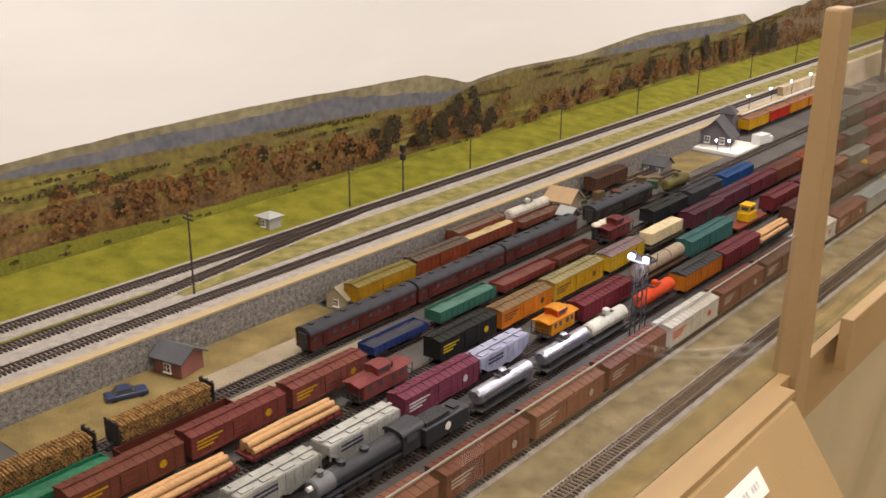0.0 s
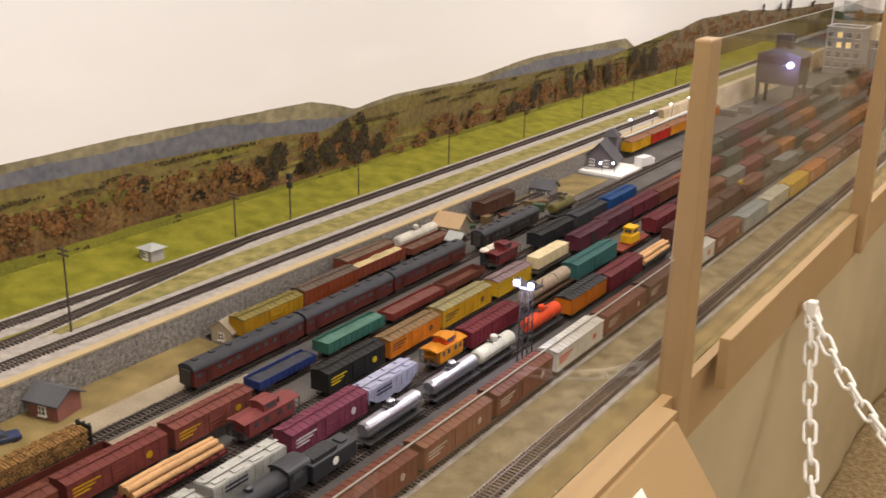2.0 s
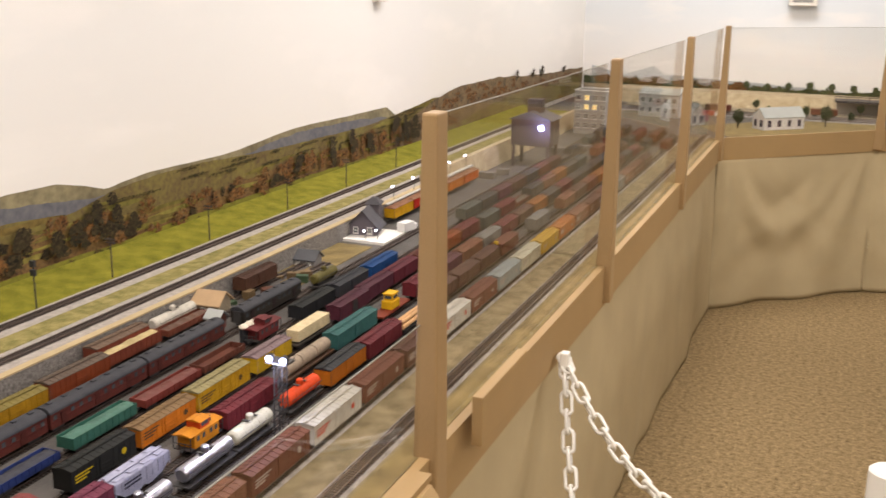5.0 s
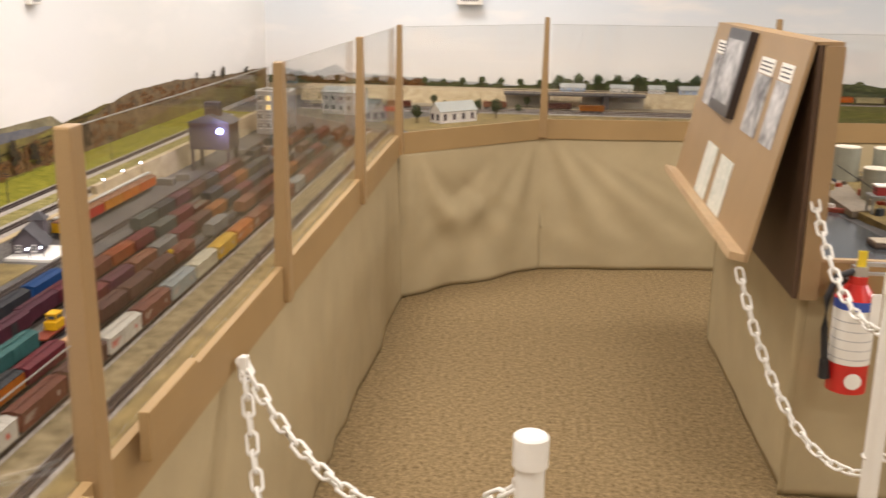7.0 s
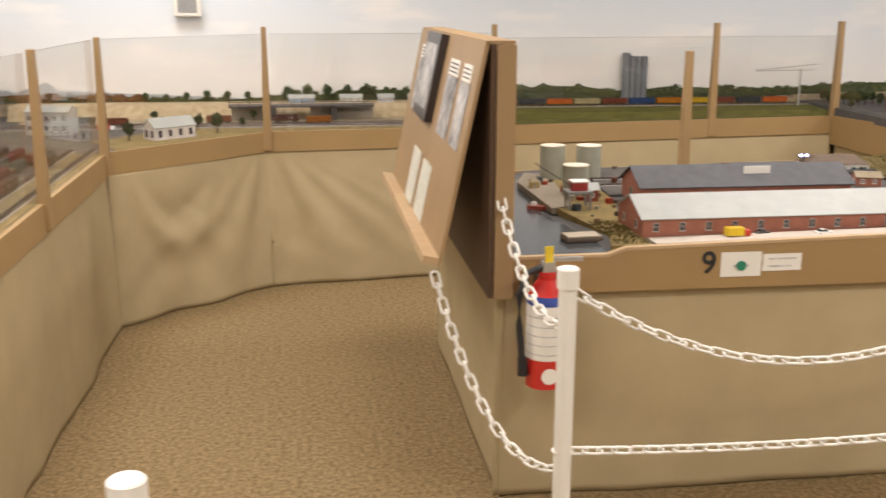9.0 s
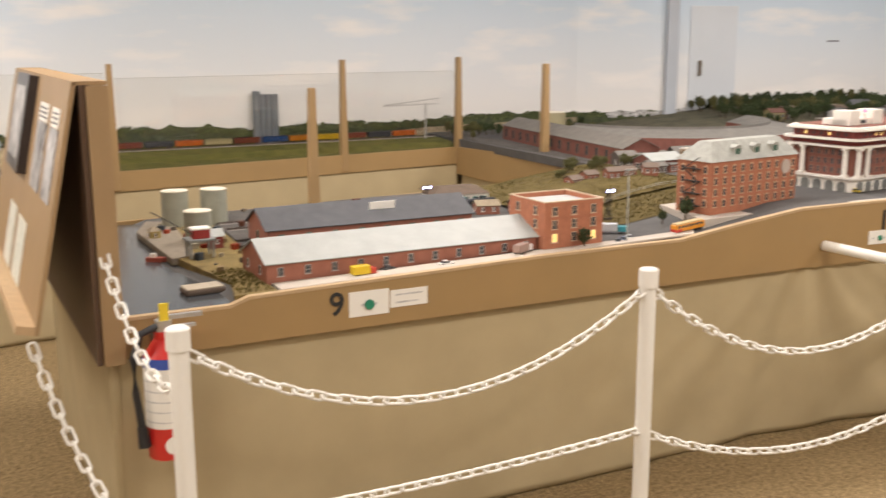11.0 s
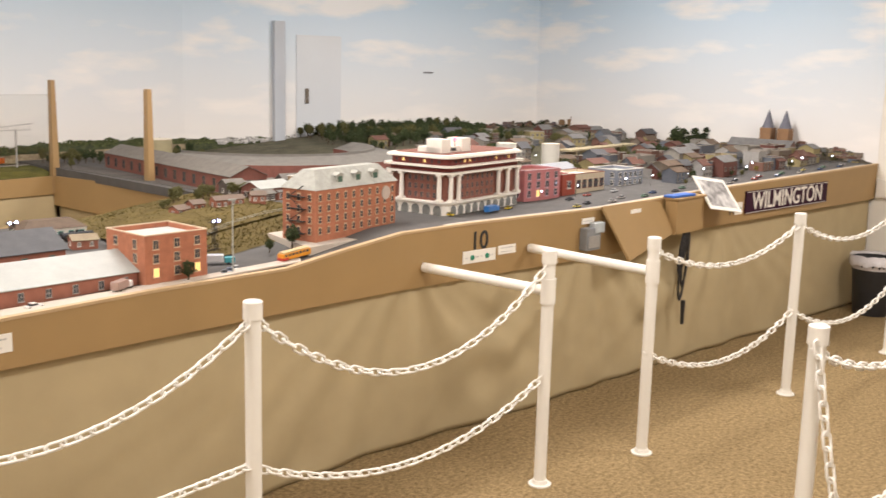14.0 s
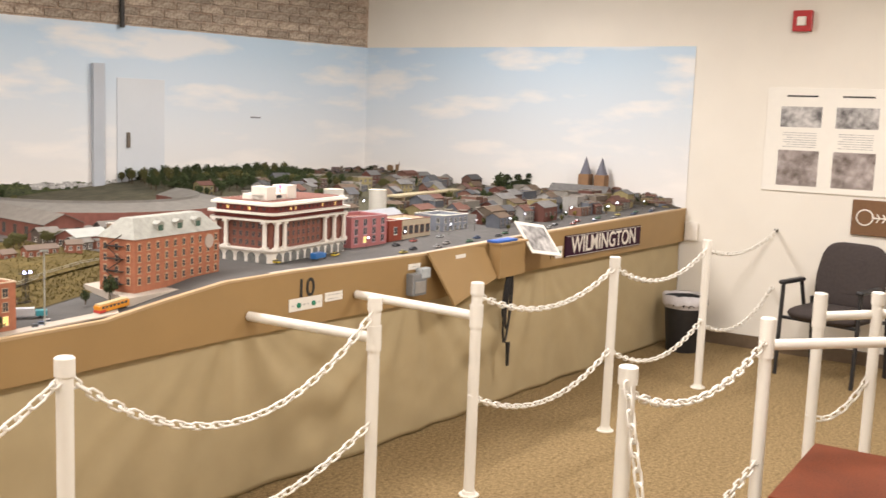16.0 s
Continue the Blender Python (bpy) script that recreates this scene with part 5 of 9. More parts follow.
# cars under the retaining wall
boxcar(T[7], 1.255, (0.42, 0.24, 0.03), 0.155, roof=(0.20, 0.16, 0.06), label="yellow model boxcar under the wall")
boxcar(T[7] - 0.008, 1.425, (0.22, 0.06, 0.03), 0.16, roof=(0.12, 0.09, 0.07), label="red-brown model boxcar with a grey roof")
gondola(T[8] + 0.03, 1.60, (0.2, 0.06, 0.04), 0.16, "red gondola with a tan load", load=(0.52, 0.42, 0.24), wall=0.034)
boxcar(T[8], 1.60, (0.2, 0.06, 0.04), 0.16, roof=(0.16, 0.11, 0.08), label="red-brown model boxcar under the wall")
gondola(T[8] + 0.03, 1.78, (0.17, 0.06, 0.04), 0.15, "brown gondola with scrap", load=(0.12, 0.07, 0.05))
tank_car(T[8] - 0.0, 1.785, (0.62, 0.58, 0.5), 0.15, "white storage tank car")
boxcar(T[8], 2.12, (0.09, 0.045, 0.03), 0.15, label="old brown boxcar by the wall")
# far end of the yard
rnd = random.Random(5)
FARC = [BROWN, DBROWN, MAROON, TAN, (0.12, 0.03, 0.06), (0.05, 0.05, 0.05), (0.30, 0.12, 0.04), (0.10, 0.11, 0.10), BROWN, (0.06, 0.055, 0.05), (0.24, 0.23, 0.21), DBROWN]
for tr, y0, y1, gap in ((2, 2.2, 4.7, 0.1), (3, 2.25, 4.6, 0.15), (4, 2.98, 4.6, 0.12), (5, 2.9, 4.4, 0.25)):
    y = y0
    while y < y1:
        if rnd.random() > gap:
            c = rnd.choice(FARC)
            boxcar(T[tr], y, c, 0.15, label="weathered model boxcar at the far end of the yard")
        elif rnd.random() > 0.5:
            gondola(T[tr], y, rnd.choice(FARC), 0.15, "weathered model gondola at the far end of the yard", load=(0.1, 0.08, 0.06))
        y += 0.165
tank_car(T[2], 2.62, (0.60, 0.42, 0.06), 0.13, "yellow model tank car")
for k, c in enumerate(((0.62, 0.36, 0.03), (0.45, 0.05, 0.035), (0.55, 0.24, 0.03), (0.58, 0.20, 0.02), (0.52, 0.14, 0.03))):
    boxcar(-1.195, 2.98 + 0.16 * k, c, 0.15, label="bright model reefer at the icing platform", roof=(0.3, 0.16, 0.1))

# ---- aisle fittings: chain barriers ----
def link_mesh():
    bm = bmesh.new()
    n, k = 14, 6
    rings = []
    for i in range(n):
        a = 2 * math.pi * i / n
        c = Vector((0.0125 * math.cos(a), 0.0, 0.0125 * math.sin(a) + (0.0145 if math.sin(a) > 0 else -0.0145)))
        d = Vector((math.cos(a), 0, math.sin(a)))
        rings.append([bm.verts.new(c + d * 0.0044 * math.cos(2 * math.pi * j / k) + Vector((0, 0.0044 * math.sin(2 * math.pi * j / k), 0))) for j in range(k)])
    for i in range(n):
        for j in range(k):
            f = bm.faces.new((rings[i][j], rings[(i + 1) % n][j], rings[(i + 1) % n][(j + 1) % k], rings[i][(j + 1) % k]))
            f.smooth = True
    return mesh_of("link", bm, M_PVC)


ME_LINK = link_mesh()


def chain(a, b, sag, pitch=0.043):
    """A hanging chain of separate links along a parabola."""
    a, b = Vector(a), Vector(b)
    t = thing("barrier_chain", "white plastic link chain hanging between posts", "chain", pose(*a), "barrier chains")
    def at(u):
        p = a.lerp(b, u)
        p.z -= 4 * sag * u * (1 - u)
        return p
    pts = [at(i / 200) for i in range(201)]
    acc, nxt, count = 0.0, 0.0, 0
    for p, q in zip(pts, pts[1:]):
        acc += (q - p).length
        while acc >= nxt:
            d = (q - p).normalized()
            ln = part("link", ME_LINK, None, t)
            turn = d.to_track_quat("Z", "Y").to_matrix().to_4x4()
            ln.matrix_basis = Matrix.Translation(p - a) @ turn @ pose(0, 0, 0, 0, 0, 90 * (count % 2) + 20)
            nxt += pitch
            count += 1
    return t


def stanchion(x, y, h=0.965, bar=None):
    t = thing("barrier_post", "white plastic pipe barrier post with a round cap", "barrier post", pose(x, y, 0), "barrier posts")
    bm = bmesh.new()
    tube(bm, (0, 0, 0.004), (0, 0, h - 0.03), 0.0245, 24)
    part("pipe", bm, M_PVC, t)
    bm = bmesh.new()
    tube(bm, (0, 0, h - 0.055), (0, 0, h - 0.004), 0.0295, 24)
    tube(bm, (0, 0, h - 0.004), (0, 0, h), 0.0295, 24, 0.025)
    part("cap", bm, M_PVC, t)
    bm = bmesh.new()
    tube(bm, (0, 0, 0), (0, 0, 0.006), 0.046, 24)
    tube(bm, (0, 0, 0.006), (0, 0, 0.022), 0.032, 24, 0.029)
    part("base_flange", bm, M_PVC, t)
    if bar:
        e = Vector(bar) - Vector((x, y, 0))
        bm = bmesh.new()
        tube(bm, (0, 0, e.z), e, 0.021, 18)
        part("side_bar", bm, M_PVC, t, "white plastic pipe bar")
        bm = bmesh.new()
        tube(bm, (0, 0, e.z - 0.05), (0, 0, e.z + 0.05), 0.0295, 24)
        part("tee_fitting", bm, M_PVC, t)
    return t


ST = {1: (0.232, 1.563), 2: (1.172, 2.642), 3: (2.555, 2.624), 4: (3.94, 2.555), 5: (4.54, 2.44), 6: (5.83, 2.335), 7: (7.08, 2.225), 8: (3.53, 1.338), 9: (4.62, 1.212), 10: (5.40, 1.183), 11: (5.62, 0.98)}
BARS = {4: (3.925, 3.2, 0.80), 5: (4.605, 3.14, 0.815), 9: (5.25, 0.62, 0.86), 10: (6.1, 0.62, 0.86)}
for k, (x, y) in ST.items():
    stanchion(x, y, bar=BARS.get(k))


def hooked(k, z):
    return (*ST[k], z)


for a, b in ((2, 3), (3, 4), (5, 6), (6, 7)):
    long = a < 5
    chain(hooked(a, 0.91), hooked(b, 0.91), (0.23 if a == 2 else 0.285) if long else 0.135)
    chain(hooked(a, 0.45), hooked(b, 0.46), (0.02 if a == 2 else 0.165) if long else 0.15)
chain(hooked(8, 0.885), hooked(9, 0.885), 0.12)
chain(hooked(8, 0.40), hooked(9, 0.41), 0.10)
chain((3.50, 1.325, 0.90), (3.475, 1.20, 0.35), 0.02)
chain(hooked(10, 0.40), hooked(11, 0.60), 0.08)
chain(hooked(7, 0.90), (8.50, 2.153, 0.922), 0.085)
chain(hooked(7, 0.42), (8.50, 2.153, 0.49), 0.15)
chain((AX + 0.03, 2.184, 0.808), hooked(1, 0.885), 0.19)
chain((AX + 0.03, 2.18, 0.80), (-0.22, 1.70, 0.55), 0.14)
chain((1.10, 3.18, 1.03), hooked(2, 0.80), 0.10)
chain((0.90, 3.21, 0.785), hooked(2, 0.40), 0.18)

# ---- leaning picture display at the end of the harbour ----
M_BOARD = mat("display_board", (0.33, 0.215, 0.105), 0.5, vary=0.06, scale=6, fine=300, bump=0.03)
disp = thing("display_stand", "tan A-shaped board stand with mounted photographs", "display stand", pose(1.1, 3.2, 0.72))


def slanted(bm, y0, y1, f0, f1, t=0.012, lift=0.0):
    """A slab on the leaning face; f0 and f1 run from its foot (0) to its top (1)."""
    foot, top = Vector((-0.185, 0, 0.11)), Vector((-0.04, 0, 0.795))
    d = (top - foot)
    n = Vector((-d.z, 0, d.x)).normalized()
    vs = []
    for y in (y0, y1):
        for f in (f0, f1):
            for s in (lift, lift + t):
                vs.append(bm.verts.new(foot + d * f + n * s + Vector((0, y, 0))))
    for q in ((0, 1, 3, 2), (4, 6, 7, 5), (0, 4, 5, 1), (2, 3, 7, 6), (0, 2, 6, 4), (1, 5, 7, 3)):
        bm.faces.new([vs[i] for i in q])


bm = bmesh.new()
slanted(bm, 0.0, 1.6, 0.0, 1.0)
part("leaning_panel", bm, M_BOARD, disp)
bm = bmesh.new()
slanted(bm, 0.0, 1.6, 0.0, 0.035, 0.05, 0.012)
part("ledge", bm, mat("ledge_wood", (0.48, 0.33, 0.18), 0.5), disp, "wooden ledge strip")
bm = bmesh.new()
box(bm, -0.035, -0.02, 0.0, 1.6, 0, 0.79)
# dark brown puts the shade between the two panels into the board
part("back_panel", bm, mat("inner_shade_ply", (0.10, 0.055, 0.03), 0.6), disp, "inner board painted dark for the shaded gap")
bm = bmesh.new()
box(bm, 0.0, 0.035, 0.0, 1.6, 0.0, 0.79)
part("back_panel", bm, M_BOARD, disp)
bm = bmesh.new()
box(bm, -0.018, 0.04, -0.014, -0.002, 0.0, 0.788)
part("upright", bm, M_BOARD, disp)
bm = bmesh.new()
box(bm, -0.05, 0.04, 0.0, 1.6, 0.79, 0.8)
part("top_strip", bm, M_BOARD, disp)
PHOTOS = ((0.10, 0.28, 0.50, 0.80), (0.355, 0.58, 0.50, 0.80), (0.74, 1.14, 0.52, 0.99), (1.22, 1.45, 0.51, 0.82))
M_SEPIA = mat("print_sepia", (0.10, 0.095, 0.095), 0.5, scale=7, fine=24, bump=0, color2=(0.62, 0.60, 0.58))
for i, (y0, y1, f0, f1) in enumerate(PHOTOS):
    if i == 2:
        bm = bmesh.new()
        slanted(bm, y0, y1, f0, f1, 0.03, 0.012)
        fr = part("picture_frame", bm, mat("dark_frame", (0.03, 0.02, 0.018), 0.35), disp, "dark wooden frame")
        bm = bmesh.new()
        slanted(bm, y0 + 0.04, y1 - 0.04, f0 + 0.06, f1 - 0.06, 0.002, 0.042)
        part("photograph", bm, M_SEPIA, fr)
    else:
        bm = bmesh.new()
        slanted(bm, y0, y1, f0, f1, 0.003, 0.012)
        part("photograph", bm, M_SEPIA, disp, "black and white photograph")
        bm = bmesh.new()
        slanted(bm, y0 + 0.01, y1 - 0.01, f1 + 0.005, f1 + 0.085, 0.003, 0.012)
        cd = part("caption_card", bm, M_PAPER, disp)
        for r in range(3):
            bm = bmesh.new()
            slanted(bm, y0 + 0.03, y1 - 0.03, f1 + 0.02 + 0.02 * r, f1 + 0.027 + 0.02 * r, 0.0005, 0.0152)
            part("text_bar", bm, M_INK, cd)
M_MAP = mat("map_paper", (0.50, 0.52, 0.44), 0.5, scale=14, fine=60, bump=0, color2=(0.78, 0.75, 0.66))
for y0, y1, f0, f1 in ((0.51, 0.74, 0.04, 0.33), (0.83, 1.05, 0.04, 0.34)):
    bm = bmesh.new()
    slanted(bm, y0, y1, f0, f1, 0.003, 0.012)
    part("map_print", bm, M_MAP, disp, "faded map print")


# ---- fire extinguisher ----
def extinguisher(x, y, z):
    t = thing("fire_extinguisher", "red fire extinguisher with a white label and black hose", "fire extinguisher", pose(x, y, z))
    red = mat("extinguisher_red", (0.55, 0.025, 0.02), 0.25, vary=0.06, scale=8, bump=0.01, coat=0.4)
    bm = bmesh.new()
    tube(bm, (0, 0, 0), (0, 0, 0.30), 0.062, 28)
    tube(bm, (0, 0, 0.30), (0, 0, 0.345), 0.062, 28, 0.03)
    tube(bm, (0, 0, 0.345), (0, 0, 0.37), 0.028, 20)
    part("cylinder", bm, red, t)
    bm = bmesh.new()
    tube(bm, (0, 0, 0.095), (0, 0, 0.285), 0.0628, 28, caps=False)
    lab = part("label", bm, M_PAPER, t, "white instruction label")
    for r in range(5):
        bm = bmesh.new()
        tube(bm, (0, 0, 0.112 + 0.03 * r), (0, 0, 0.1155 + 0.03 * r), 0.0633, 28, caps=False)
        part("text_bar", bm, M_PRINT, lab)
    bm = bmesh.new()
    tube(bm, (0, 0, 0.27), (0, 0, 0.30), 0.0634, 28, caps=False)
    part("blue_band", bm, mat("label_blue", (0.05, 0.10, 0.42), 0.4), t)
    bm = bmesh.new()
    tube(bm, (0.0, -0.062, 0.045), (0.0, -0.0635, 0.045), 0.026, 20)
    part("round_mark", bm, M_PAPER, t)
    bm = bmesh.new()
    box(bm, -0.02, 0.02, -0.02, 0.02, 0.37, 0.40)
    box(bm, -0.012, 0.11, -0.008, 0.008, 0.40, 0.412)
    box(bm, -0.012, 0.09, -0.008, 0.008, 0.372, 0.380)
    part("valve_handle", bm, mat("handle_alloy", (0.6, 0.6, 0.6), 0.3, metal=0.8), t, "metal lever and valve")
    bm = bmesh.new()
    box(bm, -0.012, 0.014, -0.014, -0.008, 0.40, 0.45)
    part("inspection_tag", bm, mat("tag_yellow", (0.75, 0.55, 0.03), 0.5), t, "yellow inspection tag")
    bm = bmesh.new()
    pts = [Vector((-0.02, -0.01, 0.385)), Vector((-0.07, -0.02, 0.37)), Vector((-0.092, -0.02, 0.30)), Vector((-0.09, -0.02, 0.2)), Vector((-0.08, -0.02, 0.1))]
    sweep(bm, pts, 0.011, 10)
    tube(bm, pts[-1], pts[-1] + Vector((0.005, 0, -0.06)), 0.014, 10, 0.018)
    part("hose", bm, M_BLACK, t)
    bm = bmesh.new()
    box(bm, 0.025, 0.055, -0.068, -0.062, 0.23, 0.33)
    part("paper_tag", bm, M_PAPER, t)
    bm = bmesh.new()
    box(bm, -0.02, 0.02, 0.055, 0.12, 0.30, 0.34)
    part("wall_bracket", bm, M_BLACK, t)


extinguisher(1.237, 3.125, 0.455)


# ---- signs and fittings on the town fascia ----
def fascia_pose(x, z, lift=0.0):
    """Upright pose flush with the front fascia: local x along it, local y up."""
    e = 0.05
    yaw = math.degrees(math.atan2(front_y(x + e) - front_y(x - e), 2 * e))
    return pose(x, front_y(x) - lift, z, 90, 0, yaw)


def card(name, x, z, w, h, label, category, material=M_PAPER, bars=2, dots=0, thick=0.003):
    t = thing(name, label, category, fascia_pose(x, z))
    part("plate", rbox(-w / 2, w / 2, -h / 2, h / 2, 0.0, thick, 0.0008), material, t)
    for i in range(bars):
        bm = bmesh.new()
        v = h * (0.22 - 0.44 * i / max(1, bars - 1)) if bars > 1 else 0
        box(bm, -w * 0.36, w * (0.36 - 0.1 * (i % 2)), v - h * 0.05, v + h * 0.05, thick, thick + 0.0006)
        part("text_bar", bm, M_PRINT, t)
    for i in range(dots):
        bm = bmesh.new()
        u = (i - (dots - 1) / 2) * w * 0.45
        tube(bm, (u, -h * 0.05, thick), (u, -h * 0.05, thick + 0.006), h * 0.2, 18)
        part("push_button", bm, mat("button_green", (0.02, 0.22, 0.13), 0.4), t, "round green push button")
        for s in (-1, 1):
            bm = bmesh.new()
            box(bm, u + s * w * 0.16 - w * 0.035, u + s * w * 0.16 + w * 0.035, -h * 0.1, 0, thick, thick + 0.0006)
            part("text_bar", bm, M_PRINT, t)
    return t


def numeral(text, x, z, size):
    t = thing("section_number", "black section number %s on the fascia" % text, "number sign", fascia_pose(x, z))
    words(text, size, pose(0, 0, 0.0025), M_INK, t, "numeral", 0.001, 1.0, 0.0012)


numeral("9", 1.802, 0.802, 0.106)
card("button_plate", 1.913, 0.797, 0.14, 0.083, "white plate with a green push button", "control plate", bars=0, dots=1)
card("caption_card", 2.055, 0.800, 0.135, 0.058, "white printed caption card", "sign")
numeral("10", 4.268, 0.880, 0.118)
card("button_plate", 4.27, 0.812, 0.215, 0.058, "white plate with two green push buttons", "control plate", bars=0, dots=2)
card("caption_card", 4.455, 0.823, 0.12, 0.042, "white printed caption card", "sign")
card("caption_card", 5.06, 0.905, 0.10, 0.03, "small white printed caption card", "sign", bars=1)
numeral("11", 6.46, 0.845, 0.075)
card("button_plate", 6.54, 0.855, 0.085, 0.075, "white plate with a green push button", "control plate", bars=0, dots=1)

sign = thing("name_sign", "dark purple town name sign with white lettering", "sign", fascia_pose(7.15, 0.884))
part("board", rbox(-0.545, 0.545, -0.07, 0.07, 0, 0.012, 0.002), mat("sign_purple", (0.035, 0.008, 0.022), 0.7, spec=0.2), sign)
words("WILMINGTON", 0.148, pose(0, -0.002, 0.0125), M_WHITE, sign, "lettering", 0.001, 0.97, 0.0018)
bm = bmesh.new()
for s in (-1, 1):
    box(bm, -0.54, 0.54, s * 0.064 - 0.0015, s * 0.064 + 0.0015, 0.012, 0.0128)
part("border_line", bm, M_WHITE, sign)

dev = thing("throttle_box", "grey control box with a clear cover on the fascia", "control box", fascia_pose(5.06, 0.825))
part("housing", rbox(-0.065, 0.05, -0.065, 0.05, 0, 0.05, 0.006), mat("box_grey", (0.22, 0.23, 0.24), 0.35), dev)
part("cover", rbox(0.0, 0.075, 0.02, 0.075, 0.01, 0.055, 0.006), mat("cover_grey", (0.42, 0.46, 0.48), 0.2), dev)
part("face_plate", rbox(-0.05, 0.035, -0.05, 0.01, 0.05, 0.054, 0.001), mat("face_steel", (0.5, 0.5, 0.5), 0.3, metal=0.7), dev)

flap = thing("hinged_flap", "tan hinged board leaning out from the fascia", "flap board", pose(5.42, front_y(5.42), 0.97))
bm = bmesh.new()
prism(bm, [(-0.29, 0.0), (0.27, 0.0), (0.34, -0.20), (-0.20, -0.30)], "y", -0.012, 0.0)
bmesh.ops.rotate(bm, verts=bm.verts[:], cent=(0, 0, 0), matrix=Matrix.Rotation(radians(-24), 3, "X"))
part("board", bm, M_FASCIA, flap)
bm = bmesh.new()
box(bm, -0.05, 0.05, -0.036, -0.033, -0.05, -0.03)
part("caption_card", bm, M_PAPER, flap)
shelf = thing("fascia_shelf", "small tan shelf box on the fascia", "shelf", pose(5.87, front_y(5.87), 0.78))
bm = bmesh.new()
box(bm, -0.14, 0.17, -0.075, 0, 0.0, 0.19)
part("box", bm, M_FASCIA, shelf)
bm = bmesh.new()
box(bm, -0.15, 0.18, -0.085, 0.004, 0.19, 0.2)
part("lid", bm, M_FASCIA, shelf)
bk = tagged(part("blue_folder", rbox(-0.11, 0.11, -0.05, 0.02, 0, 0.012, 0.002), mat("folder_blue", (0.03, 0.12, 0.45), 0.5), None), "thin blue folder lying on the shelf", "folder")
bk.matrix_world = pose(5.83, front_y(5.83) - 0.02, 0.981, 0, 0, -4)
pb = thing("photo_board", "white tilted photo board fixed on the fascia", "photo board", pose(6.19, front_y(6.19) - 0.05, 0.968, 46, 8, -10))
part("panel", rbox(-0.15, 0.15, -0.12, 0.12, 0, 0.006, 0.001), M_PAPER, pb)
part("photograph", rbox(-0.125, 0.125, -0.095, 0.095, 0.006, 0.007, 0.0003), M_SEPIA, pb)
ph = thing("cord_bundle", "black looped cables hanging from the shelf", "cable", pose(5.90, front_y(5.90) - 0.04, 0.78))
for r, lo, dx in ((0.035, -0.40, 0.0), (0.03, -0.32, 0.02), (0.028, -0.25, -0.02)):
    bm = bmesh.new()
    pts = [Vector((dx + r * math.sin(a), 0.01 * math.cos(a), lo / 2 + lo / 2 * -math.cos(a) * -1)) for a in [math.pi * 2 * i / 18 for i in range(19)]]
    sweep(bm, pts, 0.007)
    part("cable", bm, M_BLACK, ph)
bm = bmesh.new()
tube(bm, (0.01, -0.01, -0.40), (0.015, -0.01, -0.54), 0.014, 10, 0.010)
part("plug_grip", bm, M_BLACK, ph)

# long layout: plank, flap and hook
pl = tagged(part("plank", rbox(0, 0.02, 0, 0.26, 0, 0.092, 0.002), M_FASCIA, None), "short tan plank screwed over the fascia", "plank")
pl.location = (AX + 0.018, 1.58, 0.868)
fl = thing("hinged_flap", "tan sloping board in front of the fascia with a paper label", "flap board", pose(AX + 0.02, 0.6, 0.905))
bm = bmesh.new()
prism(bm, [(0.0, 0.02), (0.03, 0.02), (0.285, -0.34), (0.27, -0.35), (0.025, 0.006), (0.0, 0.006)], "y", 0.0, 0.72)
part("board", bm, M_FASCIA, fl)
bm = bmesh.new()
box(bm, 0.0, 0.024, 0.0, 0.735, 0.02, 0.03)
part("batten", bm, M_FASCIA, fl)
lab = thing("paper_label", "small white paper label with printed lines", "label", pose(AX + 0.02 + 0.056, 1.105, 0.905 + 0.02 - 0.0367, 0, 54.7, 0))
part("paper", rbox(-0.018, 0.018, -0.05, 0.05, 0.001, 0.003, 0.0004), M_PAPER, lab)
bm = bmesh.new()
for k in range(9):
    if k not in (2, 5):
        box(bm, -0.004, 0.005, -0.034 + 0.0078 * k, -0.029 + 0.0078 * k, 0.003, 0.0034)
part("text_bar", bm, M_PRINT, lab)
hk = tagged(part("wall_hook", rbox(0, 0.02, -0.012, 0.012, -0.02, 0.02, 0.003), M_PVC, None), "small white plastic hook on the fascia", "hook")
hk.location = (AX + 0.018, 2.184, 0.815)


# ---- east end of the room ----
def waste_bin(x, y):
    t = thing("waste_bin", "black plastic waste bin with a clear liner", "waste bin", pose(x, y, 0))
    bm = bmesh.new()
    tube(bm, (0, 0, 0.0), (0, 0, 0.40), 0.12, 24, 0.155, caps=False)
    tube(bm, (0, 0, 0.40), (0, 0, 0.41), 0.158, 24, 0.158, caps=False)
    tube(bm, (0, 0, 0.41), (0, 0, 0.02), 0.15, 24, 0.115, caps=False)
    tube(bm, (0, 0, 0.0), (0, 0, 0.02), 0.12, 24, 0.12)
    part("bin", bm, M_BLACK, t)
    bm = bmesh.new()
    n = 40
    ra = []
    for r, z, amp in ((0.150, 0.33, 0.0), (0.153, 0.42, 0.006), (0.166, 0.43, 0.008), (0.169, 0.36, 0.016)):
        ra.append([bm.verts.new((math.cos(2 * math.pi * i / n) * (r + amp * noise.noise((i * 0.9, z * 9, 1))), math.sin(2 * math.pi * i / n) * (r + amp * noise.noise((i * 0.9, z * 9, 1))), z + amp * 1.5 * noise.noise((i * 0.7, 4, z)))) for i in range(n)])
    for a, b in zip(ra, ra[1:]):
        for i in range(n):
            bm.faces.new((a[i], a[(i + 1) % n], b[(i + 1) % n], b[i])).smooth = True
    part("liner", bm, mat("liner_film", (0.55, 0.52, 0.52), 0.25, vary=0.15, scale=20), t, "crumpled translucent bin liner")


waste_bin(8.10, 2.68)


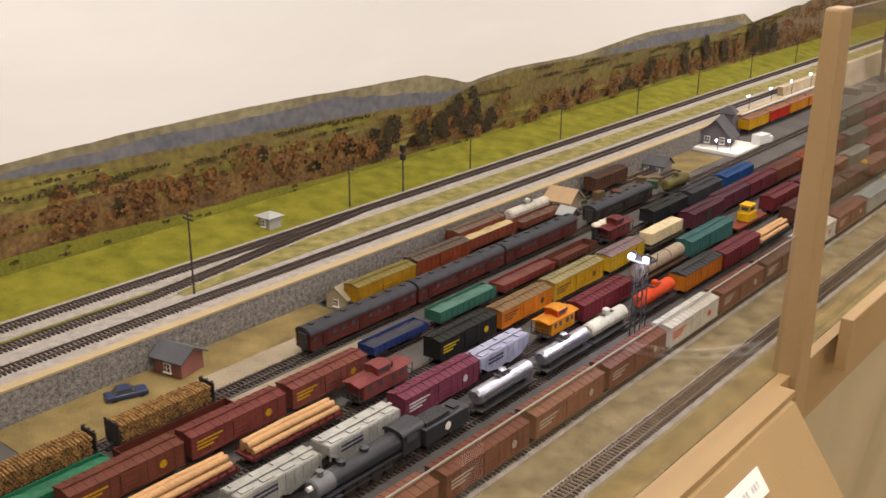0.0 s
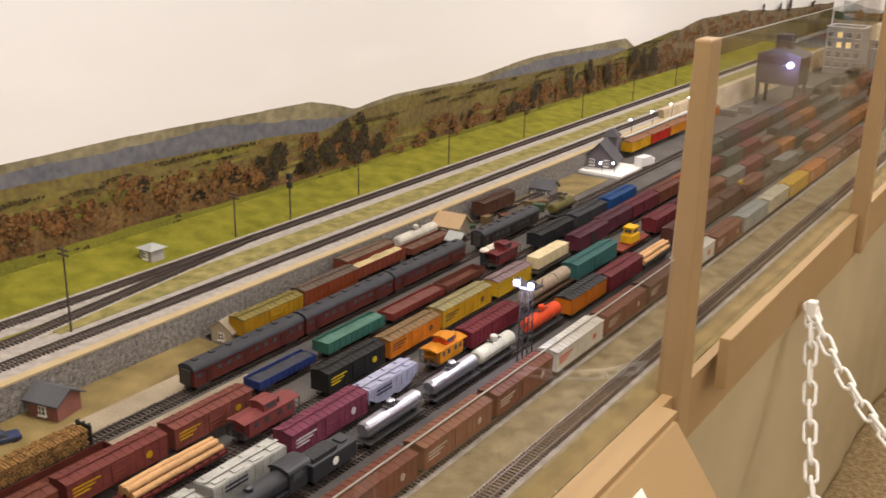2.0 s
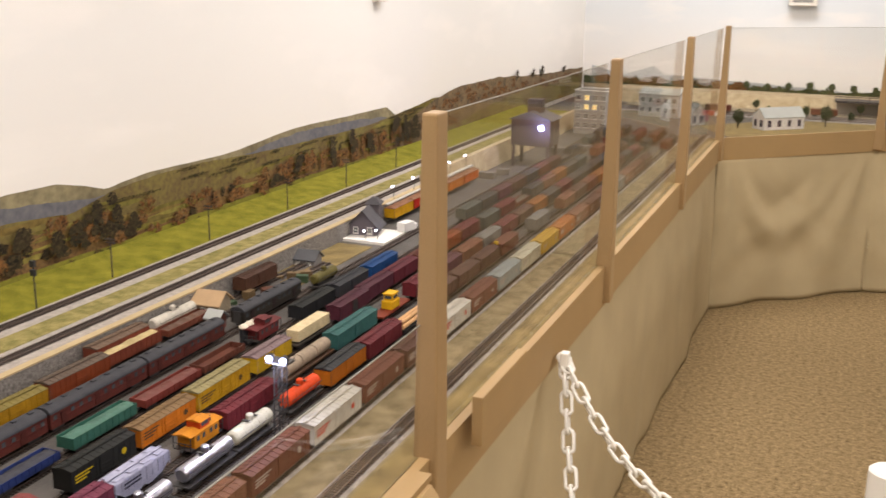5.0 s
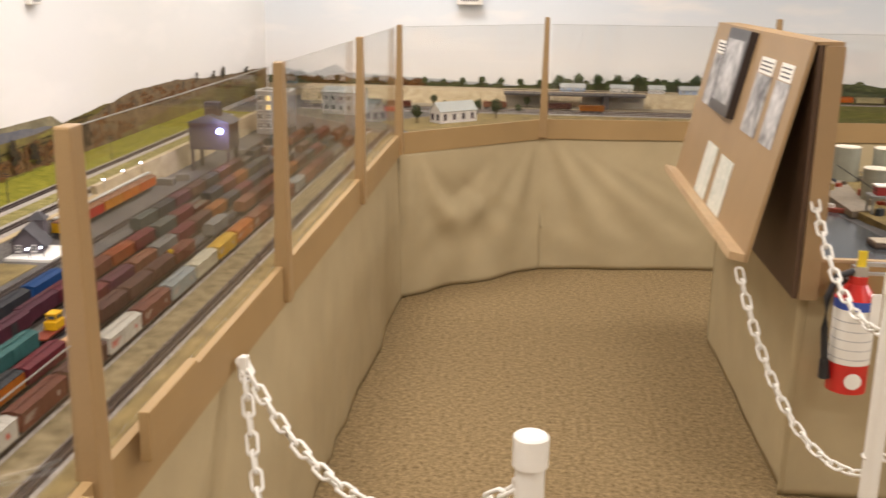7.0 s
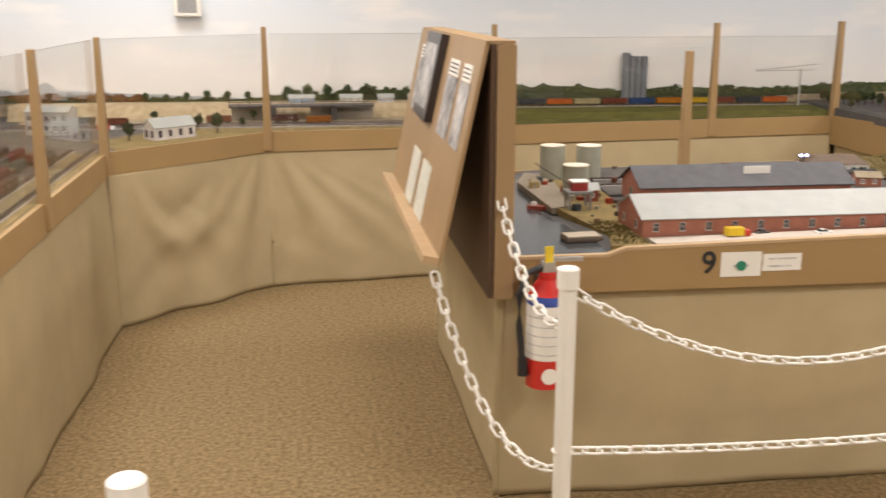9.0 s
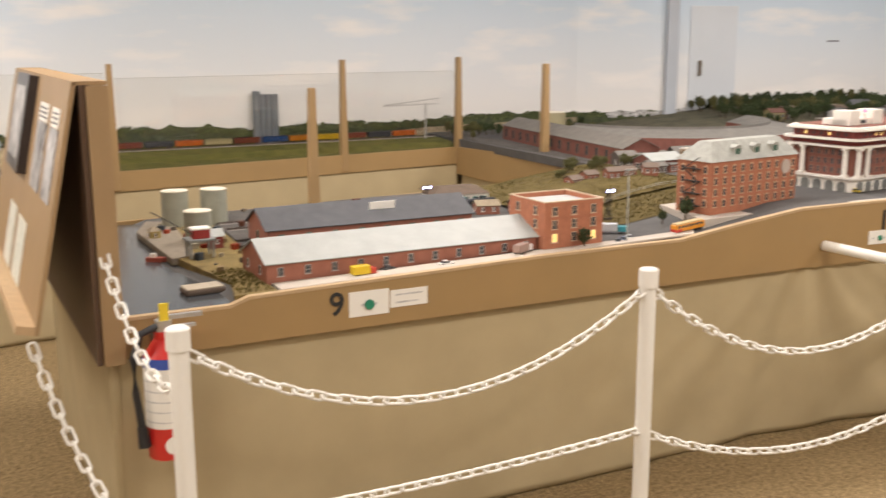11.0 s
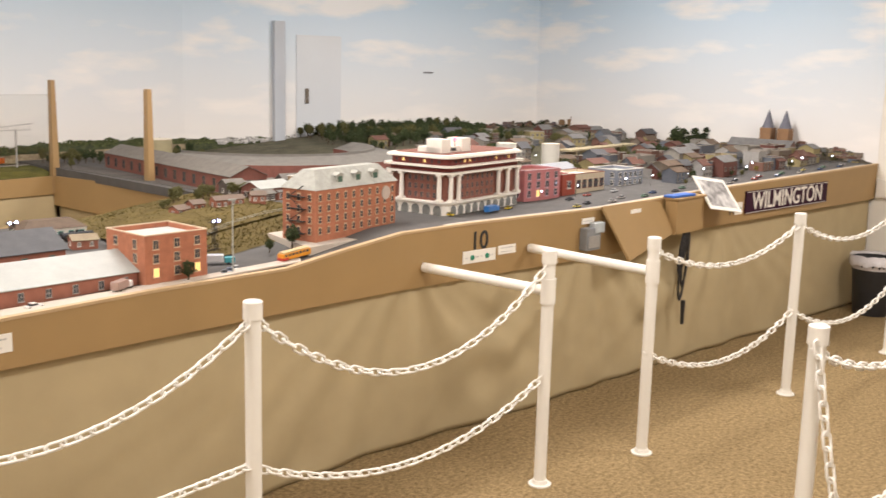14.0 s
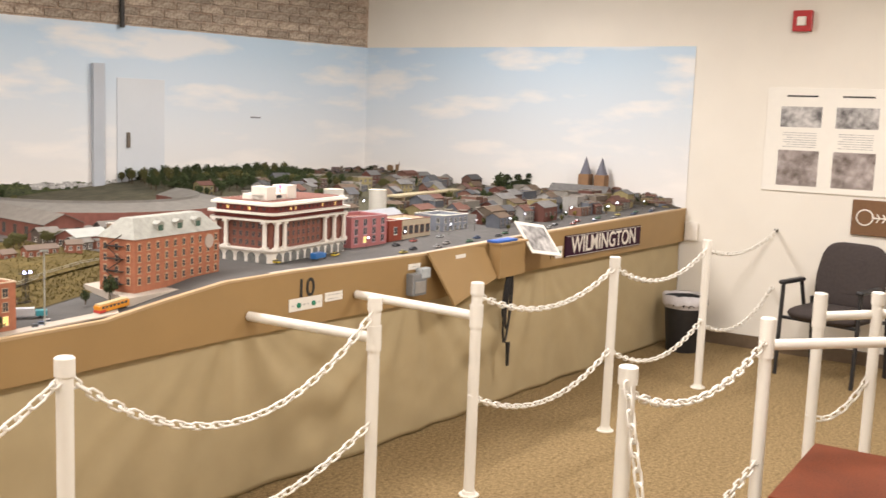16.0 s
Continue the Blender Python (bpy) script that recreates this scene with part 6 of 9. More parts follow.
def cushion(w, h, deep, power=4.5, n=44):
    """Upholstered pad with a rounded outline in x and z, domed over its depth in y."""
    bm = bmesh.new()
    rings = []
    for q, dy in ((0.55, -0.5), (0.86, -0.42), (0.97, -0.22), (1.0, 0.0), (0.97, 0.25), (0.86, 0.42)):
        ring = []
        for i in range(n):
            a = 2 * math.pi * i / n
            r = (abs(math.cos(a)) ** power + abs(math.sin(a)) ** power) ** (-1 / power)
            ring.append(bm.verts.new((w * q * r * math.cos(a), deep * dy, h * q * r * math.sin(a))))
        rings.append(ring)
    for a, b in zip(rings, rings[1:]):
        for i in range(n):
            bm.faces.new((a[i], a[(i + 1) % n], b[(i + 1) % n], b[i])).smooth = True
    bm.faces.new(rings[0][::-1])
    bm.faces.new(rings[-1])
    bmesh.ops.recalc_face_normals(bm, faces=bm.faces[:])
    return bm


def chair(x, y, yaw):
    t = thing("visitor_chair", "dark upholstered visitor chair with black frame and armrests", "chair", pose(x, y, 0, 0, 0, yaw))
    cloth = mat("chair_cloth", (0.045, 0.034, 0.031), 0.85, vary=0.2, scale=60, fine=700)
    # faces local -y
    bm = cushion(0.255, 0.245, 0.085)
    st = part("seat", bm, cloth, t)
    st.matrix_basis = pose(0, -0.02, 0.435, -90)
    bm = cushion(0.25, 0.235, 0.07)
    for v in bm.verts:
        v.co.x *= 1 - 0.1 * max(0, v.co.z) / 0.22
        v.co.y += 0.05 * (v.co.x / 0.24) ** 2 * -0.5
    bk2 = part("backrest", bm, cloth, t)
    bk2.matrix_basis = pose(0, 0.25, 0.675, -10)
    for s in (-1, 1):
        for yy, lean in ((-0.22, 0.03), (0.22, 0.06)):
            bm = bmesh.new()
            tube(bm, (s * 0.27, yy, 0.63 if yy < 0 else 0.50), (s * 0.27, yy + (lean if yy > 0 else -lean), 0), 0.014, 12)
            part("leg", bm, M_BLACK, t)
        bm = rbox(s * 0.27 - 0.025, s * 0.27 + 0.025, -0.25, 0.06, 0.625, 0.655, 0.012)
        part("armrest", bm, M_BLACK, t)
        bm = bmesh.new()
        tube(bm, (s * 0.27, 0.04, 0.63), (s * 0.27, 0.12, 0.40), 0.014, 10)
        part("arm_strut", bm, M_BLACK, t)
    bm = bmesh.new()
    for yy in (-0.2, 0.2):
        tube(bm, (-0.27, yy, 0.395), (0.27, yy, 0.395), 0.012, 10)
    part("seat_rail", bm, M_BLACK, t)


chair(8.0, 1.60, -104)

stool = thing("low_bench", "low reddish-brown wooden bench", "bench", pose(4.45, 0.78, 0))
M_REDW = mat("bench_wood", (0.14, 0.034, 0.012), 0.6, vary=0.25, scale=6, fine=120, spec=0.12)
part("top", rbox(-0.32, 0.40, -0.32, 0.27, 0.41, 0.45, 0.006), M_REDW, stool)
for sx in (-0.29, 0.36):
    for sy in (-0.29, 0.23):
        bm = bmesh.new()
        box(bm, sx - 0.025, sx + 0.025, sy - 0.025, sy + 0.025, 0, 0.41)
        part("leg", bm, M_REDW, stool)
bm = bmesh.new()
box(bm, -0.29, 0.36, -0.30, -0.28, 0.3, 0.41)
box(bm, -0.31, -0.29, -0.29, 0.23, 0.3, 0.41)
part("apron", bm, M_REDW, stool)

al = thing("fire_alarm", "red fire alarm strobe on the wall", "fire alarm", pose(EX, 2.08, 2.465))
part("housing", rbox(-0.05, 0, -0.068, 0.068, -0.075, 0.075, 0.006), mat("alarm_red", (0.45, 0.02, 0.02), 0.35), al)
part("strobe", rbox(-0.065, -0.05, -0.03, 0.035, -0.035, 0.03, 0.006), M_WHITE, al)

pos = thing("wall_poster", "white display board with printed text and photographs", "poster", pose(EX, 1.80, 1.61))
part("sheet", rbox(-0.012, 0, -0.50, 0.49, -0.385, 0.375, 0.002), M_PAPER, pos)
for u in (0.24, -0.15):
    for z0, z1, mm in ((0.09, 0.24, M_SEPIA), (-0.34, -0.08, mat("print_town", (0.10, 0.075, 0.06), 0.5, scale=6, fine=17, bump=0, color2=(0.50, 0.44, 0.42)))):
        bm = bmesh.new()
        box(bm, -0.0135, -0.012, u - 0.145, u + 0.145, z0, z1)
        part("photograph", bm, mm, pos, "printed photograph")
    for k in range(7):
        bm = bmesh.new()
        box(bm, -0.0130, -0.012, u - 0.12, u + 0.12 - 0.03 * (k % 3 == 2), 0.045 - 0.017 * k, 0.051 - 0.017 * k)
        part("text_bar", bm, M_PRINT, pos)
    bm = bmesh.new()
    box(bm, -0.0130, -0.012, u - 0.11, u + 0.11, 0.31, 0.322)
    part("text_bar", bm, M_INK, pos)
pq = thing("key_plaque", "brown wooden plaque with a white key outline", "plaque", pose(EX, 1.42, 1.075))
part("board", rbox(-0.02, 0, -0.22, 0.21, -0.13, 0.125, 0.004), mat("plaque_wood", (0.17, 0.085, 0.035), 0.5), pq)
bm = bmesh.new()
for i in range(20):
    a, b = 2 * math.pi * i / 20, 2 * math.pi * (i + 1) / 20
    tube(bm, (-0.022, 0.12 + 0.055 * math.cos(a), 0.055 * math.sin(a)), (-0.022, 0.12 + 0.055 * math.cos(b), 0.055 * math.sin(b)), 0.006, 6)
tube(bm, (-0.022, 0.065, 0), (-0.022, -0.16, 0), 0.006, 6)
for yy in (0.02, -0.02):
    tube(bm, (-0.022, yy, 0), (-0.022, yy + 0.02, 0.03), 0.005, 6)
    tube(bm, (-0.022, yy, 0), (-0.022, yy + 0.02, -0.03), 0.005, 6)
part("key_outline", bm, M_WHITE, pq)
hkw = tagged(part("wall_hook", rbox(-0.02, 0, -0.012, 0.012, -0.012, 0.012, 0.003), M_STEEL, None), "small metal hook in the wall", "hook")
hkw.location = (EX, 2.153, 0.925)
ou = tagged(part("wall_outlet", rbox(-0.03, 0, -0.05, 0.05, -0.07, 0.07, 0.004), M_WHITE, None), "white outlet box on the wall", "outlet")
ou.location = (EX, 2.80, 0.86)

# painted door and column of the backdrop
AD = (Vector((*ECORNER, 0)) - Vector((*NCORNER, 0))).normalized()
AYAW = math.degrees(math.atan2(AD.y, AD.x))


def on_angled(x, z):
    k = (x - NCORNER[0]) / AD.x
    p = Vector((*NCORNER, 0)) + AD * k
    return pose(p.x, p.y, z, 0, 0, AYAW)


# column is sky-painted; its blue-grey carries the shade of the box side
cd = tagged(part("wall_column", rbox(-0.045, 0.045, -0.06, -0.006, 1.0, 1.985, 0.003), mat("column_shade_grey", (0.47, 0.50, 0.54), 0.6, vary=0.05, scale=5), None), "sky-painted boxed pipe with its shade in the grey", "column", kind="structure")
cd.matrix_world = on_angled(6.035, 0)
dr = thing("door_1", "white sky-painted door in the backdrop with a pull handle", "door", on_angled(6.37, 0), kind="structure")
part("leaf", rbox(-0.19, 0.21, -0.014, -0.006, 1.0, 1.885, 0.003), mat("door_sky", (0.63, 0.66, 0.69), 0.55, vary=0.05, scale=2), dr)
part("pull_handle", rbox(-0.115, -0.085, -0.03, -0.014, 1.34, 1.46, 0.004), mat("handle_bronze", (0.16, 0.13, 0.10), 0.4), dr, "dark plate handle")
sil = tagged(part("painted_airplane", rbox(-0.05, 0.05, -0.008, -0.006, -0.006, 0.006, 0.002), mat("plane_grey", (0.2, 0.2, 0.22)), None), "tiny grey airplane painted on the sky", "painting", kind="structure")
sil.matrix_world = on_angled(7.38, 1.61)


def wall_box(m, label, k=1.0):
    t = thing("emergency_light", label, "wall fixture", m)
    part("housing", rbox(-0.085 * k, 0.085 * k, -0.06 * k, 0, -0.06 * k, 0.065 * k, 0.008 * k), M_WHITE, t)
    part("lens", rbox(-0.06 * k, 0.06 * k, -0.064 * k, -0.06 * k, -0.035 * k, 0.05 * k, 0.002 * k), mat("lens_grey", (0.30, 0.30, 0.29), 0.3), t)


wall_box(pose(-0.205, NY - 0.03, 1.59), "white boxed fixture mounted on the backdrop")
wall_box(pose(WX + 0.004, 3.70, 1.595, 0, 0, 90), "white boxed fixture mounted on the backdrop", 0.45)

# ---- model buildings ----
def windows_on(parent, face, w, h, cols, rows, z0, z1, size, frame_mat, pane, offset=0.0, lit=(), sill=True, hood=False):
    """Rows of framed windows on one face of a building: face gives the pose of its lower left corner."""
    k = 0
    for r in range(rows):
        for c in range(cols):
            u = w * (c + 0.5) / cols
            v = z0 + (z1 - z0) * ((r + 0.5) / rows)
            bm = bmesh.new()
            box(bm, u - size[0] / 2 - 0.0016, u + size[0] / 2 + 0.0016, -0.0022, 0.001, v - size[1] / 2 - 0.0016, v + size[1] / 2 + 0.0016)
            if sill:
                box(bm, u - size[0] / 2 - 0.003, u + size[0] / 2 + 0.003, -0.004, 0.001, v - size[1] / 2 - 0.0035, v - size[1] / 2 - 0.0016)
            if hood:
                prism(bm, [(u + size[0] * 0.62 * math.cos(a * math.pi / 6), v + size[1] / 2 + size[0] * 0.42 * math.sin(a * math.pi / 6)) for a in range(7)], "y", -0.0035, 0.001)
            else:
                box(bm, u - 0.0006, u + 0.0006, -0.0032, -0.002, v - size[1] / 2, v + size[1] / 2)
            wn = part("window", bm, frame_mat, parent)
            wn.matrix_basis = face
            bm = bmesh.new()
            box(bm, u - size[0] / 2, u + size[0] / 2, -0.0027, -0.0020, v - size[1] / 2, v - 0.0006)
            box(bm, u - size[0] / 2, u + size[0] / 2, -0.0027, -0.0020, v + 0.0006, v + size[1] / 2)
            part("pane", bm, M_PANEY if k in lit else pane, wn)
            k += 1


def building(name, x, y, z, w, d, h, yaw, wall, roof, label, style="flat", cols=4, rows=2, side=2, rise=0.04, win=(0.012, 0.018), frame_mat=None, lit=(), along="x", eave=0.006, category="model building", base=0.02, hood=False):
    """A model building; its front lower left corner stands at x, y and its front faces local -y."""
    t = thing(name, label, category, pose(x, y, z, 0, 0, yaw), "model buildings")
    fm = frame_mat or M_WHITE
    bm = bmesh.new()
    if style == "flat":
        box(bm, 0, w, 0, d, -base, h - 0.02)
        for a in ((0, w, 0, 0.005), (0, w, d - 0.005, d), (0, 0.005, 0.005, d - 0.005), (w - 0.005, w, 0.005, d - 0.005)):
            box(bm, *a, h - 0.02, h)
    else:
        box(bm, 0, w, 0, d, -base, h)
    if style == "gable":
        if along == "x":
            prism(bm, [(0, h), (d, h), (d / 2, h + rise)], "x", 0.0, w)
        else:
            prism(bm, [(0, h), (w, h), (w / 2, h + rise)], "y", 0.0, d)
    part("wall", bm, wall, t)
    bm = bmesh.new()
    th = 0.003
    if style == "gable":
        if along == "x":
            k = rise / (d / 2)
            for s in (0, 1):
                o = -eave if s == 0 else d + eave
                prism(bm, [(o, h - k * eave), (d / 2, h + rise), (d / 2, h + rise + th), (o, h - k * eave + th)], "x", -eave, w + eave)
        else:
            k = rise / (w / 2)
            for s in (0, 1):
                o = -eave if s == 0 else w + eave
                prism(bm, [(o, h - k * eave), (w / 2, h + rise), (w / 2, h + rise + th), (o, h - k * eave + th)], "y", -eave, d + eave)
    elif style == "hip":
        q = min(w, d) * 0.32
        lo = [bm.verts.new(p) for p in ((-eave, -eave, h), (w + eave, -eave, h), (w + eave, d + eave, h), (-eave, d + eave, h))]
        hi = [bm.verts.new(p) for p in ((q, q, h + rise), (w - q, q, h + rise), (w - q, d - q, h + rise), (q, d - q, h + rise))]
        for i in range(4):
            bm.faces.new((lo[i], lo[(i + 1) % 4], hi[(i + 1) % 4], hi[i]))
        bm.faces.new(hi)
        bm.faces.new(lo[::-1])
    else:
        box(bm, 0.005, w - 0.005, 0.005, d - 0.005, h - 0.02, h - 0.016)
    part("roof", bm, roof, t)
    if style == "flat":
        bm = bmesh.new()
        for a in ((-0.002, w + 0.002, -0.002, 0.004), (-0.002, w + 0.002, d - 0.004, d + 0.002), (-0.002, 0.004, 0.004, d - 0.004), (w - 0.004, w + 0.002, 0.004, d - 0.004)):
            box(bm, *a, h, h + 0.004)
        part("parapet", bm, fm, t)
    windows_on(t, pose(0, 0, 0), w, h, cols, rows, h * 0.1, h * 0.95, win, fm, M_PANE, lit=lit, hood=hood)
    if side:
        windows_on(t, pose(0, d, 0, 0, 0, -90), d, h, side, rows, h * 0.1, h * 0.95, win, fm, M_PANE, hood=hood)
    return t


def tank(x, y, z, r, h, material, label, rim=True):
    t = thing("storage_tank", label, "model tank", pose(x, y, z), "model tanks")
    bm = bmesh.new()
    tube(bm, (0, 0, 0), (0, 0, h), r, 32)
    part("shell", bm, material, t)
    bm = bmesh.new()
    tube(bm, (0, 0, h), (0, 0, h + 0.003), r + 0.001, 32)
    tube(bm, (0, 0, h + 0.003), (0, 0, h + 0.007), r, 32, 0.005)
    part("roof", bm, mat("tank_roof", (0.66, 0.60, 0.48), 0.7, vary=0.1, scale=30), t)
    for k in (0.33, 0.66):
        bm = bmesh.new()
        tube(bm, (0, 0, h * k), (0, 0, h * k + 0.0015), r + 0.0007, 32, caps=False)
        part("seam_band", bm, material, t)
    return t


def tree(x, y, z, h, material=M_LEAF, label="small model tree with clumped green foliage", seed=0):
    t = thing("model_tree", label, "model tree", pose(x, y, z), "model trees")
    rn = random.Random(seed)
    bm = bmesh.new()
    tube(bm, (0, 0, 0), (0, 0, h * 0.6), h * 0.045, 8, h * 0.02)
    for k in range(5):
        a = rn.uniform(0, 6.28)
        tube(bm, (0, 0, h * (0.25 + 0.08 * k)), (math.cos(a) * h * 0.25, math.sin(a) * h * 0.25, h * (0.45 + 0.09 * k)), h * 0.018, 5, h * 0.006)
    part("trunk", bm, M_BARK, t)
    bm = bmesh.new()
    for k in range(260):
        while True:
            p = Vector((rn.uniform(-1, 1), rn.uniform(-1, 1), rn.uniform(-1, 1)))
            if p.length < 1:
                break
        p = Vector((p.x * 0.36, p.y * 0.36, p.z * 0.40)) * (0.75 + 0.4 * noise.noise((p.x * 3 + seed, p.y * 3, p.z * 3))) * h + Vector((0, 0, h * 0.6))
        s = h * rn.uniform(0.03, 0.07)
        q = Euler((rn.uniform(0, 6), rn.uniform(0, 6), rn.uniform(0, 6))).to_matrix()
        vs = [bm.verts.new(p + q @ Vector(v) * s) for v in ((-1, -0.6, 0), (1, -0.6, 0.2), (0.2, 1, 0), (0, 0, 0.9))]
        for f in ((0, 1, 2), (0, 3, 1), (1, 3, 2), (2, 3, 0)):
            bm.faces.new([vs[i] for i in f])
    part("crown", bm, material, t)["kind"] = "stuff"
    return t


def vehicle(x, y, z, yaw, color, L=0.05, W=0.02, label="small model car", kind="car", roofc=None):
    t = thing("model_" + kind, label, "model " + kind, pose(x, y, z, 0, 0, yaw), "model road vehicles")
    m = mat("auto_%d_%d_%d" % tuple(int(c * 100) for c in color), color, 0.3, vary=0.05, scale=20, coat=0.3)
    if kind == "car":
        bm = rbox(-L / 2, L / 2, -W / 2, W / 2, 0.003, 0.0105, 0.002)
        part("body", bm, m, t)
        bm = bmesh.new()
        prism(bm, [(-L * 0.3, 0.0105), (L * 0.22, 0.0105), (L * 0.1, 0.017), (-L * 0.2, 0.017)], "y", -W * 0.42, W * 0.42)
        part("cabin", bm, M_PANE, t)
        bm = bmesh.new()
        box(bm, -L * 0.2, L * 0.1, -W * 0.42, W * 0.42, 0.0168, 0.0178)
        part("roof", bm, m, t)
    else:
        hb = 0.036
        bm = rbox(-L / 2, L * 0.22, -W / 2, W / 2, 0.008, hb, 0.0015)
        part("cargo_box", bm, m, t)
        bm = rbox(L * 0.24, L / 2, -W * 0.46, W * 0.46, 0.005, hb * 0.75, 0.003)
        part("cab", bm, mat("cab_%s" % str(roofc), roofc or color, 0.35), t)
        bm = bmesh.new()
        box(bm, L * 0.5 - 0.001, L * 0.5 + 0.0006, -W * 0.38, W * 0.38, hb * 0.45, hb * 0.68)
        part("windscreen", bm, M_PANE, t)
    for sx in (-0.32, 0.34):
        for s in (-1, 1):
            bm = bmesh.new()
            tube(bm, (L * sx, s * W * 0.36, 0.0042), (L * sx, s * W * 0.52, 0.0042), 0.0042, 12)
            part("wheel", bm, M_BLACK, t)
    return t


def lamp_mast(x, y, z, h, heads=2, label="tall model floodlight mast with bright white lamps", watts=0.0):
    t = thing("floodlight_mast", label, "model mast", pose(x, y, z), "model yard lights")
    bm = bmesh.new()
    for sx in (-1, 1):
        for sy in (-1, 1):
            tube(bm, (sx * 0.009, sy * 0.009, 0), (sx * 0.007, sy * 0.007, h), 0.0012, 6)
    n = int(h / 0.018)
    for i in range(n):
        a, b = h * i / n, h * (i + 1) / n
        for s in (-1, 1):
            tube(bm, (-0.0085, s * 0.0085, a), (0.008, s * 0.008, b), 0.0007, 4)
            tube(bm, (s * 0.0085, -0.0085, a), (s * 0.008, 0.008, b), 0.0007, 4)
    part("lattice", bm, M_STEEL, t)
    bm = bmesh.new()
    box(bm, -0.02, 0.02, -0.014, 0.014, h, h + 0.003)
    for s in (-1, 1):
        tube(bm, (-0.019, s * 0.013, h), (-0.019, s * 0.013, h + 0.014), 0.0006, 5)
        tube(bm, (0.019, s * 0.013, h), (0.019, s * 0.013, h + 0.014), 0.0006, 5)
    part("platform", bm, M_STEEL, t)
    for i in range(heads):
        u = (i - (heads - 1) / 2) * 0.026
        bm = bmesh.new()
        tube(bm, (u, -0.012, h + 0.008), (u, -0.004, h + 0.010), 0.006, 14)
        part("lamp_housing", bm, M_STEEL, t)
        bm = bmesh.new()
        tube(bm, (u, -0.0145, h + 0.0075), (u, -0.012, h + 0.008), 0.0055, 14)
        part("lamp_lens", bm, M_LEDB, t, "glowing blue-white lamp")
    if watts:
        data = bpy.data.lights.new("mast_lamp", "POINT")
        data.energy, data.color, data.shadow_soft_size = watts, (0.62, 0.66, 1.0), 0.008
        lo = new("mast_lamp", data)
        lo.location = (x, y - 0.03, z + h + 0.006)
    return t


def street_light(x, y, z, h=0.07, label="thin model street lamp with a bright white head"):
    t = thing("street_lamp", label, "model lamp", pose(x, y, z), "model street lamps")
    bm = bmesh.new()
    tube(bm, (0, 0, 0), (0, 0, h), 0.001, 6)
    tube(bm, (0, 0, h), (0, -0.012, h + 0.003), 0.0008, 6)
    part("pole", bm, M_STEEL, t)
    bm = bmesh.new()
    bmesh.ops.create_icosphere(bm, subdivisions=2, radius=0.0034)
    bmesh.ops.translate(bm, verts=bm.verts[:], vec=(0, -0.013, h + 0.001))
    part("lamp_head", bm, M_LED, t)
    return t


def telegraph_pole(x, y, z, h=0.125, arms=2):
    t = thing("telegraph_pole", "thin dark wooden telegraph pole with crossarms", "model pole", pose(x, y, z), "telegraph poles by the main line")
    bm = bmesh.new()
    tube(bm, (0, 0, 0), (0, 0, h), 0.0019, 8, 0.0014)
    part("pole", bm, M_TIE, t)
    for i in range(arms):
        bm = bmesh.new()
        zz = h - 0.006 - 0.008 * i
        box(bm, -0.014, 0.014, -0.001, 0.001, zz, zz + 0.002)
        for u in (-0.012, -0.007, 0.007, 0.012):
            tube(bm, (u, 0, zz + 0.002), (u, 0, zz + 0.0045), 0.0009, 6)
        part("crossarm", bm, M_TIE, t)
    return t


# long layout, along the main line
for px, y, h in ((-1.318, 0.968, 0.148), (-1.462, 1.49, 0.10), (-1.462, 1.91, 0.10), (-1.462, 2.31, 0.10), (-1.462, 2.73, 0.10), (-1.462, 3.13, 0.10), (-1.462, 3.55, 0.10), (-1.462, 3.97, 0.10)):
    telegraph_pole(px, y, MAINZ, h)
sg = thing("signal_mast", "dark model railway signal mast", "model signal", pose(-1.455, 1.655, MAINZ))
bm = bmesh.new()
tube(bm, (0, 0, 0), (0, 0, 0.10), 0.0018, 8)
part("pole", bm, M_STEEL, sg)
for zz in (0.075, 0.095):
    bm = bmesh.new()
    box(bm, -0.006, 0.006, -0.004, 0.003, zz, zz + 0.014)
    part("signal_head", bm, M_BLACK, sg)
bx = building("relay_hut", -1.505, 1.27, MAINZ + 0.002, 0.034, 0.032, 0.026, 0, mat("hut_grey", (0.33, 0.31, 0.28), 0.8), M_GREYROOF, "pale grey lineside relay hut", "hip", rise=0.006, cols=1, rows=1, side=0, win=(0.008, 0.012), base=0.0)
# under the retaining wall
building("brick_shed", -1.215, 0.81, ADECK, 0.055, 0.05, 0.03, 12, M_BRICKD, M_DARKROOF, "small red brick shed with a dark gable roof", "gable", 1, 1, 1, 0.014, (0.01, 0.012), base=0.0)
vehicle(-1.18, 0.735, ADECK, 70, (0.02, 0.03, 0.08), 0.062, 0.024, "dark blue old model sedan")
building("small_shed", -1.20, 1.165, ADECK, 0.045, 0.04, 0.026, 8, mat("shed_cream", (0.48, 0.42, 0.30), 0.8), M_DIRT, "cream lineside shed with a gable roof", "gable", 1, 1, 1, 0.016, (0.008, 0.01), along="y", base=0.0)
bm = bmesh.new()
box(bm, -1.229, -1.10, 0.55, 1.16, ADECK, ADECK + 0.0015)
solid("dirt_patch", bm, M_STRAW, "dry grass and dirt beside the retaining wall", "ground", "stuff")
bm = bmesh.new()
box(bm, -1.14, -1.03, 0.80, 1.1, ADECK + 0.001, ADECK + 0.0035)
solid("pavement", bm, M_DIRT, "pale loading lot by the tracks", "pavement")
building("loading_hut", -1.235, 1.89, ADECK, 0.075, 0.06, 0.032, 6, M_DIRT, mat("tan_roof", (0.42, 0.28, 0.15), 0.8, vary=0.1), "tan roofed loading hut by the wall", "gable", 1, 1, 1, 0.022, (0.01, 0.01), base=0.0)
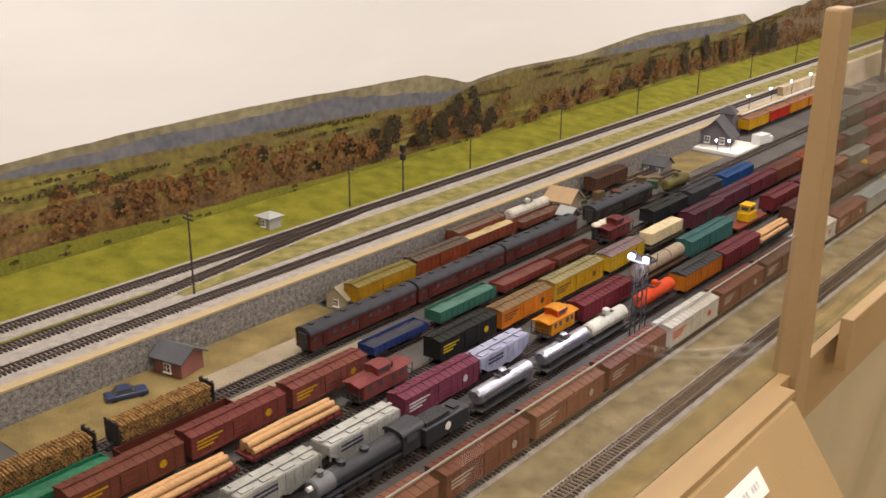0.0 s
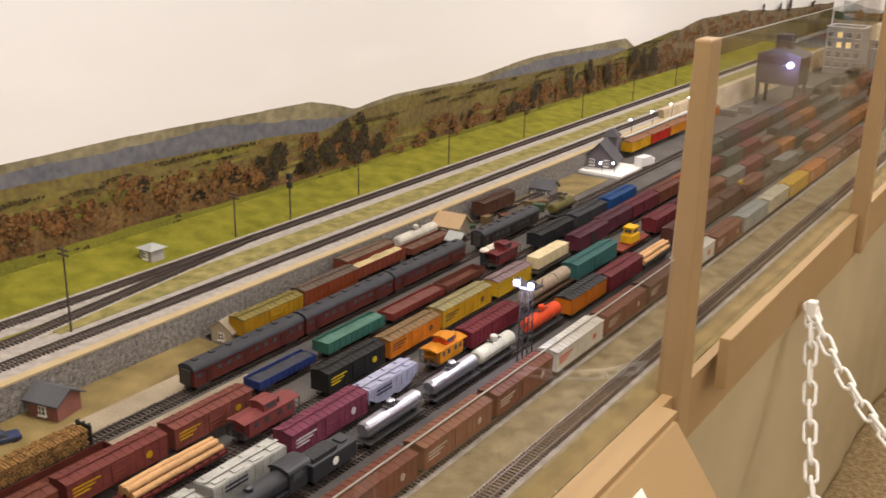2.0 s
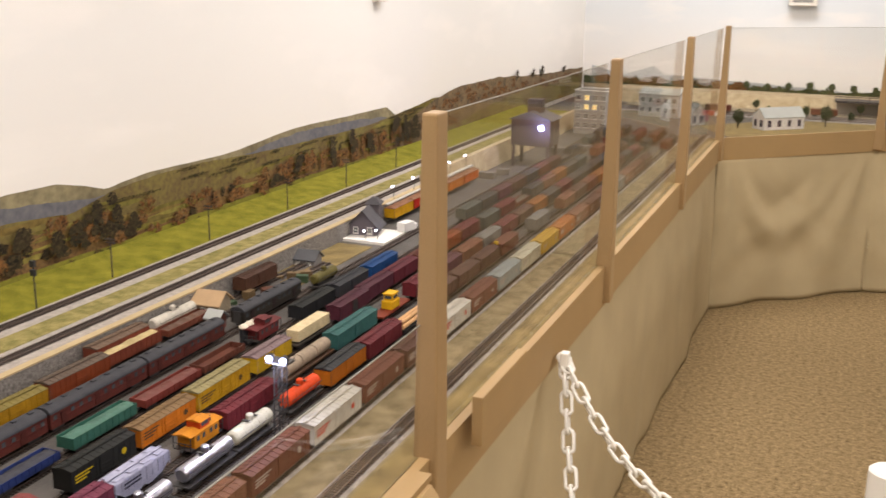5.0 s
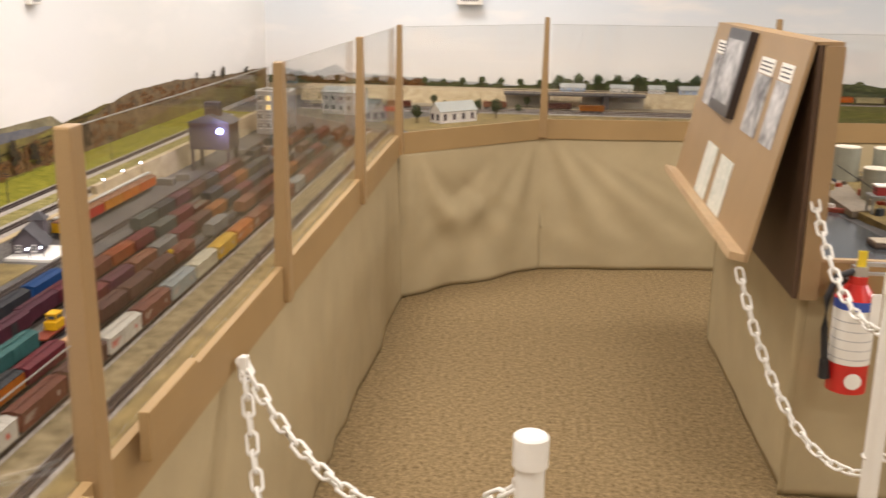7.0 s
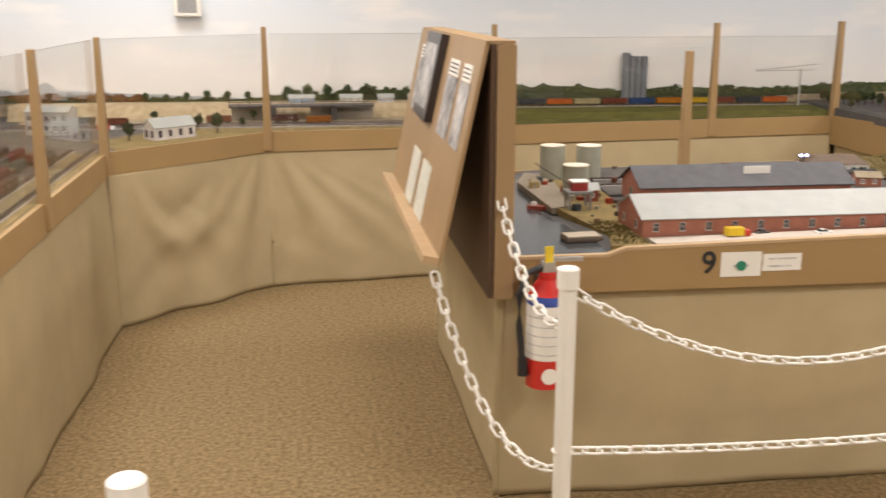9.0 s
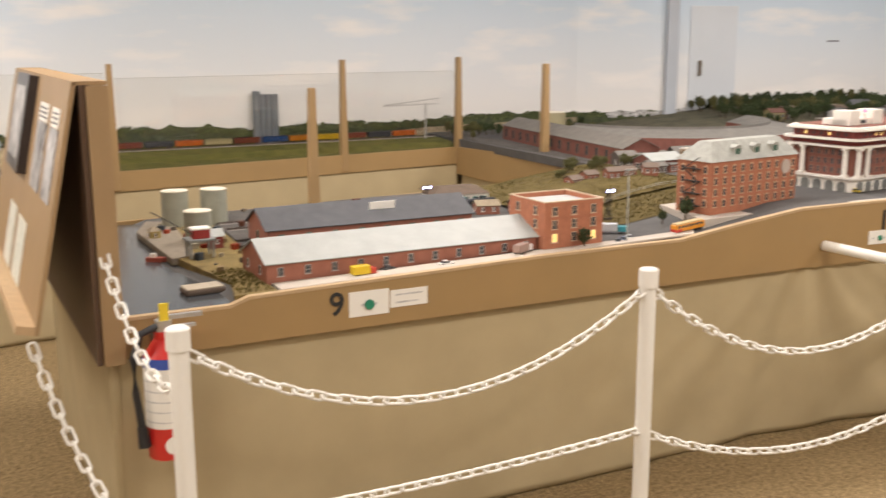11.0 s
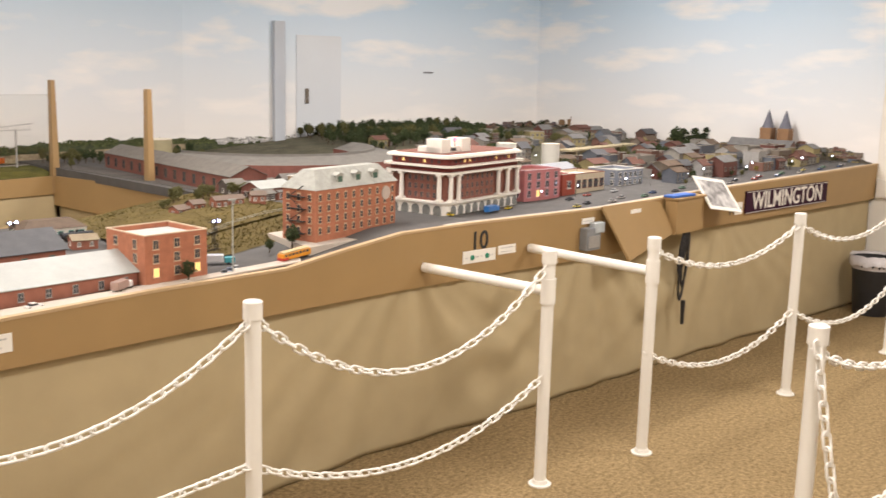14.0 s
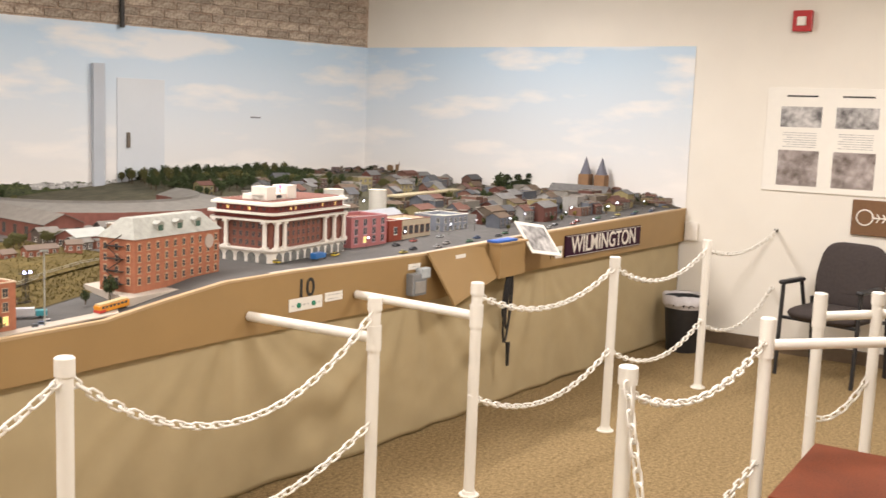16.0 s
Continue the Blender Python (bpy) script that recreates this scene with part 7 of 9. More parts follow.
building("small_shed", -1.145, 1.83, ADECK, 0.03, 0.03, 0.028, 0, M_BRICKD, M_GREYROOF, "tiny brick shed with a grey roof", "gable", 1, 1, 1, 0.012, (0.007, 0.01), base=0.0)
building("loading_hut", -1.235, 2.36, ADECK, 0.065, 0.05, 0.02, 4, mat("hut_stone", (0.25, 0.23, 0.22), 0.8), M_DARKROOF, "low grey shed with a dark roof", "gable", 2, 1, 1, 0.018, (0.008, 0.008), base=0.0)
bm = bmesh.new()
box(bm, -1.229, -1.12, 2.2, 2.62, ADECK, ADECK + 0.002)
solid("dirt_patch", bm, M_STRAW, "patch of dry grass by the sheds", "ground", "stuff")
rn = random.Random(3)
for k in range(16):
    bm = bmesh.new()
    s = rn.uniform(0.008, 0.018)
    box(bm, -s, s, -s * 0.7, s * 0.7, 0, s * rn.uniform(0.6, 1.6))
    ob = tagged(part("scrap_crate", bm, paint(rn.choice(((0.04, 0.035, 0.03), (0.12, 0.05, 0.03), (0.06, 0.09, 0.05), (0.2, 0.14, 0.08)))), None), "small dark crate in the yard clutter", "crate", "yard clutter")
    ob.matrix_world = pose(-1.2 + rn.uniform(0.0, 0.09), 1.98 + rn.uniform(0, 0.3), ADECK + 0.001, 0, 0, rn.uniform(0, 90))
for u in (0.0, 0.022, 0.044):
    tank(-1.005, 1.76 + u, ADECK, 0.009, 0.045, mat("black_tank", (0.02, 0.022, 0.025), 0.4), "small black upright tank by the coach")
lamp_mast(-0.688, 1.375, ADECK, 0.155, 2, watts=0.9)

# station with platform
bm = bmesh.new()
box(bm, -0.09, 0.075, -0.07, 0.09, 0, 0.008)
pf = tagged(part("station_platform", bm, M_WHITE, None), "pale concrete station platform", "platform")
pf.location = (-1.17, 2.72, ADECK)
building("depot", -1.235, 2.70, ADECK + 0.008, 0.085, 0.07, 0.03, 12, mat("depot_grey", (0.12, 0.10, 0.11), 0.8), mat("slate", (0.05, 0.045, 0.05), 0.7, vary=0.2, scale=60), "dark slate roofed model depot", "gable", 2, 1, 1, 0.045, (0.012, 0.016), along="y", eave=0.012, base=0.0)
building("depot", -1.225, 2.80, ADECK + 0.008, 0.04, 0.04, 0.075, 12, mat("depot_grey", (0.12, 0.10, 0.11), 0.8), MATS["slate"], "small dark depot tower", "hip", 1, 1, 1, 0.02, (0.008, 0.01), base=0.0)
vehicle(-1.10, 2.83, ADECK, 80, (0.72, 0.70, 0.68), 0.07, 0.03, "white model delivery truck", "truck")
for x, y in ((-1.16, 2.66), (-1.13, 2.68)):
    street_light(x, y, ADECK + 0.008, 0.03)
# icing platform with lamps
ip = thing("icing_platform", "long pale wooden icing platform on posts", "platform", pose(-1.232, 2.95, ADECK))
bm = bmesh.new()
box(bm, -0.012, 0.012, 0, 0.8, 0.05, 0.054)
part("deck", bm, mat("platform_wood", (0.45, 0.42, 0.38), 0.8), ip)
for k in range(9):
    bm = bmesh.new()
    box(bm, -0.002, 0.002, 0.097 * k, 0.097 * k + 0.004, 0, 0.05)
    part("post", bm, M_TIE, ip)
for k in range(5):
    street_light(-1.232, 3.02 + 0.17 * k, ADECK + 0.054, 0.045)
# cliffs and tall structures at the far end
bm = bmesh.new()
prism(bm, [(-1.245, ADECK), (-1.225, ADECK), (-1.24, ADECK + 0.085), (-1.26, ADECK + 0.085)], "y", 3.3, 5.5)
solid("rock_cut", bm, mat("rock_tan", (0.30, 0.22, 0.12), 0.9, scale=25, fine=200, bump=1.0, color2=(0.55, 0.45, 0.29)), "tan rock cutting beside the main line", "rock face")
ct = thing("coaling_tower", "tall dark wooden coaling tower", "model tower", pose(-1.09, 4.15, ADECK), "model buildings")
DKW = mat("tower_timber", (0.06, 0.042, 0.04), 0.85, vary=0.25, scale=40)
part("hopper_house", rbox(-0.085, 0.085, -0.07, 0.07, 0.09, 0.20, 0.002), DKW, ct)
for sx in (-0.075, 0.075):
    for sy in (-0.06, 0.06):
        bm = bmesh.new()
        box(bm, sx - 0.006, sx + 0.006, sy - 0.006, sy + 0.006, 0, 0.09)
        part("leg", bm, DKW, ct)
bm = bmesh.new()
prism(bm, [(-0.095, 0.20), (0.095, 0.20), (0.0, 0.235)], "y", -0.08, 0.08)
part("roof", bm, M_DARKROOF, ct)
part("head_house", rbox(-0.03, 0.03, -0.03, 0.03, 0.21, 0.28, 0.002), DKW, ct)
bm = bmesh.new()
bmesh.ops.create_icosphere(bm, subdivisions=2, radius=0.013)
bmesh.ops.translate(bm, verts=bm.verts[:], vec=(0.05, -0.085, 0.17))
part("lamp_head", bm, M_LEDB, ct, "glowing blue-white lamp")
data = bpy.data.lights.new("tower_lamp", "POINT")
data.energy, data.color, data.shadow_soft_size = 0.8, (0.5, 0.5, 1.0), 0.015
lo = new("tower_lamp", data)
lo.location = (-1.03, 4.03, ADECK + 0.17)
building("mill_tower", -1.18, 5.15, ADECK, 0.17, 0.15, 0.22, 0, mat("mill_grey", (0.30, 0.28, 0.26), 0.8, vary=0.1), M_GREYROOF, "grey many-storeyed model mill", "flat", 4, 4, 2, win=(0.022, 0.024), lit=(9, 10, 13))
building("white_works", -1.02, 6.05, ADECK, 0.24, 0.14, 0.13, -10, mat("works_white", (0.50, 0.49, 0.47), 0.8), M_GREYROOF, "pale grey model factory hall", "gable", 5, 2, 2, 0.03, (0.02, 0.025))
for k, (x, y, r) in enumerate(((-1.17, 3.78, 0.03), (-1.14, 3.88, 0.025), (-1.08, 4.5, 0.03), (-0.98, 4.62, 0.028))):
    bm = bmesh.new()
    box(bm, -r, r, -r * 0.6, r * 0.6, 0, 0.025)
    ob = tagged(part("coal_bin", bm, mat("bin_wood", (0.16, 0.14, 0.12), 0.9), None), "low grey timber coal bin", "bin", "yard clutter")
    ob.matrix_world = pose(x, y, ADECK, 0, 0, 20 * k)
rnd2 = random.Random(11)
for k in range(14):
    c = rnd2.choice(FARC)
    xx = -1.0 + 0.09 * (k % 5)
    boxcar(xx, 4.75 + 0.17 * (k // 5) + 0.03 * (k % 3), c, 0.14, label="weathered model boxcar at the far end of the yard")

# far deck: station, trees, rock wall
building("white_station", -0.28, 5.72, ADECK, 0.26, 0.10, 0.07, 42, mat("station_white", (0.70, 0.66, 0.62), 0.8), M_GREYROOF, "white model station with a grey roof and purple base", "gable", 4, 1, 2, 0.045, (0.018, 0.03), mat("purple_trim", (0.10, 0.03, 0.07), 0.7))
for k, (x, y, h) in enumerate(((-0.42, 5.75, 0.11), (0.02, 6.05, 0.12), (-0.1, 6.2, 0.10), (-0.3, 6.15, 0.09), (0.15, 6.25, 0.07))):
    tree(x, y, ADECK, h, seed=40 + k)
vehicle(-0.30, 5.95, ADECK, 30, (0.35, 0.03, 0.05), 0.10, 0.03, "red and blue model truck", "truck", (0.03, 0.04, 0.25))
vehicle(-0.62, 6.2, ADECK, 10, (0.42, 0.04, 0.03), 0.10, 0.03, "red model delivery truck", "truck")
bm = bmesh.new()
prism(bm, [(6.72, ADECK), (6.78, ADECK + 0.085), (7.02, ADECK + 0.085), (7.02, ADECK)], "x", -1.3, 1.7)
solid("rock_cut", bm, MATS["rock_tan"], "tan rock wall behind the far tracks", "rock face")
for x0, x1 in ((0.06, 0.30), (0.55, 0.95)):
    bm = bmesh.new()
    box(bm, x0, x1, 6.69, 6.73, ADECK, ADECK + 0.075)
    solid("retaining_wall", bm, mat("concrete", (0.42, 0.38, 0.32), 0.85, vary=0.1, scale=20), "pale concrete retaining wall section", "wall")
br = thing("road_bridge", "dark steel model road bridge", "model bridge", pose(0.2, 6.6, ADECK))
bm = bmesh.new()
box(bm, -0.15, 0.75, -0.03, 0.12, 0.085, 0.095)
part("deck", bm, mat("bridge_dark", (0.06, 0.05, 0.045), 0.7), br)
bm = bmesh.new()
for k in range(15):
    box(bm, -0.15 + 0.064 * k, -0.146 + 0.064 * k, -0.03, -0.027, 0.095, 0.12)
box(bm, -0.15, 0.75, -0.03, -0.027, 0.118, 0.122)
part("railing", bm, MATS["bridge_dark"], br)
for u in (0.12, 0.5):
    bm = bmesh.new()
    box(bm, u - 0.02, u + 0.02, -0.02, 0.11, 0, 0.085)
    part("pier", bm, MATS["bridge_dark"], br)
for k, (x, w, c) in enumerate(((0.42, 0.16, (0.30, 0.40, 0.55)), (0.75, 0.14, (0.62, 0.60, 0.55)), (1.0, 0.10, (0.5, 0.5, 0.5)), (1.2, 0.14, (0.30, 0.36, 0.48)))):
    building("model_house", x, 6.86, ADECK + 0.085, w, 0.08, 0.03, 0, mat("house_%d" % k, c, 0.8), M_GREYROOF, "low pale model shop by the bridge", "gable", 3, 1, 0, 0.02, (0.012, 0.014), base=0.0)
for k in range(16):
    tree(-0.5 + 0.13 * k, 6.97, ADECK + 0.085, (0.06 if k < 7 else 0.10) + 0.03 * rnd2.random(), mat("foliage_far", (0.05, 0.075, 0.02), 0.9, vary=0.4, scale=60), seed=60 + k)

# green bank with a train behind the inner aisle
bm = bmesh.new()
prism(bm, [(1.66, 6.195), (3.95, 6.48), (3.95, 6.56), (1.66, 6.56)], "z", ADECK, ADECK + 0.006)
solid("grass_strip", bm, mat("bank_grass", (0.045, 0.052, 0.012), 0.95, scale=14, fine=500, bump=0.9, color2=(0.17, 0.155, 0.045), spec=0.1), "green static grass along the inner fascia", "grass", "stuff")
bm = bmesh.new()
prism(bm, [(6.475, ADECK), (6.56, ADECK + 0.035), (6.74, ADECK + 0.045), (7.0, ADECK + 0.045), (7.0, ADECK)], "x", 1.7, 4.0)
solid("ground", bm, MATS["bank_grass"], "grassy bank carrying a far track", "layout deck")
tk = track(-6.83, 1.2, 4.0, ADECK + 0.048)
tk.matrix_world = pose(0, 0, 0, 0, 0, -90)
for k in range(13):
    c = ((0.45, 0.18, 0.03), (0.5, 0.33, 0.05), (0.2, 0.06, 0.04), (0.05, 0.05, 0.05), (0.5, 0.14, 0.03), (0.42, 0.36, 0.22), (0.16, 0.04, 0.03), (0.03, 0.07, 0.18))[k % 8]
    boxcar(1.45 + 0.19 * k, 6.83, c, 0.17, label="colourful model freight car on the far bank", yaw=-90, z=ADECK + 0.0555)
bm = bmesh.new()
for k in range(4):
    tube(bm, (0.022 + 0.042 * k, 0.03, 0), (0.022 + 0.042 * k, 0.03, 0.325), 0.0225, 16)
box(bm, 0.0, 0.17, 0.025, 0.055, 0, 0.33)
box(bm, 0.0, 0.045, 0.01, 0.05, 0.33, 0.352)
ob = solid("grain_elevator", bm, mat("silo_blue_grey", (0.17, 0.185, 0.20), 0.8, vary=0.2, scale=14), "blue-grey grain elevator at the backdrop", "model tower")
ob.location = (2.68, NY - 0.13, 0.94)
gan = thing("dock_crane", "pale lattice dock crane boom", "model crane", pose(3.85, 6.72, ADECK + 0.045))
bm = bmesh.new()
tube(bm, (0, 0, 0), (0, 0, 0.25), 0.006, 8)
tube(bm, (0.12, 0, 0.28), (-0.32, 0, 0.24), 0.003, 6)
tube(bm, (0.1, 0, 0.24), (-0.32, 0, 0.235), 0.003, 6)
for k in range(12):
    tube(bm, (0.1 - 0.035 * k, 0, 0.24), (0.082 - 0.035 * k, 0, 0.278 - 0.003 * k), 0.0015, 5)
part("boom", bm, mat("crane_pale", (0.42, 0.40, 0.38), 0.6), gan)

# ---- harbour ----
bm = bmesh.new()
prism(bm, [(1.12, 3.252), (1.47, 3.252), (1.48, 3.4), (1.40, 3.9), (1.46, 4.45), (1.6, 4.78), (1.12, 4.78)], "z", 0.83, 0.8425)
solid("water", bm, M_WATER, "dark grey rippled harbour water", "water")
bm = bmesh.new()
prism(bm, [(1.48, 3.252), (1.62, 3.252), (1.62, 3.62), (1.72, 4.0), (1.75, 4.75), (1.6, 4.76), (1.50, 4.4), (1.45, 3.9), (1.52, 3.42)], "z", 0.84, 0.866)
solid("ground", bm, M_STRAW, "dry grassy quay of the harbour", "layout deck")
bm = bmesh.new()
prism(bm, [(1.43, 3.86), (1.52, 3.90), (1.60, 4.62), (1.50, 4.68), (1.42, 4.45)], "z", 0.845, 0.869)
solid("quay", bm, mat("quay_timber", (0.24, 0.20, 0.15), 0.9, vary=0.2, scale=40), "weathered timber quay along the water", "quay")
barge = thing("barge", "small weathered wooden barge at the quay", "model boat", pose(1.43, 3.44, 0.8425, 0, 0, 4))
part("hull", rbox(-0.065, 0.065, -0.04, 0.04, 0, 0.018, 0.006), mat("barge_dark", (0.10, 0.07, 0.05), 0.8), barge)
part("deck", rbox(-0.06, 0.06, -0.036, 0.036, 0.018, 0.022, 0.001), mat("barge_deck", (0.42, 0.36, 0.27), 0.85, vary=0.15, scale=50), barge)
boat = thing("rowing_boat", "small red rowing boat on the water", "model boat", pose(1.395, 3.97, 0.8425, 0, 0, -30))
bm = bmesh.new()
prism(bm, [(-0.035, -0.012), (0.02, -0.015), (0.042, 0.0), (0.02, 0.015), (-0.035, 0.012)], "z", 0.0, 0.016)
part("hull", bm, mat("boat_red", (0.28, 0.06, 0.035), 0.5), boat)
bm = bmesh.new()
box(bm, -0.02, 0.0, -0.008, 0.008, 0.016, 0.03)
part("cabin", bm, M_WHITE, boat)
TANKM = mat("tank_green_grey", (0.30, 0.30, 0.235), 0.7, vary=0.1, scale=20)
tank(1.60, 4.55, 0.865, 0.055, 0.145, TANKM, "grey-green oil storage tank")
tank(1.76, 4.53, 0.865, 0.055, 0.145, TANKM, "grey-green oil storage tank")
tank(1.59, 4.12, 0.865, 0.052, 0.125, TANKM, "grey-green oil storage tank")
cr = thing("harbour_crane", "red dockside crane on a steel gantry", "model crane", pose(1.53, 3.86, 0.869))
for sx in (-0.04, 0.04):
    for sy in (-0.03, 0.03):
        bm = bmesh.new()
        box(bm, sx - 0.004, sx + 0.004, sy - 0.004, sy + 0.004, 0, 0.06)
        part("leg", bm, mat("gantry_grey", (0.25, 0.26, 0.25), 0.6), cr)
part("gantry_deck", rbox(-0.05, 0.05, -0.04, 0.04, 0.06, 0.068, 0.001), MATS["gantry_grey"], cr)
part("cab", rbox(-0.028, 0.032, -0.025, 0.025, 0.068, 0.10, 0.002), mat("crane_red", (0.33, 0.03, 0.025), 0.5), cr)
part("cab_roof", rbox(-0.032, 0.036, -0.029, 0.029, 0.10, 0.106, 0.001), M_WHITE, cr)
bm = bmesh.new()
for s in (-1, 1):
    tube(bm, (-0.02, s * 0.01, 0.08), (-0.15, 0.08 + s * 0.006, 0.16), 0.0018, 6)
for k in range(8):
    u = k / 8
    tube(bm, (-0.02 - 0.13 * u, 0.01 + 0.076 * u, 0.08 + 0.08 * u), (-0.035 - 0.13 * u, -0.01 + 0.09 * u, 0.09 + 0.08 * u), 0.0012, 5)
part("boom", bm, M_STEEL, cr)
building("quay_shed", 1.60, 3.98, 0.866, 0.05, 0.04, 0.05, 10, mat("shed_red", (0.26, 0.06, 0.045), 0.8), M_GREYROOF, "small red quay shed", "gable", 1, 1, 1, 0.02, (0.01, 0.012))
building("quay_shed", 1.44, 4.28, 0.866, 0.04, 0.04, 0.03, 0, mat("shed_yellow", (0.5, 0.40, 0.16), 0.8), M_DIRT, "small yellow quay shed", "hip", 1, 1, 1, 0.015, (0.008, 0.01))

# brick warehouses
building("brick_warehouse", 1.615, 3.355, 0.868, 1.02, 0.26, 0.062, 0.3, M_BRICK, M_GREYROOF, "long brick warehouse with a pale grey metal roof", "gable", 11, 1, 2, 0.058, (0.017, 0.026), mat("window_grey", (0.42, 0.38, 0.35), 0.7), eave=0.008)
building("brick_warehouse", 1.78, 3.86, 0.868, 0.86, 0.24, 0.075, 0, M_BRICK, M_DARKROOF, "brick warehouse with a dark roof and green trim", "gable", 8, 1, 1, 0.062, (0.02, 0.024), mat("green_trim", (0.14, 0.26, 0.20), 0.7), eave=0.012)
rs = tagged(part("roof_sign", rbox(-0.055, 0.055, -0.002, 0.002, 0, 0.03, 0.0008), M_PAPER, None), "white name board on the warehouse roof", "sign")
rs.matrix_world = pose(2.27, 3.92, 0.976)
building("brick_office", 2.64, 3.32, 0.882, 0.255, 0.24, 0.172, 0.5, M_BRICK2, mat("flat_roof_pale", (0.45, 0.44, 0.42), 0.8), "three-storey brick office with a cream parapet", "flat", 3, 3, 2, win=(0.02, 0.03), frame_mat=mat("cream_trim", (0.62, 0.48, 0.34), 0.7), lit=(0, 2))
tree(2.79, 3.285, 0.88, 0.085, seed=3)
vehicle(1.93, 3.31, 0.868, 2, (0.72, 0.50, 0.02), 0.085, 0.03, "yellow model delivery truck with a red cab", "truck", (0.5, 0.05, 0.03))
vehicle(2.23, 3.30, 0.874, 2, (0.70, 0.68, 0.64), 0.06, 0.026, "white model van by the warehouse", "car")
vehicle(2.03, 3.335, 0.87, 5, (0.05, 0.05, 0.05), 0.05, 0.022, "dark model car by the warehouse", "car")
vehicle(2.55, 3.32, 0.882, 30, (0.36, 0.24, 0.20), 0.10, 0.03, "brown model truck at a loading door", "truck")
for k, (x, y, a) in enumerate(((2.96, 3.31, 60), (3.0, 3.33, 60), (3.04, 3.35, 60))):
    vehicle(x, y, 0.882, a, ((0.05, 0.06, 0.07), (0.06, 0.10, 0.2), (0.6, 0.6, 0.58))[k], 0.055, 0.022, "model car in the parking lot", "car")
vehicle(3.05, 3.49, 0.884, -35, (0.55, 0.57, 0.58), 0.15, 0.034, "white model trailer truck with a teal cab", "truck", (0.05, 0.3, 0.35))
lamp_mast(3.203, 3.701, 0.884, 0.12, 2, "slim model floodlight mast in the lot")
lamp_mast(2.6, 4.2, 0.875, 0.12, 2, "slim model floodlight mast in the lot")
tr = thing("trolley_car", "orange and yellow model trolley car", "model trolley", pose(3.295, 3.31, 0.899, 0, -4, 4))
part("body", rbox(-0.075, 0.075, -0.017, 0.017, 0.007, 0.033, 0.003), mat("trolley_orange", (0.70, 0.28, 0.02), 0.4), tr)
part("roof", rbox(-0.07, 0.07, -0.015, 0.015, 0.033, 0.039, 0.0025), mat("trolley_roof", (0.55, 0.42, 0.22), 0.5), tr)
part("skirt", rbox(-0.076, -0.045, -0.0175, 0.0175, 0.006, 0.018, 0.002), mat("trolley_red", (0.5, 0.04, 0.03), 0.4), tr)
for k in range(7):
    bm = bmesh.new()
    box(bm, -0.066 + 0.019 * k, -0.052 + 0.019 * k, -0.0176, -0.0168, 0.021, 0.030)
    part("window", bm, M_PANE, tr)
for u in (-0.05, 0.05):
    b = part("truck", ME_BOGIE, None, tr)
    b.matrix_basis = pose(u, 0, 0, 0, 0, 90)
lp = thing("lamp_post", "tall slim grey model light pole by the parking lot", "model pole", pose(2.985, 3.29, 0.884))
bm = bmesh.new()
tube(bm, (0, 0, 0), (0, 0, 0.27), 0.0032, 8, 0.0024)
part("pole", bm, M_GREYROOF, lp)
bm = bmesh.new()
box(bm, -0.016, 0.016, -0.003, 0.003, 0.27, 0.276)
part("crossarm", bm, M_GREYROOF, lp)
tree(3.375, 3.42, 0.91, 0.11, seed=8)
tree(3.30, 3.47, 0.90, 0.06, seed=9)

# mansard mill, hotel and street
mill = building("brick_mill", 3.452, 3.368, 0.937, 0.545, 0.175, 0.212, 8, M_BRICK2, mat("mansard_pale", (0.36, 0.36, 0.32), 0.7, vary=0.2, scale=40), "brick mill with a pale mansard roof", "hip", 10, 4, 3, 0.075, (0.015, 0.024), mat("stone_trim", (0.56, 0.40, 0.26), 0.7), eave=0.008, base=0.06, hood=True)
for u in (0.17, 0.29, 0.41):
    bm = bmesh.new()
    box(bm, u - 0.022, u + 0.022, 0.012, 0.08, 0.212, 0.262)
    prism(bm, [(u - 0.026, 0.262), (u + 0.026, 0.262), (u, 0.274)], "y", 0.008, 0.08)
    dm = part("dormer", bm, MATS["mansard_pale"], mill)
    bm = bmesh.new()
    box(bm, u - 0.014, u + 0.014, 0.0105, 0.012, 0.222, 0.257)
    part("pane", bm, mat("pane_green", (0.06, 0.12, 0.09), 0.2), dm)
bm = bmesh.new()
tube(bm, (0.47, -0.0045, 0.165), (0.47, 0.001, 0.165), 0.03, 24)
part("painted_medallion", bm, mat("medallion", (0.50, 0.42, 0.36), 0.7), mill, "pale round medallion on the wall")
bm = bmesh.new()
for k in range(4):
    z0 = 0.03 + 0.05 * k
    box(bm, -0.02, -0.001, 0.05, 0.13, z0, z0 + 0.003)
    tube(bm, (-0.015, 0.13 if k % 2 else 0.05, z0), (-0.015, 0.05 if k % 2 else 0.13, z0 + 0.05), 0.002, 5)
part("fire_escape", bm, M_STEEL, mill)
bm = bmesh.new()
prism(bm, [(3.36, 3.30), (4.05, 3.34), (4.12, 3.42), (3.95, 3.70), (3.46, 3.68)], "z", 0.88, 0.937)
solid("pavement", bm, M_SIDEWALK, "pale stone pavement round the mill", "pavement")


def rounded_block(x0, x1, y0, y1, z0, z1, r, n=6):
    """A slab whose four upright edges are rounded."""
    bm = bmesh.new()
    pts = []
    for cx, cy, a0 in ((x1 - r, y1 - r, 0), (x0 + r, y1 - r, 90), (x0 + r, y0 + r, 180), (x1 - r, y0 + r, 270)):
        for i in range(n + 1):
            a = math.radians(a0 + 90 * i / n)
            pts.append((cx + r * math.cos(a), cy + r * math.sin(a)))
    prism(bm, pts, "z", z0, z1)
    return bm


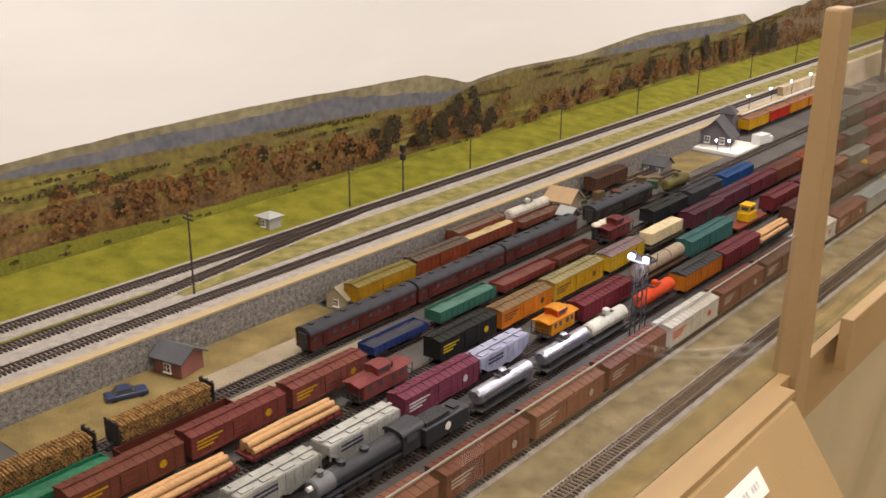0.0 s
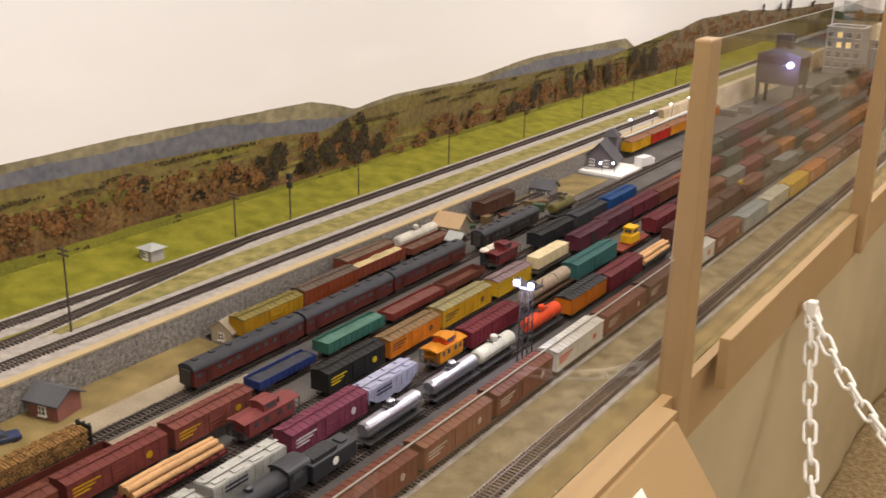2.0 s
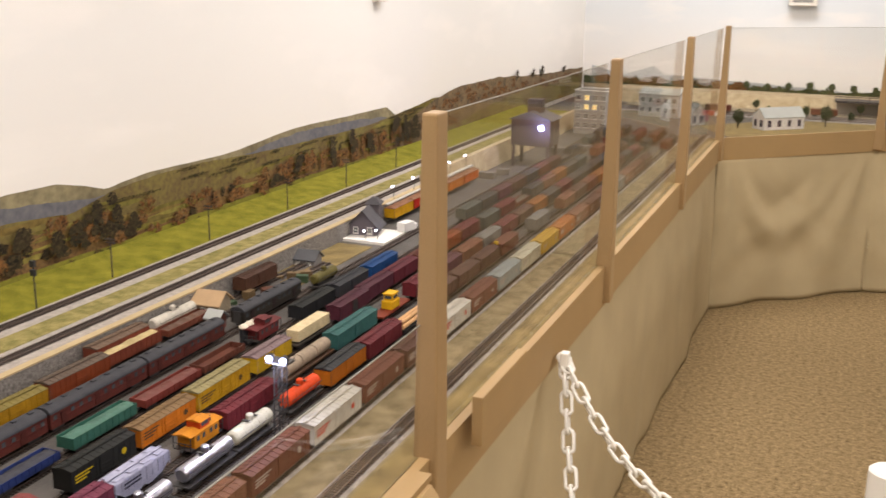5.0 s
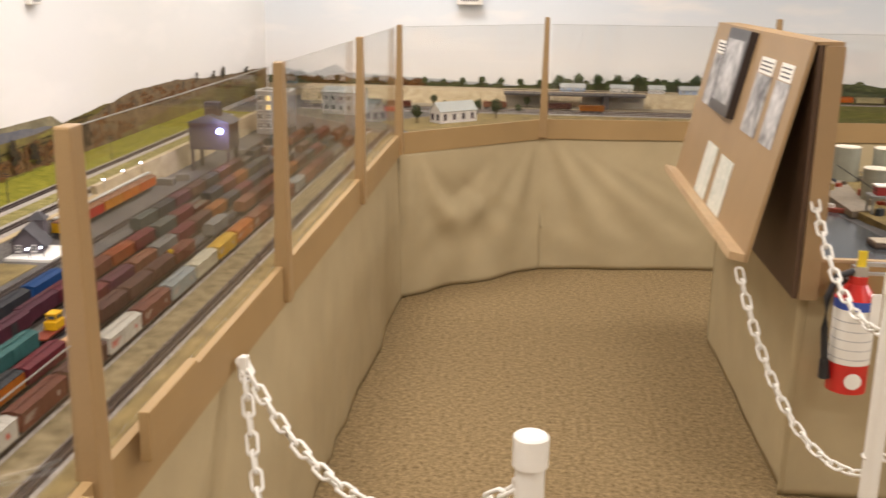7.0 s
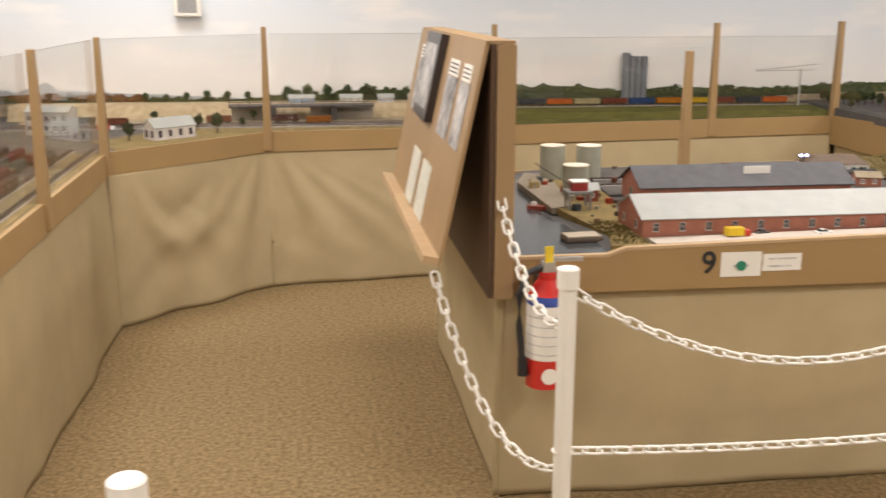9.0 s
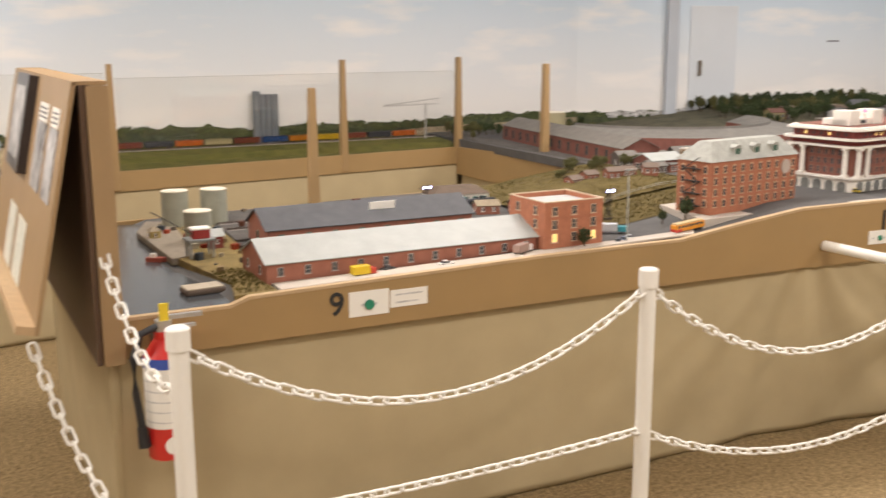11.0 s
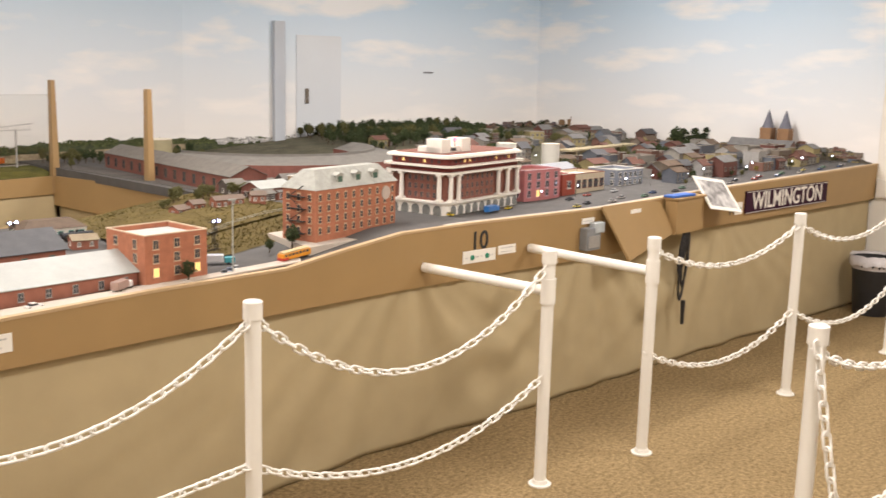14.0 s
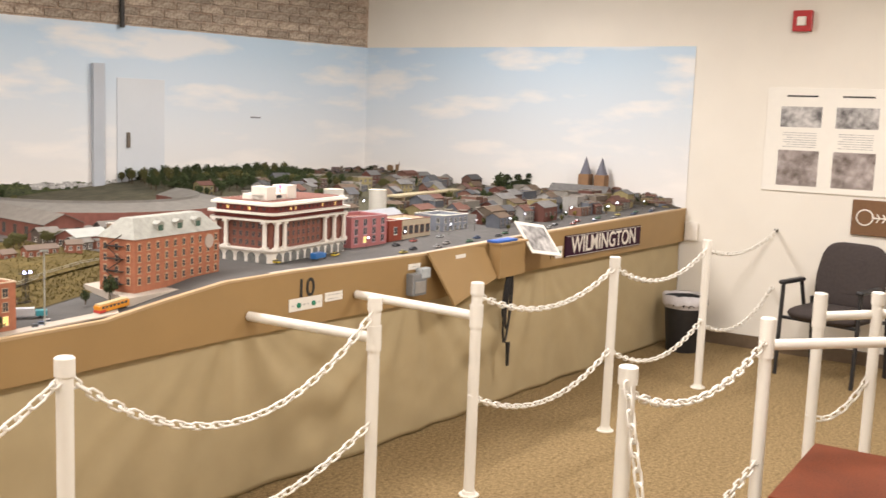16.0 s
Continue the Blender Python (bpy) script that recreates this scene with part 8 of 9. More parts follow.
def hotel(x, y, z, yaw):
    t = thing("hotel", "grand brick hotel with white columns and cornices", "model building", pose(x, y, z, 0, 0, yaw), "model buildings")
    w, d = 0.69, 0.37
    dark = mat("hotel_brick", (0.21, 0.080, 0.055), 0.85, vary=0.18, scale=40, fine=500, bump=0.3)
    band = mat("hotel_band", (0.16, 0.030, 0.024), 0.8, vary=0.12, scale=40)
    part("wall", rounded_block(0.02, w - 0.02, 0.02, d - 0.02, -0.04, 0.21, 0.03), dark, t)
    part("ground_floor", rounded_block(0.006, w - 0.006, 0.006, d - 0.006, -0.04, 0.056, 0.04), M_WHITE, t)
    part("frieze", rounded_block(0.008, w - 0.008, 0.008, d - 0.008, 0.204, 0.226, 0.04), band, t, "dark red frieze band")
    part("attic_wall", rounded_block(0.014, w - 0.014, 0.014, d - 0.014, 0.234, 0.268, 0.04), band, t, "dark red attic storey")
    for zz, o in ((0.056, 0.010), (0.194, 0.012), (0.226, 0.020), (0.268, 0.010)):
        part("cornice", rounded_block(-o, w + o, -o, d + o, zz, zz + 0.009, 0.055), M_WHITE, t)
    part("upper_roof", rounded_block(0.006, w - 0.006, 0.006, d - 0.006, 0.277, 0.284, 0.04), M_WHITE, t)
    part("roof_terrace", rounded_block(0.03, w - 0.03, 0.03, d - 0.03, 0.284, 0.287, 0.03), dark, t)
    for u, v in ((0.035, 0.004), (0.10, 0.004), (0.46, 0.004), (0.55, 0.004), (0.645, 0.004), (0.004, 0.05), (0.004, 0.27), (0.004, 0.335)):
        bm = bmesh.new()
        tube(bm, (u, v, 0.066), (u, v, 0.192), 0.0115, 16, 0.0100)
        box(bm, u - 0.016, u + 0.016, v - 0.014, v + 0.014, 0.064, 0.074)
        box(bm, u - 0.015, u + 0.015, v - 0.013, v + 0.013, 0.184, 0.195)
        part("column", bm, M_WHITE, t)
    for k in range(10):
        bm = bmesh.new()
        u = 0.06 + 0.063 * k
        prism(bm, [(u - 0.021, 0.0), (u + 0.021, 0.0), (u + 0.021, 0.026)] + [(u + 0.021 * math.cos(a * math.pi / 8), 0.026 + 0.02 * math.sin(a * math.pi / 8)) for a in range(1, 8)] + [(u - 0.021, 0.026)], "y", 0.003, 0.009)
        part("arched_window", bm, mat("arch_glass", (0.20, 0.20, 0.185), 0.2, vary=0.3, scale=60), t)
    for k in range(5):
        bm = bmesh.new()
        v = 0.06 + 0.063 * k
        prism(bm, [(v - 0.021, 0.0), (v + 0.021, 0.0), (v + 0.021, 0.026)] + [(v + 0.021 * math.cos(a * math.pi / 8), 0.026 + 0.02 * math.sin(a * math.pi / 8)) for a in range(1, 8)] + [(v - 0.021, 0.026)], "x", 0.003, 0.009)
        part("arched_window", bm, mat("arch_glass", (0.20, 0.20, 0.185), 0.2, vary=0.3, scale=60), t)
    trimd = mat("hotel_sash", (0.30, 0.17, 0.13), 0.7)
    windows_on(t, pose(0.13, 0.02, 0), 0.31, 0.3, 7, 3, 0.07, 0.19, (0.016, 0.024), trimd, M_PANE, sill=False)
    windows_on(t, pose(0.02, 0.25, 0, 0, 0, -90), 0.18, 0.3, 5, 3, 0.07, 0.19, (0.016, 0.024), trimd, M_PANE, sill=False)
    windows_on(t, pose(0.06, 0.014, 0), 0.57, 0.3, 14, 1, 0.238, 0.265, (0.013, 0.014), band, M_PANE, sill=False, lit=(2, 3, 9, 12))
    windows_on(t, pose(0.014, 0.33, 0, 0, 0, -90), 0.29, 0.3, 7, 1, 0.238, 0.265, (0.013, 0.014), band, M_PANE, sill=False, lit=(1, 4))
    part("penthouse", rbox(0.06, 0.30, 0.09, 0.22, 0.287, 0.315, 0.002), M_WHITE, t)
    for u in (0.06, 0.235):
        part("penthouse_block", rbox(u, u + 0.075, 0.08, 0.17, 0.287, 0.352, 0.002), M_WHITE, t)
    bm = bmesh.new()
    box(bm, 0.155, 0.195, 0.087, 0.09, 0.294, 0.309)
    part("penthouse_window", bm, M_PANE, t)
    bm = bmesh.new()
    bmesh.ops.create_icosphere(bm, subdivisions=2, radius=0.009)
    bmesh.ops.translate(bm, verts=bm.verts[:], vec=(0.20, 0.1, 0.348))
    part("beacon", bm, glow("beacon_red", (1.0, 0.03, 0.06), 8.0), t, "glowing red beacon")
    bm = bmesh.new()
    tube(bm, (0.20, 0.1, 0.315), (0.20, 0.1, 0.342), 0.002, 6)
    part("beacon_mast", bm, M_STEEL, t)


hotel(4.30, 3.405, 0.962, 7)
for x, y, a, c in ((4.33, 3.42, 100, (0.7, 0.5, 0.03)), (4.31, 3.5, 100, (0.7, 0.5, 0.03)), (4.75, 3.39, 14, (0.7, 0.5, 0.03)), (5.5, 3.42, 0, (0.4, 0.1, 0.08)), (5.75, 3.4, 0, (0.5, 0.5, 0.5)), (5.3, 3.4, 0, (0.05, 0.05, 0.06))):
    vehicle(x, y, deck_z(x, y) + 0.001, a, c, 0.055, 0.022, "small model car parked in the street", "car")
vehicle(4.58, 3.36, 0.963, 13, (0.03, 0.16, 0.45), 0.12, 0.03, "blue model bus in front of the hotel", "truck", (0.03, 0.16, 0.45))
building("pink_house", 5.05, 3.52, 0.958, 0.31, 0.2, 0.165, -2, M_PINK, M_BRICKD, "pink three-storey model shop house", "flat", 4, 3, 2, win=(0.028, 0.034), frame_mat=mat("lilac_trim", (0.60, 0.42, 0.46), 0.7), lit=(1,))
building("corner_store", 5.40, 3.52, 0.958, 0.12, 0.2, 0.125, -2, mat("store_red", (0.28, 0.06, 0.035), 0.8), M_WHITE, "red model store wing", "flat", 1, 1, 2, win=(0.03, 0.04))
building("corner_store", 5.53, 3.52, 0.958, 0.28, 0.2, 0.12, -2, mat("store_cream", (0.52, 0.44, 0.32), 0.8), M_WHITE, "cream fronted model store with a brick shopfront", "flat", 5, 1, 2, win=(0.035, 0.045), frame_mat=M_BRICKD)
building("grey_house", 5.97, 3.52, 0.965, 0.26, 0.22, 0.11, -4, mat("house_grey_blue", (0.24, 0.26, 0.31), 0.8), M_GREYROOF, "blue-grey two-storey model house", "flat", 5, 2, 3, win=(0.02, 0.028))
for x, y in ((5.08, 3.44), (5.42, 3.44), (5.88, 3.42), (6.15, 3.4), (6.4, 3.3), (6.7, 3.35), (7.0, 3.2), (7.3, 3.3), (7.6, 3.15), (7.9, 3.2), (8.2, 3.1), (6.0, 4.4), (6.3, 4.9), (6.6, 4.6), (7.2, 4.8)):
    street_light(x, y, deck_z(x, y), 0.065)

# hillside town behind
rn = random.Random(21)
HC = [(0.42, 0.39, 0.34), (0.20, 0.075, 0.055), (0.26, 0.21, 0.16), (0.20, 0.22, 0.26), (0.46, 0.38, 0.18), (0.28, 0.14, 0.10), (0.50, 0.48, 0.45), (0.17, 0.09, 0.065)]
M_DULL = mat("dull_sash", (0.30, 0.27, 0.23), 0.7, vary=0.15, scale=30)
HM = [mat("town_wall_%d" % i, tuple(v * 0.62 for v in c), 0.8, vary=0.12, scale=40) for i, c in enumerate(HC)]
RM = [M_DARKROOF, mat("roof_grey_worn", (0.16, 0.155, 0.15), 0.75, vary=0.25, scale=30), mat("roof_rust", (0.12, 0.055, 0.04), 0.85, vary=0.25, scale=30), mat("roof_brown", (0.11, 0.075, 0.05), 0.8, vary=0.2)]
for k in range(30):
    x = 6.35 + 2.0 * ((k * 0.381) % 1.0)
    y = 3.3 + rn.uniform(-0.05, 0.5) - 0.06 * (x - 6.3)
    building("town_house", x, y, deck_z(x, y), rn.uniform(0.09, 0.16), 0.10, rn.uniform(0.04, 0.085), rn.uniform(-8, 4), rn.choice(HM), rn.choice(RM), "small painted model town house", rn.choice(("gable", "flat", "gable")), 3, 2, 0, rn.uniform(0.02, 0.04), (0.014, 0.018), M_DULL)


def slope_z(x, y):
    return deck_z(x, y) + 0.095 * max(0.0, min(1.0, (y - 3.95) / 1.8)) * max(0.0, min(1.0, (x - 5.4) / 1.0))


bm = bmesh.new()
rows = []
for i in range(40):
    x = 5.3 + 3.2 * i / 39
    back = 6.96 - (x - 5.3) * 0.302
    rows.append([bm.verts.new((x, 3.85 + (back - 3.85) * j / 20, slope_z(x, 3.85 + (back - 3.85) * j / 20) + 0.004 + 0.006 * noise.noise((x * 4, j * 0.6, 0)))) for j in range(21)])
for a, b in zip(rows, rows[1:]):
    for j in range(20):
        bm.faces.new((a[j], b[j], b[j + 1], a[j + 1]))
ob = solid("ground", bm, mat("hill_earth", (0.04, 0.04, 0.022), 0.95, scale=9, fine=300, bump=0.6, color2=(0.13, 0.115, 0.07)), "earthy hillside under the model town", "layout deck")
so = ob.modifiers.new("thick", "SOLIDIFY")
so.thickness, so.offset = 0.02, -1
for k in range(64):
    x = 5.9 + 2.45 * ((k * 0.618) % 1.0)
    y = 4.1 + (1.75 - (x - 5.9) * 0.28) * ((k * 0.2741) % 1.0)
    building("town_house", x, y, slope_z(x, y), rn.uniform(0.09, 0.17), rn.uniform(0.08, 0.12), rn.uniform(0.05, 0.10), rn.uniform(-20, 20), rn.choice(HM), rn.choice(RM), "small painted model house on the hillside", rn.choice(("gable", "gable", "flat")), 3, 2, 0, rn.uniform(0.02, 0.04), (0.014, 0.018), M_DULL, base=0.03)
for k in range(36):
    x = 5.5 + 2.9 * ((k * 0.73) % 1.0)
    y = 3.75 + 1.6 * ((k * 0.37) % 1.0) - 0.1 * (x - 5.5)
    tree(x, y, slope_z(x, y), rn.uniform(0.06, 0.12), rn.choice((M_LEAF, mat("foliage_olive", (0.09, 0.085, 0.025), 0.9, vary=0.4, scale=60))), seed=100 + k)
for k in range(30):
    x = 6.25 + 2.05 * ((k * 0.618 + 0.3) % 1.0)
    y = front_y(x) + 0.30 + 0.75 * ((k * 0.29) % 1.0)
    building("town_house", x, y, deck_z(x, y), rn.uniform(0.10, 0.22), 0.12, rn.uniform(0.07, 0.125), rn.uniform(-7, 3), rn.choice(HM), rn.choice(RM), "plain weathered model town block", rn.choice(("flat", "gable", "flat")), 3, 1, 0, rn.uniform(0.02, 0.035), (0.016, 0.022), M_DULL)
tree(8.2, 4.36, 1.05, 0.2, seed=77)
for x, y, r, h in ((5.95, 4.35, 0.065, 0.16), (6.3, 4.25, 0.06, 0.14)):
    tank(x, y, slope_z(x, y) + 0.03, r, h, mat("tank_white", (0.66, 0.64, 0.58), 0.7, vary=0.06), "white model water tank")
building("works_hall", 5.3, 4.15, 0.962, 0.5, 0.25, 0.10, 0, mat("hall_dark", (0.10, 0.08, 0.07), 0.8), M_DARKROOF, "dark model works hall", "gable", 6, 1, 2, 0.05, (0.03, 0.03))
building("train_shed", 5.15, 3.80, 0.96, 0.9, 0.16, 0.10, 4, mat("shed_dark", (0.12, 0.10, 0.09), 0.8), mat("shed_roof", (0.28, 0.29, 0.31), 0.6), "long dark train shed with a pale roof", "gable", 10, 1, 1, 0.03, (0.04, 0.05))
for u in (3.68, 3.54):
    sp = thing("church_tower", "brown model church tower with a steep spire", "model church", pose(8.40, u, 1.06))
    part("tower", rbox(-0.05, 0.05, -0.045, 0.045, 0, 0.2, 0.003), mat("church_brown", (0.25, 0.14, 0.07), 0.8), sp)
    bm = bmesh.new()
    tube(bm, (0, 0, 0.2), (0, 0, 0.34), 0.05, 8, 0.002)
    part("spire", bm, mat("spire_slate", (0.13, 0.13, 0.16), 0.7), sp)
building("church_hall", 8.28, 3.45, 1.02, 0.14, 0.5, 0.10, 0, mat("church_brick", (0.24, 0.15, 0.115), 0.8), RM[1], "brown model church hall", "gable", 2, 1, 6, 0.05, (0.02, 0.04), along="y")
ov = thing("overpass", "tan model road overpass on piers", "model bridge", pose(6.7, 4.35, 1.0, 0, 0, 6))
part("deck", rbox(-0.1, 0.95, -0.05, 0.05, 0.10, 0.115, 0.002), mat("overpass_tan", (0.38, 0.32, 0.20), 0.8), ov)
for k in range(5):
    bm = bmesh.new()
    box(bm, 0.2 * k - 0.012, 0.2 * k + 0.012, -0.04, 0.04, -0.03, 0.10)
    part("pier", bm, MATS["overpass_tan"], ov)

# shops, roundhouse and mound between mill and far wall
building("long_works", 4.0, 4.66, 0.955, 0.22, 1.65, 0.10, -8, M_BRICKD, mat("works_roof", (0.145, 0.13, 0.112), 0.7, vary=0.25, scale=25), "long dark brick workshop with a grey roof", "gable", 3, 1, 14, 0.05, (0.03, 0.05), mat("sooty_sash", (0.10, 0.075, 0.06), 0.8), along="y")
building("works_hall", 4.35, 4.35, 0.955, 0.3, 0.26, 0.09, 0, mat("hall_ochre", (0.30, 0.20, 0.11), 0.8), M_DARKROOF, "ochre flat-roofed model workshop", "flat", 6, 2, 4, win=(0.02, 0.025))
building("works_hall", 3.95, 4.35, 0.955, 0.22, 0.14, 0.07, 4, M_BRICKD, M_GREYROOF, "small brick workshop with a grey roof", "gable", 4, 1, 2, 0.03, (0.02, 0.025))
rh = thing("roundhouse", "curved dark roofed model roundhouse", "model building", pose(5.12, 5.74, 0.958), "model buildings")
bm = bmesh.new()
bw = bmesh.new()
bi = bmesh.new()
n = 26
for i in range(n):
    a, b = math.pi * (1.02 + 0.95 * i / n), math.pi * (1.02 + 0.95 * (i + 1) / n)
    q = []
    for an in (a, b):
        c, s = math.cos(an), math.sin(an)
        q.append([(c * 0.55, s * 0.55), (c * 0.72, s * 0.72), (c * 0.93, s * 0.93)])
    (i0, m0, o0), (i1, m1, o1) = q
    for e0, e1, z0, z1 in ((i0, m0, 0.105, 0.15), (m0, o0, 0.135, 0.10)):
        f0, f1 = (i1, m1) if e0 == i0 else (m1, o1)
        bm.faces.new([bm.verts.new(p) for p in ((*e0, z0), (*f0, z0), (*f1, z1), (*e1, z1))])
    bm.faces.new([bm.verts.new(p) for p in ((*m0, 0.135), (*m1, 0.135), (*m1, 0.15), (*m0, 0.15))])
    bw.faces.new([bw.verts.new(p) for p in ((*o0, 0), (*o1, 0), (*o1, 0.10), (*o0, 0.10))])
    bi.faces.new([bi.verts.new(p) for p in ((*i0, 0), (*i1, 0), (*i1, 0.105), (*i0, 0.105))])
part("roof", bm, mat("roundhouse_roof", (0.17, 0.158, 0.14), 0.75, vary=0.2, scale=18), rh)
for walls in (bw, bi):
    bmesh.ops.remove_doubles(walls, verts=walls.verts[:], dist=0.0001)
    part("wall", walls, M_BRICKD, rh)
tank(4.5, 6.1, 0.955, 0.09, 0.19, mat("tank_tan", (0.30, 0.26, 0.15), 0.7, vary=0.1), "tan model gas tank")
bm = bmesh.new()
rows = []
for i in range(24):
    x = 3.0 + 0.96 * i / 23
    rows.append([bm.verts.new((x, 3.95 + 0.82 * j / 16, 0.875 + (deck_z(x, 0) - 0.875) + 0.012 + 0.035 * max(0.0, math.sin(math.pi * j / 16)) * max(0.0, math.sin(math.pi * i / 23)) + 0.006 * noise.noise((x * 8, j * 0.5, 2)))) for j in range(17)])
for a, b in zip(rows, rows[1:]):
    for j in range(16):
        bm.faces.new((a[j], b[j], b[j + 1], a[j + 1]))
solid("ground", bm, mat("mound_earth", (0.075, 0.058, 0.024), 0.95, scale=14, fine=400, bump=0.35, color2=(0.15, 0.112, 0.045), spec=0.1), "brown grassy mound beside the tracks", "layout deck")
for k in range(12):
    x, y = 3.45 + 0.05 * k, 4.45 + 0.03 * (k % 4)
    tree(x, y, deck_z(x, y) + 0.03, rn.uniform(0.05, 0.10), mat("foliage_olive", (0.09, 0.085, 0.025), 0.9), seed=200 + k, label="wispy olive model shrub")
for k in range(5):
    building("row_cottage", 3.42 + 0.09 * k, 4.28 - 0.02 * k + 0.03 * (k % 2), deck_z(3.42 + 0.09 * k, 4.2) + 0.03, 0.07, 0.06, 0.032 + 0.006 * (k % 3), 10 - 9 * k, M_BRICK, mat("cottage_roof", (0.14, 0.10, 0.075), 0.8), "small brick model cottage", "gable", 2, 1, 1, 0.016, (0.012, 0.014))
# harbour rail yard behind the warehouses
tk = track(-4.30, 1.75, 3.3, 0.872)
tk.matrix_world = pose(0, 0, 0, 0, 0, -90)
tk = track(-4.45, 1.75, 3.1, 0.872)
tk.matrix_world = pose(0, 0, 0, 0, 0, -90)
for k, (x, y, c) in enumerate(((2.0, 4.30, (0.03, 0.03, 0.03)), (2.18, 4.30, (0.16, 0.04, 0.03)), (2.36, 4.45, (0.03, 0.03, 0.03)), (2.56, 4.30, (0.06, 0.05, 0.05)), (2.75, 4.45, (0.10, 0.03, 0.05)), (2.93, 4.30, (0.05, 0.05, 0.05)), (2.15, 4.45, (0.05, 0.045, 0.04)))):
    if k % 3 == 1:
        gondola(x, y, c, 0.16, "dark model gondola behind the warehouse", yaw=-90, z=0.8785, load=(0.05, 0.04, 0.04))
    else:
        tank_car(x, y, c, 0.15, "black model tank car behind the warehouse", yaw=-90, z=0.8785)
building("quay_office", 2.75, 4.42, 0.872, 0.28, 0.14, 0.05, -4, M_WHITE, mat("roof_brown", (0.14, 0.09, 0.06), 0.8), "low white model office with a dark roof", "hip", 6, 1, 2, 0.035, (0.02, 0.02), mat("teal_trim", (0.10, 0.35, 0.30), 0.7))
for x, y in ((2.95, 4.05), (2.8, 4.1), (3.1, 4.12)):
    building("row_cottage", x, y, deck_z(x, y) + 0.004, 0.10, 0.08, 0.035, -15, M_BRICK, M_DIRT, "low brick model shed by the mound", "gable", 2, 1, 1, 0.018, (0.012, 0.014))

# yard and sheds behind the mill
for y in (4.12, 4.2, 4.28):
    tk = track(-y, 4.2, 5.3, 0.9605, bed=M_GROUND)
    tk.matrix_world = pose(0, 0, 0, 0, 0, -90)
bm = bmesh.new()
prism(bm, [(3.98, 4.0), (5.25, 4.0), (5.3, 6.9), (3.99, 6.9)], "z", 0.955, 0.9615)
solid("ground", bm, M_GROUND, "dark cinder ground round the workshops", "layout deck")
for k, (x, y) in enumerate(((4.3, 4.12), (4.47, 4.12), (4.7, 4.2), (4.88, 4.2), (5.06, 4.28), (4.4, 4.28))):
    boxcar(x, y, FARC[(3 * k) % len(FARC)], 0.15, label="weathered model boxcar behind the mill", yaw=-90, z=0.967)
for k in range(9):
    x, y = 4.02 + 0.14 * (k % 5), 4.42 + 0.16 * (k // 5) + 0.02 * k
    building("works_shed", x - 0.1, y - 0.1, 0.9605, rn.uniform(0.08, 0.14), rn.uniform(0.07, 0.1), rn.uniform(0.04, 0.07), rn.uniform(-12, 12), rn.choice((M_BRICKD, mat("hall_dark", (0.10, 0.08, 0.07), 0.8), M_BRICK)), rn.choice((M_DARKROOF, MATS["works_roof"])), "small dark model workshop shed", "gable", 3, 1, 1, 0.025, (0.016, 0.02))
for k in range(40):
    x, y = 4.0 + 1.2 * ((k * 0.618) % 1), 6.3 + 0.55 * ((k * 0.37) % 1)
    tree(x, y, 0.96, rn.uniform(0.06, 0.11), rn.choice((M_LEAF, MATS["foliage_olive"])), seed=300 + k)
bm = bmesh.new()
prism(bm, [(1.63, 3.256), (3.28, 3.256), (3.32, 3.31), (2.93, 3.33), (1.63, 3.35)], "z", 0.86, 0.8655)
for v in bm.verts:
    v.co.z += lerp_list(FBZ, v.co.x) - 0.862
solid("pavement", bm, M_SIDEWALK, "pale sandy pavement before the warehouses", "pavement")
bm = bmesh.new()
cols = []
for x in [4.1 + 0.1 * i for i in range(44)]:
    z = deck_z(x, 0) + 0.0015
    cols.append([bm.verts.new(p) for p in ((x, front_y(x) + 0.03, z), (x, front_y(x) + 0.065, z), )])
for c, e in zip(cols, cols[1:]):
    bm.faces.new((c[0], e[0], e[1], c[1]))
solid("pavement", bm, M_SIDEWALK, "narrow pale pavement along the town street", "pavement")
# pedestrian street clutter: parked cars along the front street
for k in range(22):
    x = 5.1 + 0.15 * k
    y = front_y(x) + 0.10 + 0.05 * (k % 2)
    vehicle(x, y, deck_z(x, y) + 0.001, rn.choice((-4, 176)), rn.choice(((0.4, 0.38, 0.36), (0.05, 0.05, 0.06), (0.3, 0.05, 0.04), (0.05, 0.09, 0.2), (0.5, 0.4, 0.1), (0.1, 0.2, 0.12))), 0.052, 0.021, "small model car parked in the town street", "car")
for k in range(34):
    x = 6.3 + 2.1 * ((k * 0.618) % 1)
    y = front_y(x) + 0.22 + 0.5 * ((k * 0.29) % 1)
    tree(x, y, deck_z(x, y), rn.uniform(0.04, 0.085), rn.choice((M_LEAF, MATS["foliage_olive"], mat("foliage_gold", (0.20, 0.14, 0.03), 0.9, vary=0.4, scale=60))), seed=400 + k)

for k in range(170):
    q = 0.95 + 1.5 * ((k * 0.618) % 1)
    p = wall_point("angled", q, 0, 0.05 + 1.15 * ((k * 0.37) % 1) ** 1.3)
    tree(p.x, p.y, slope_z(p.x, p.y) + 0.002, rn.uniform(0.075, 0.135), M_LEAF if k % 4 else MATS["foliage_olive"], "dark model tree on the wooded ridge", seed=500 + k)
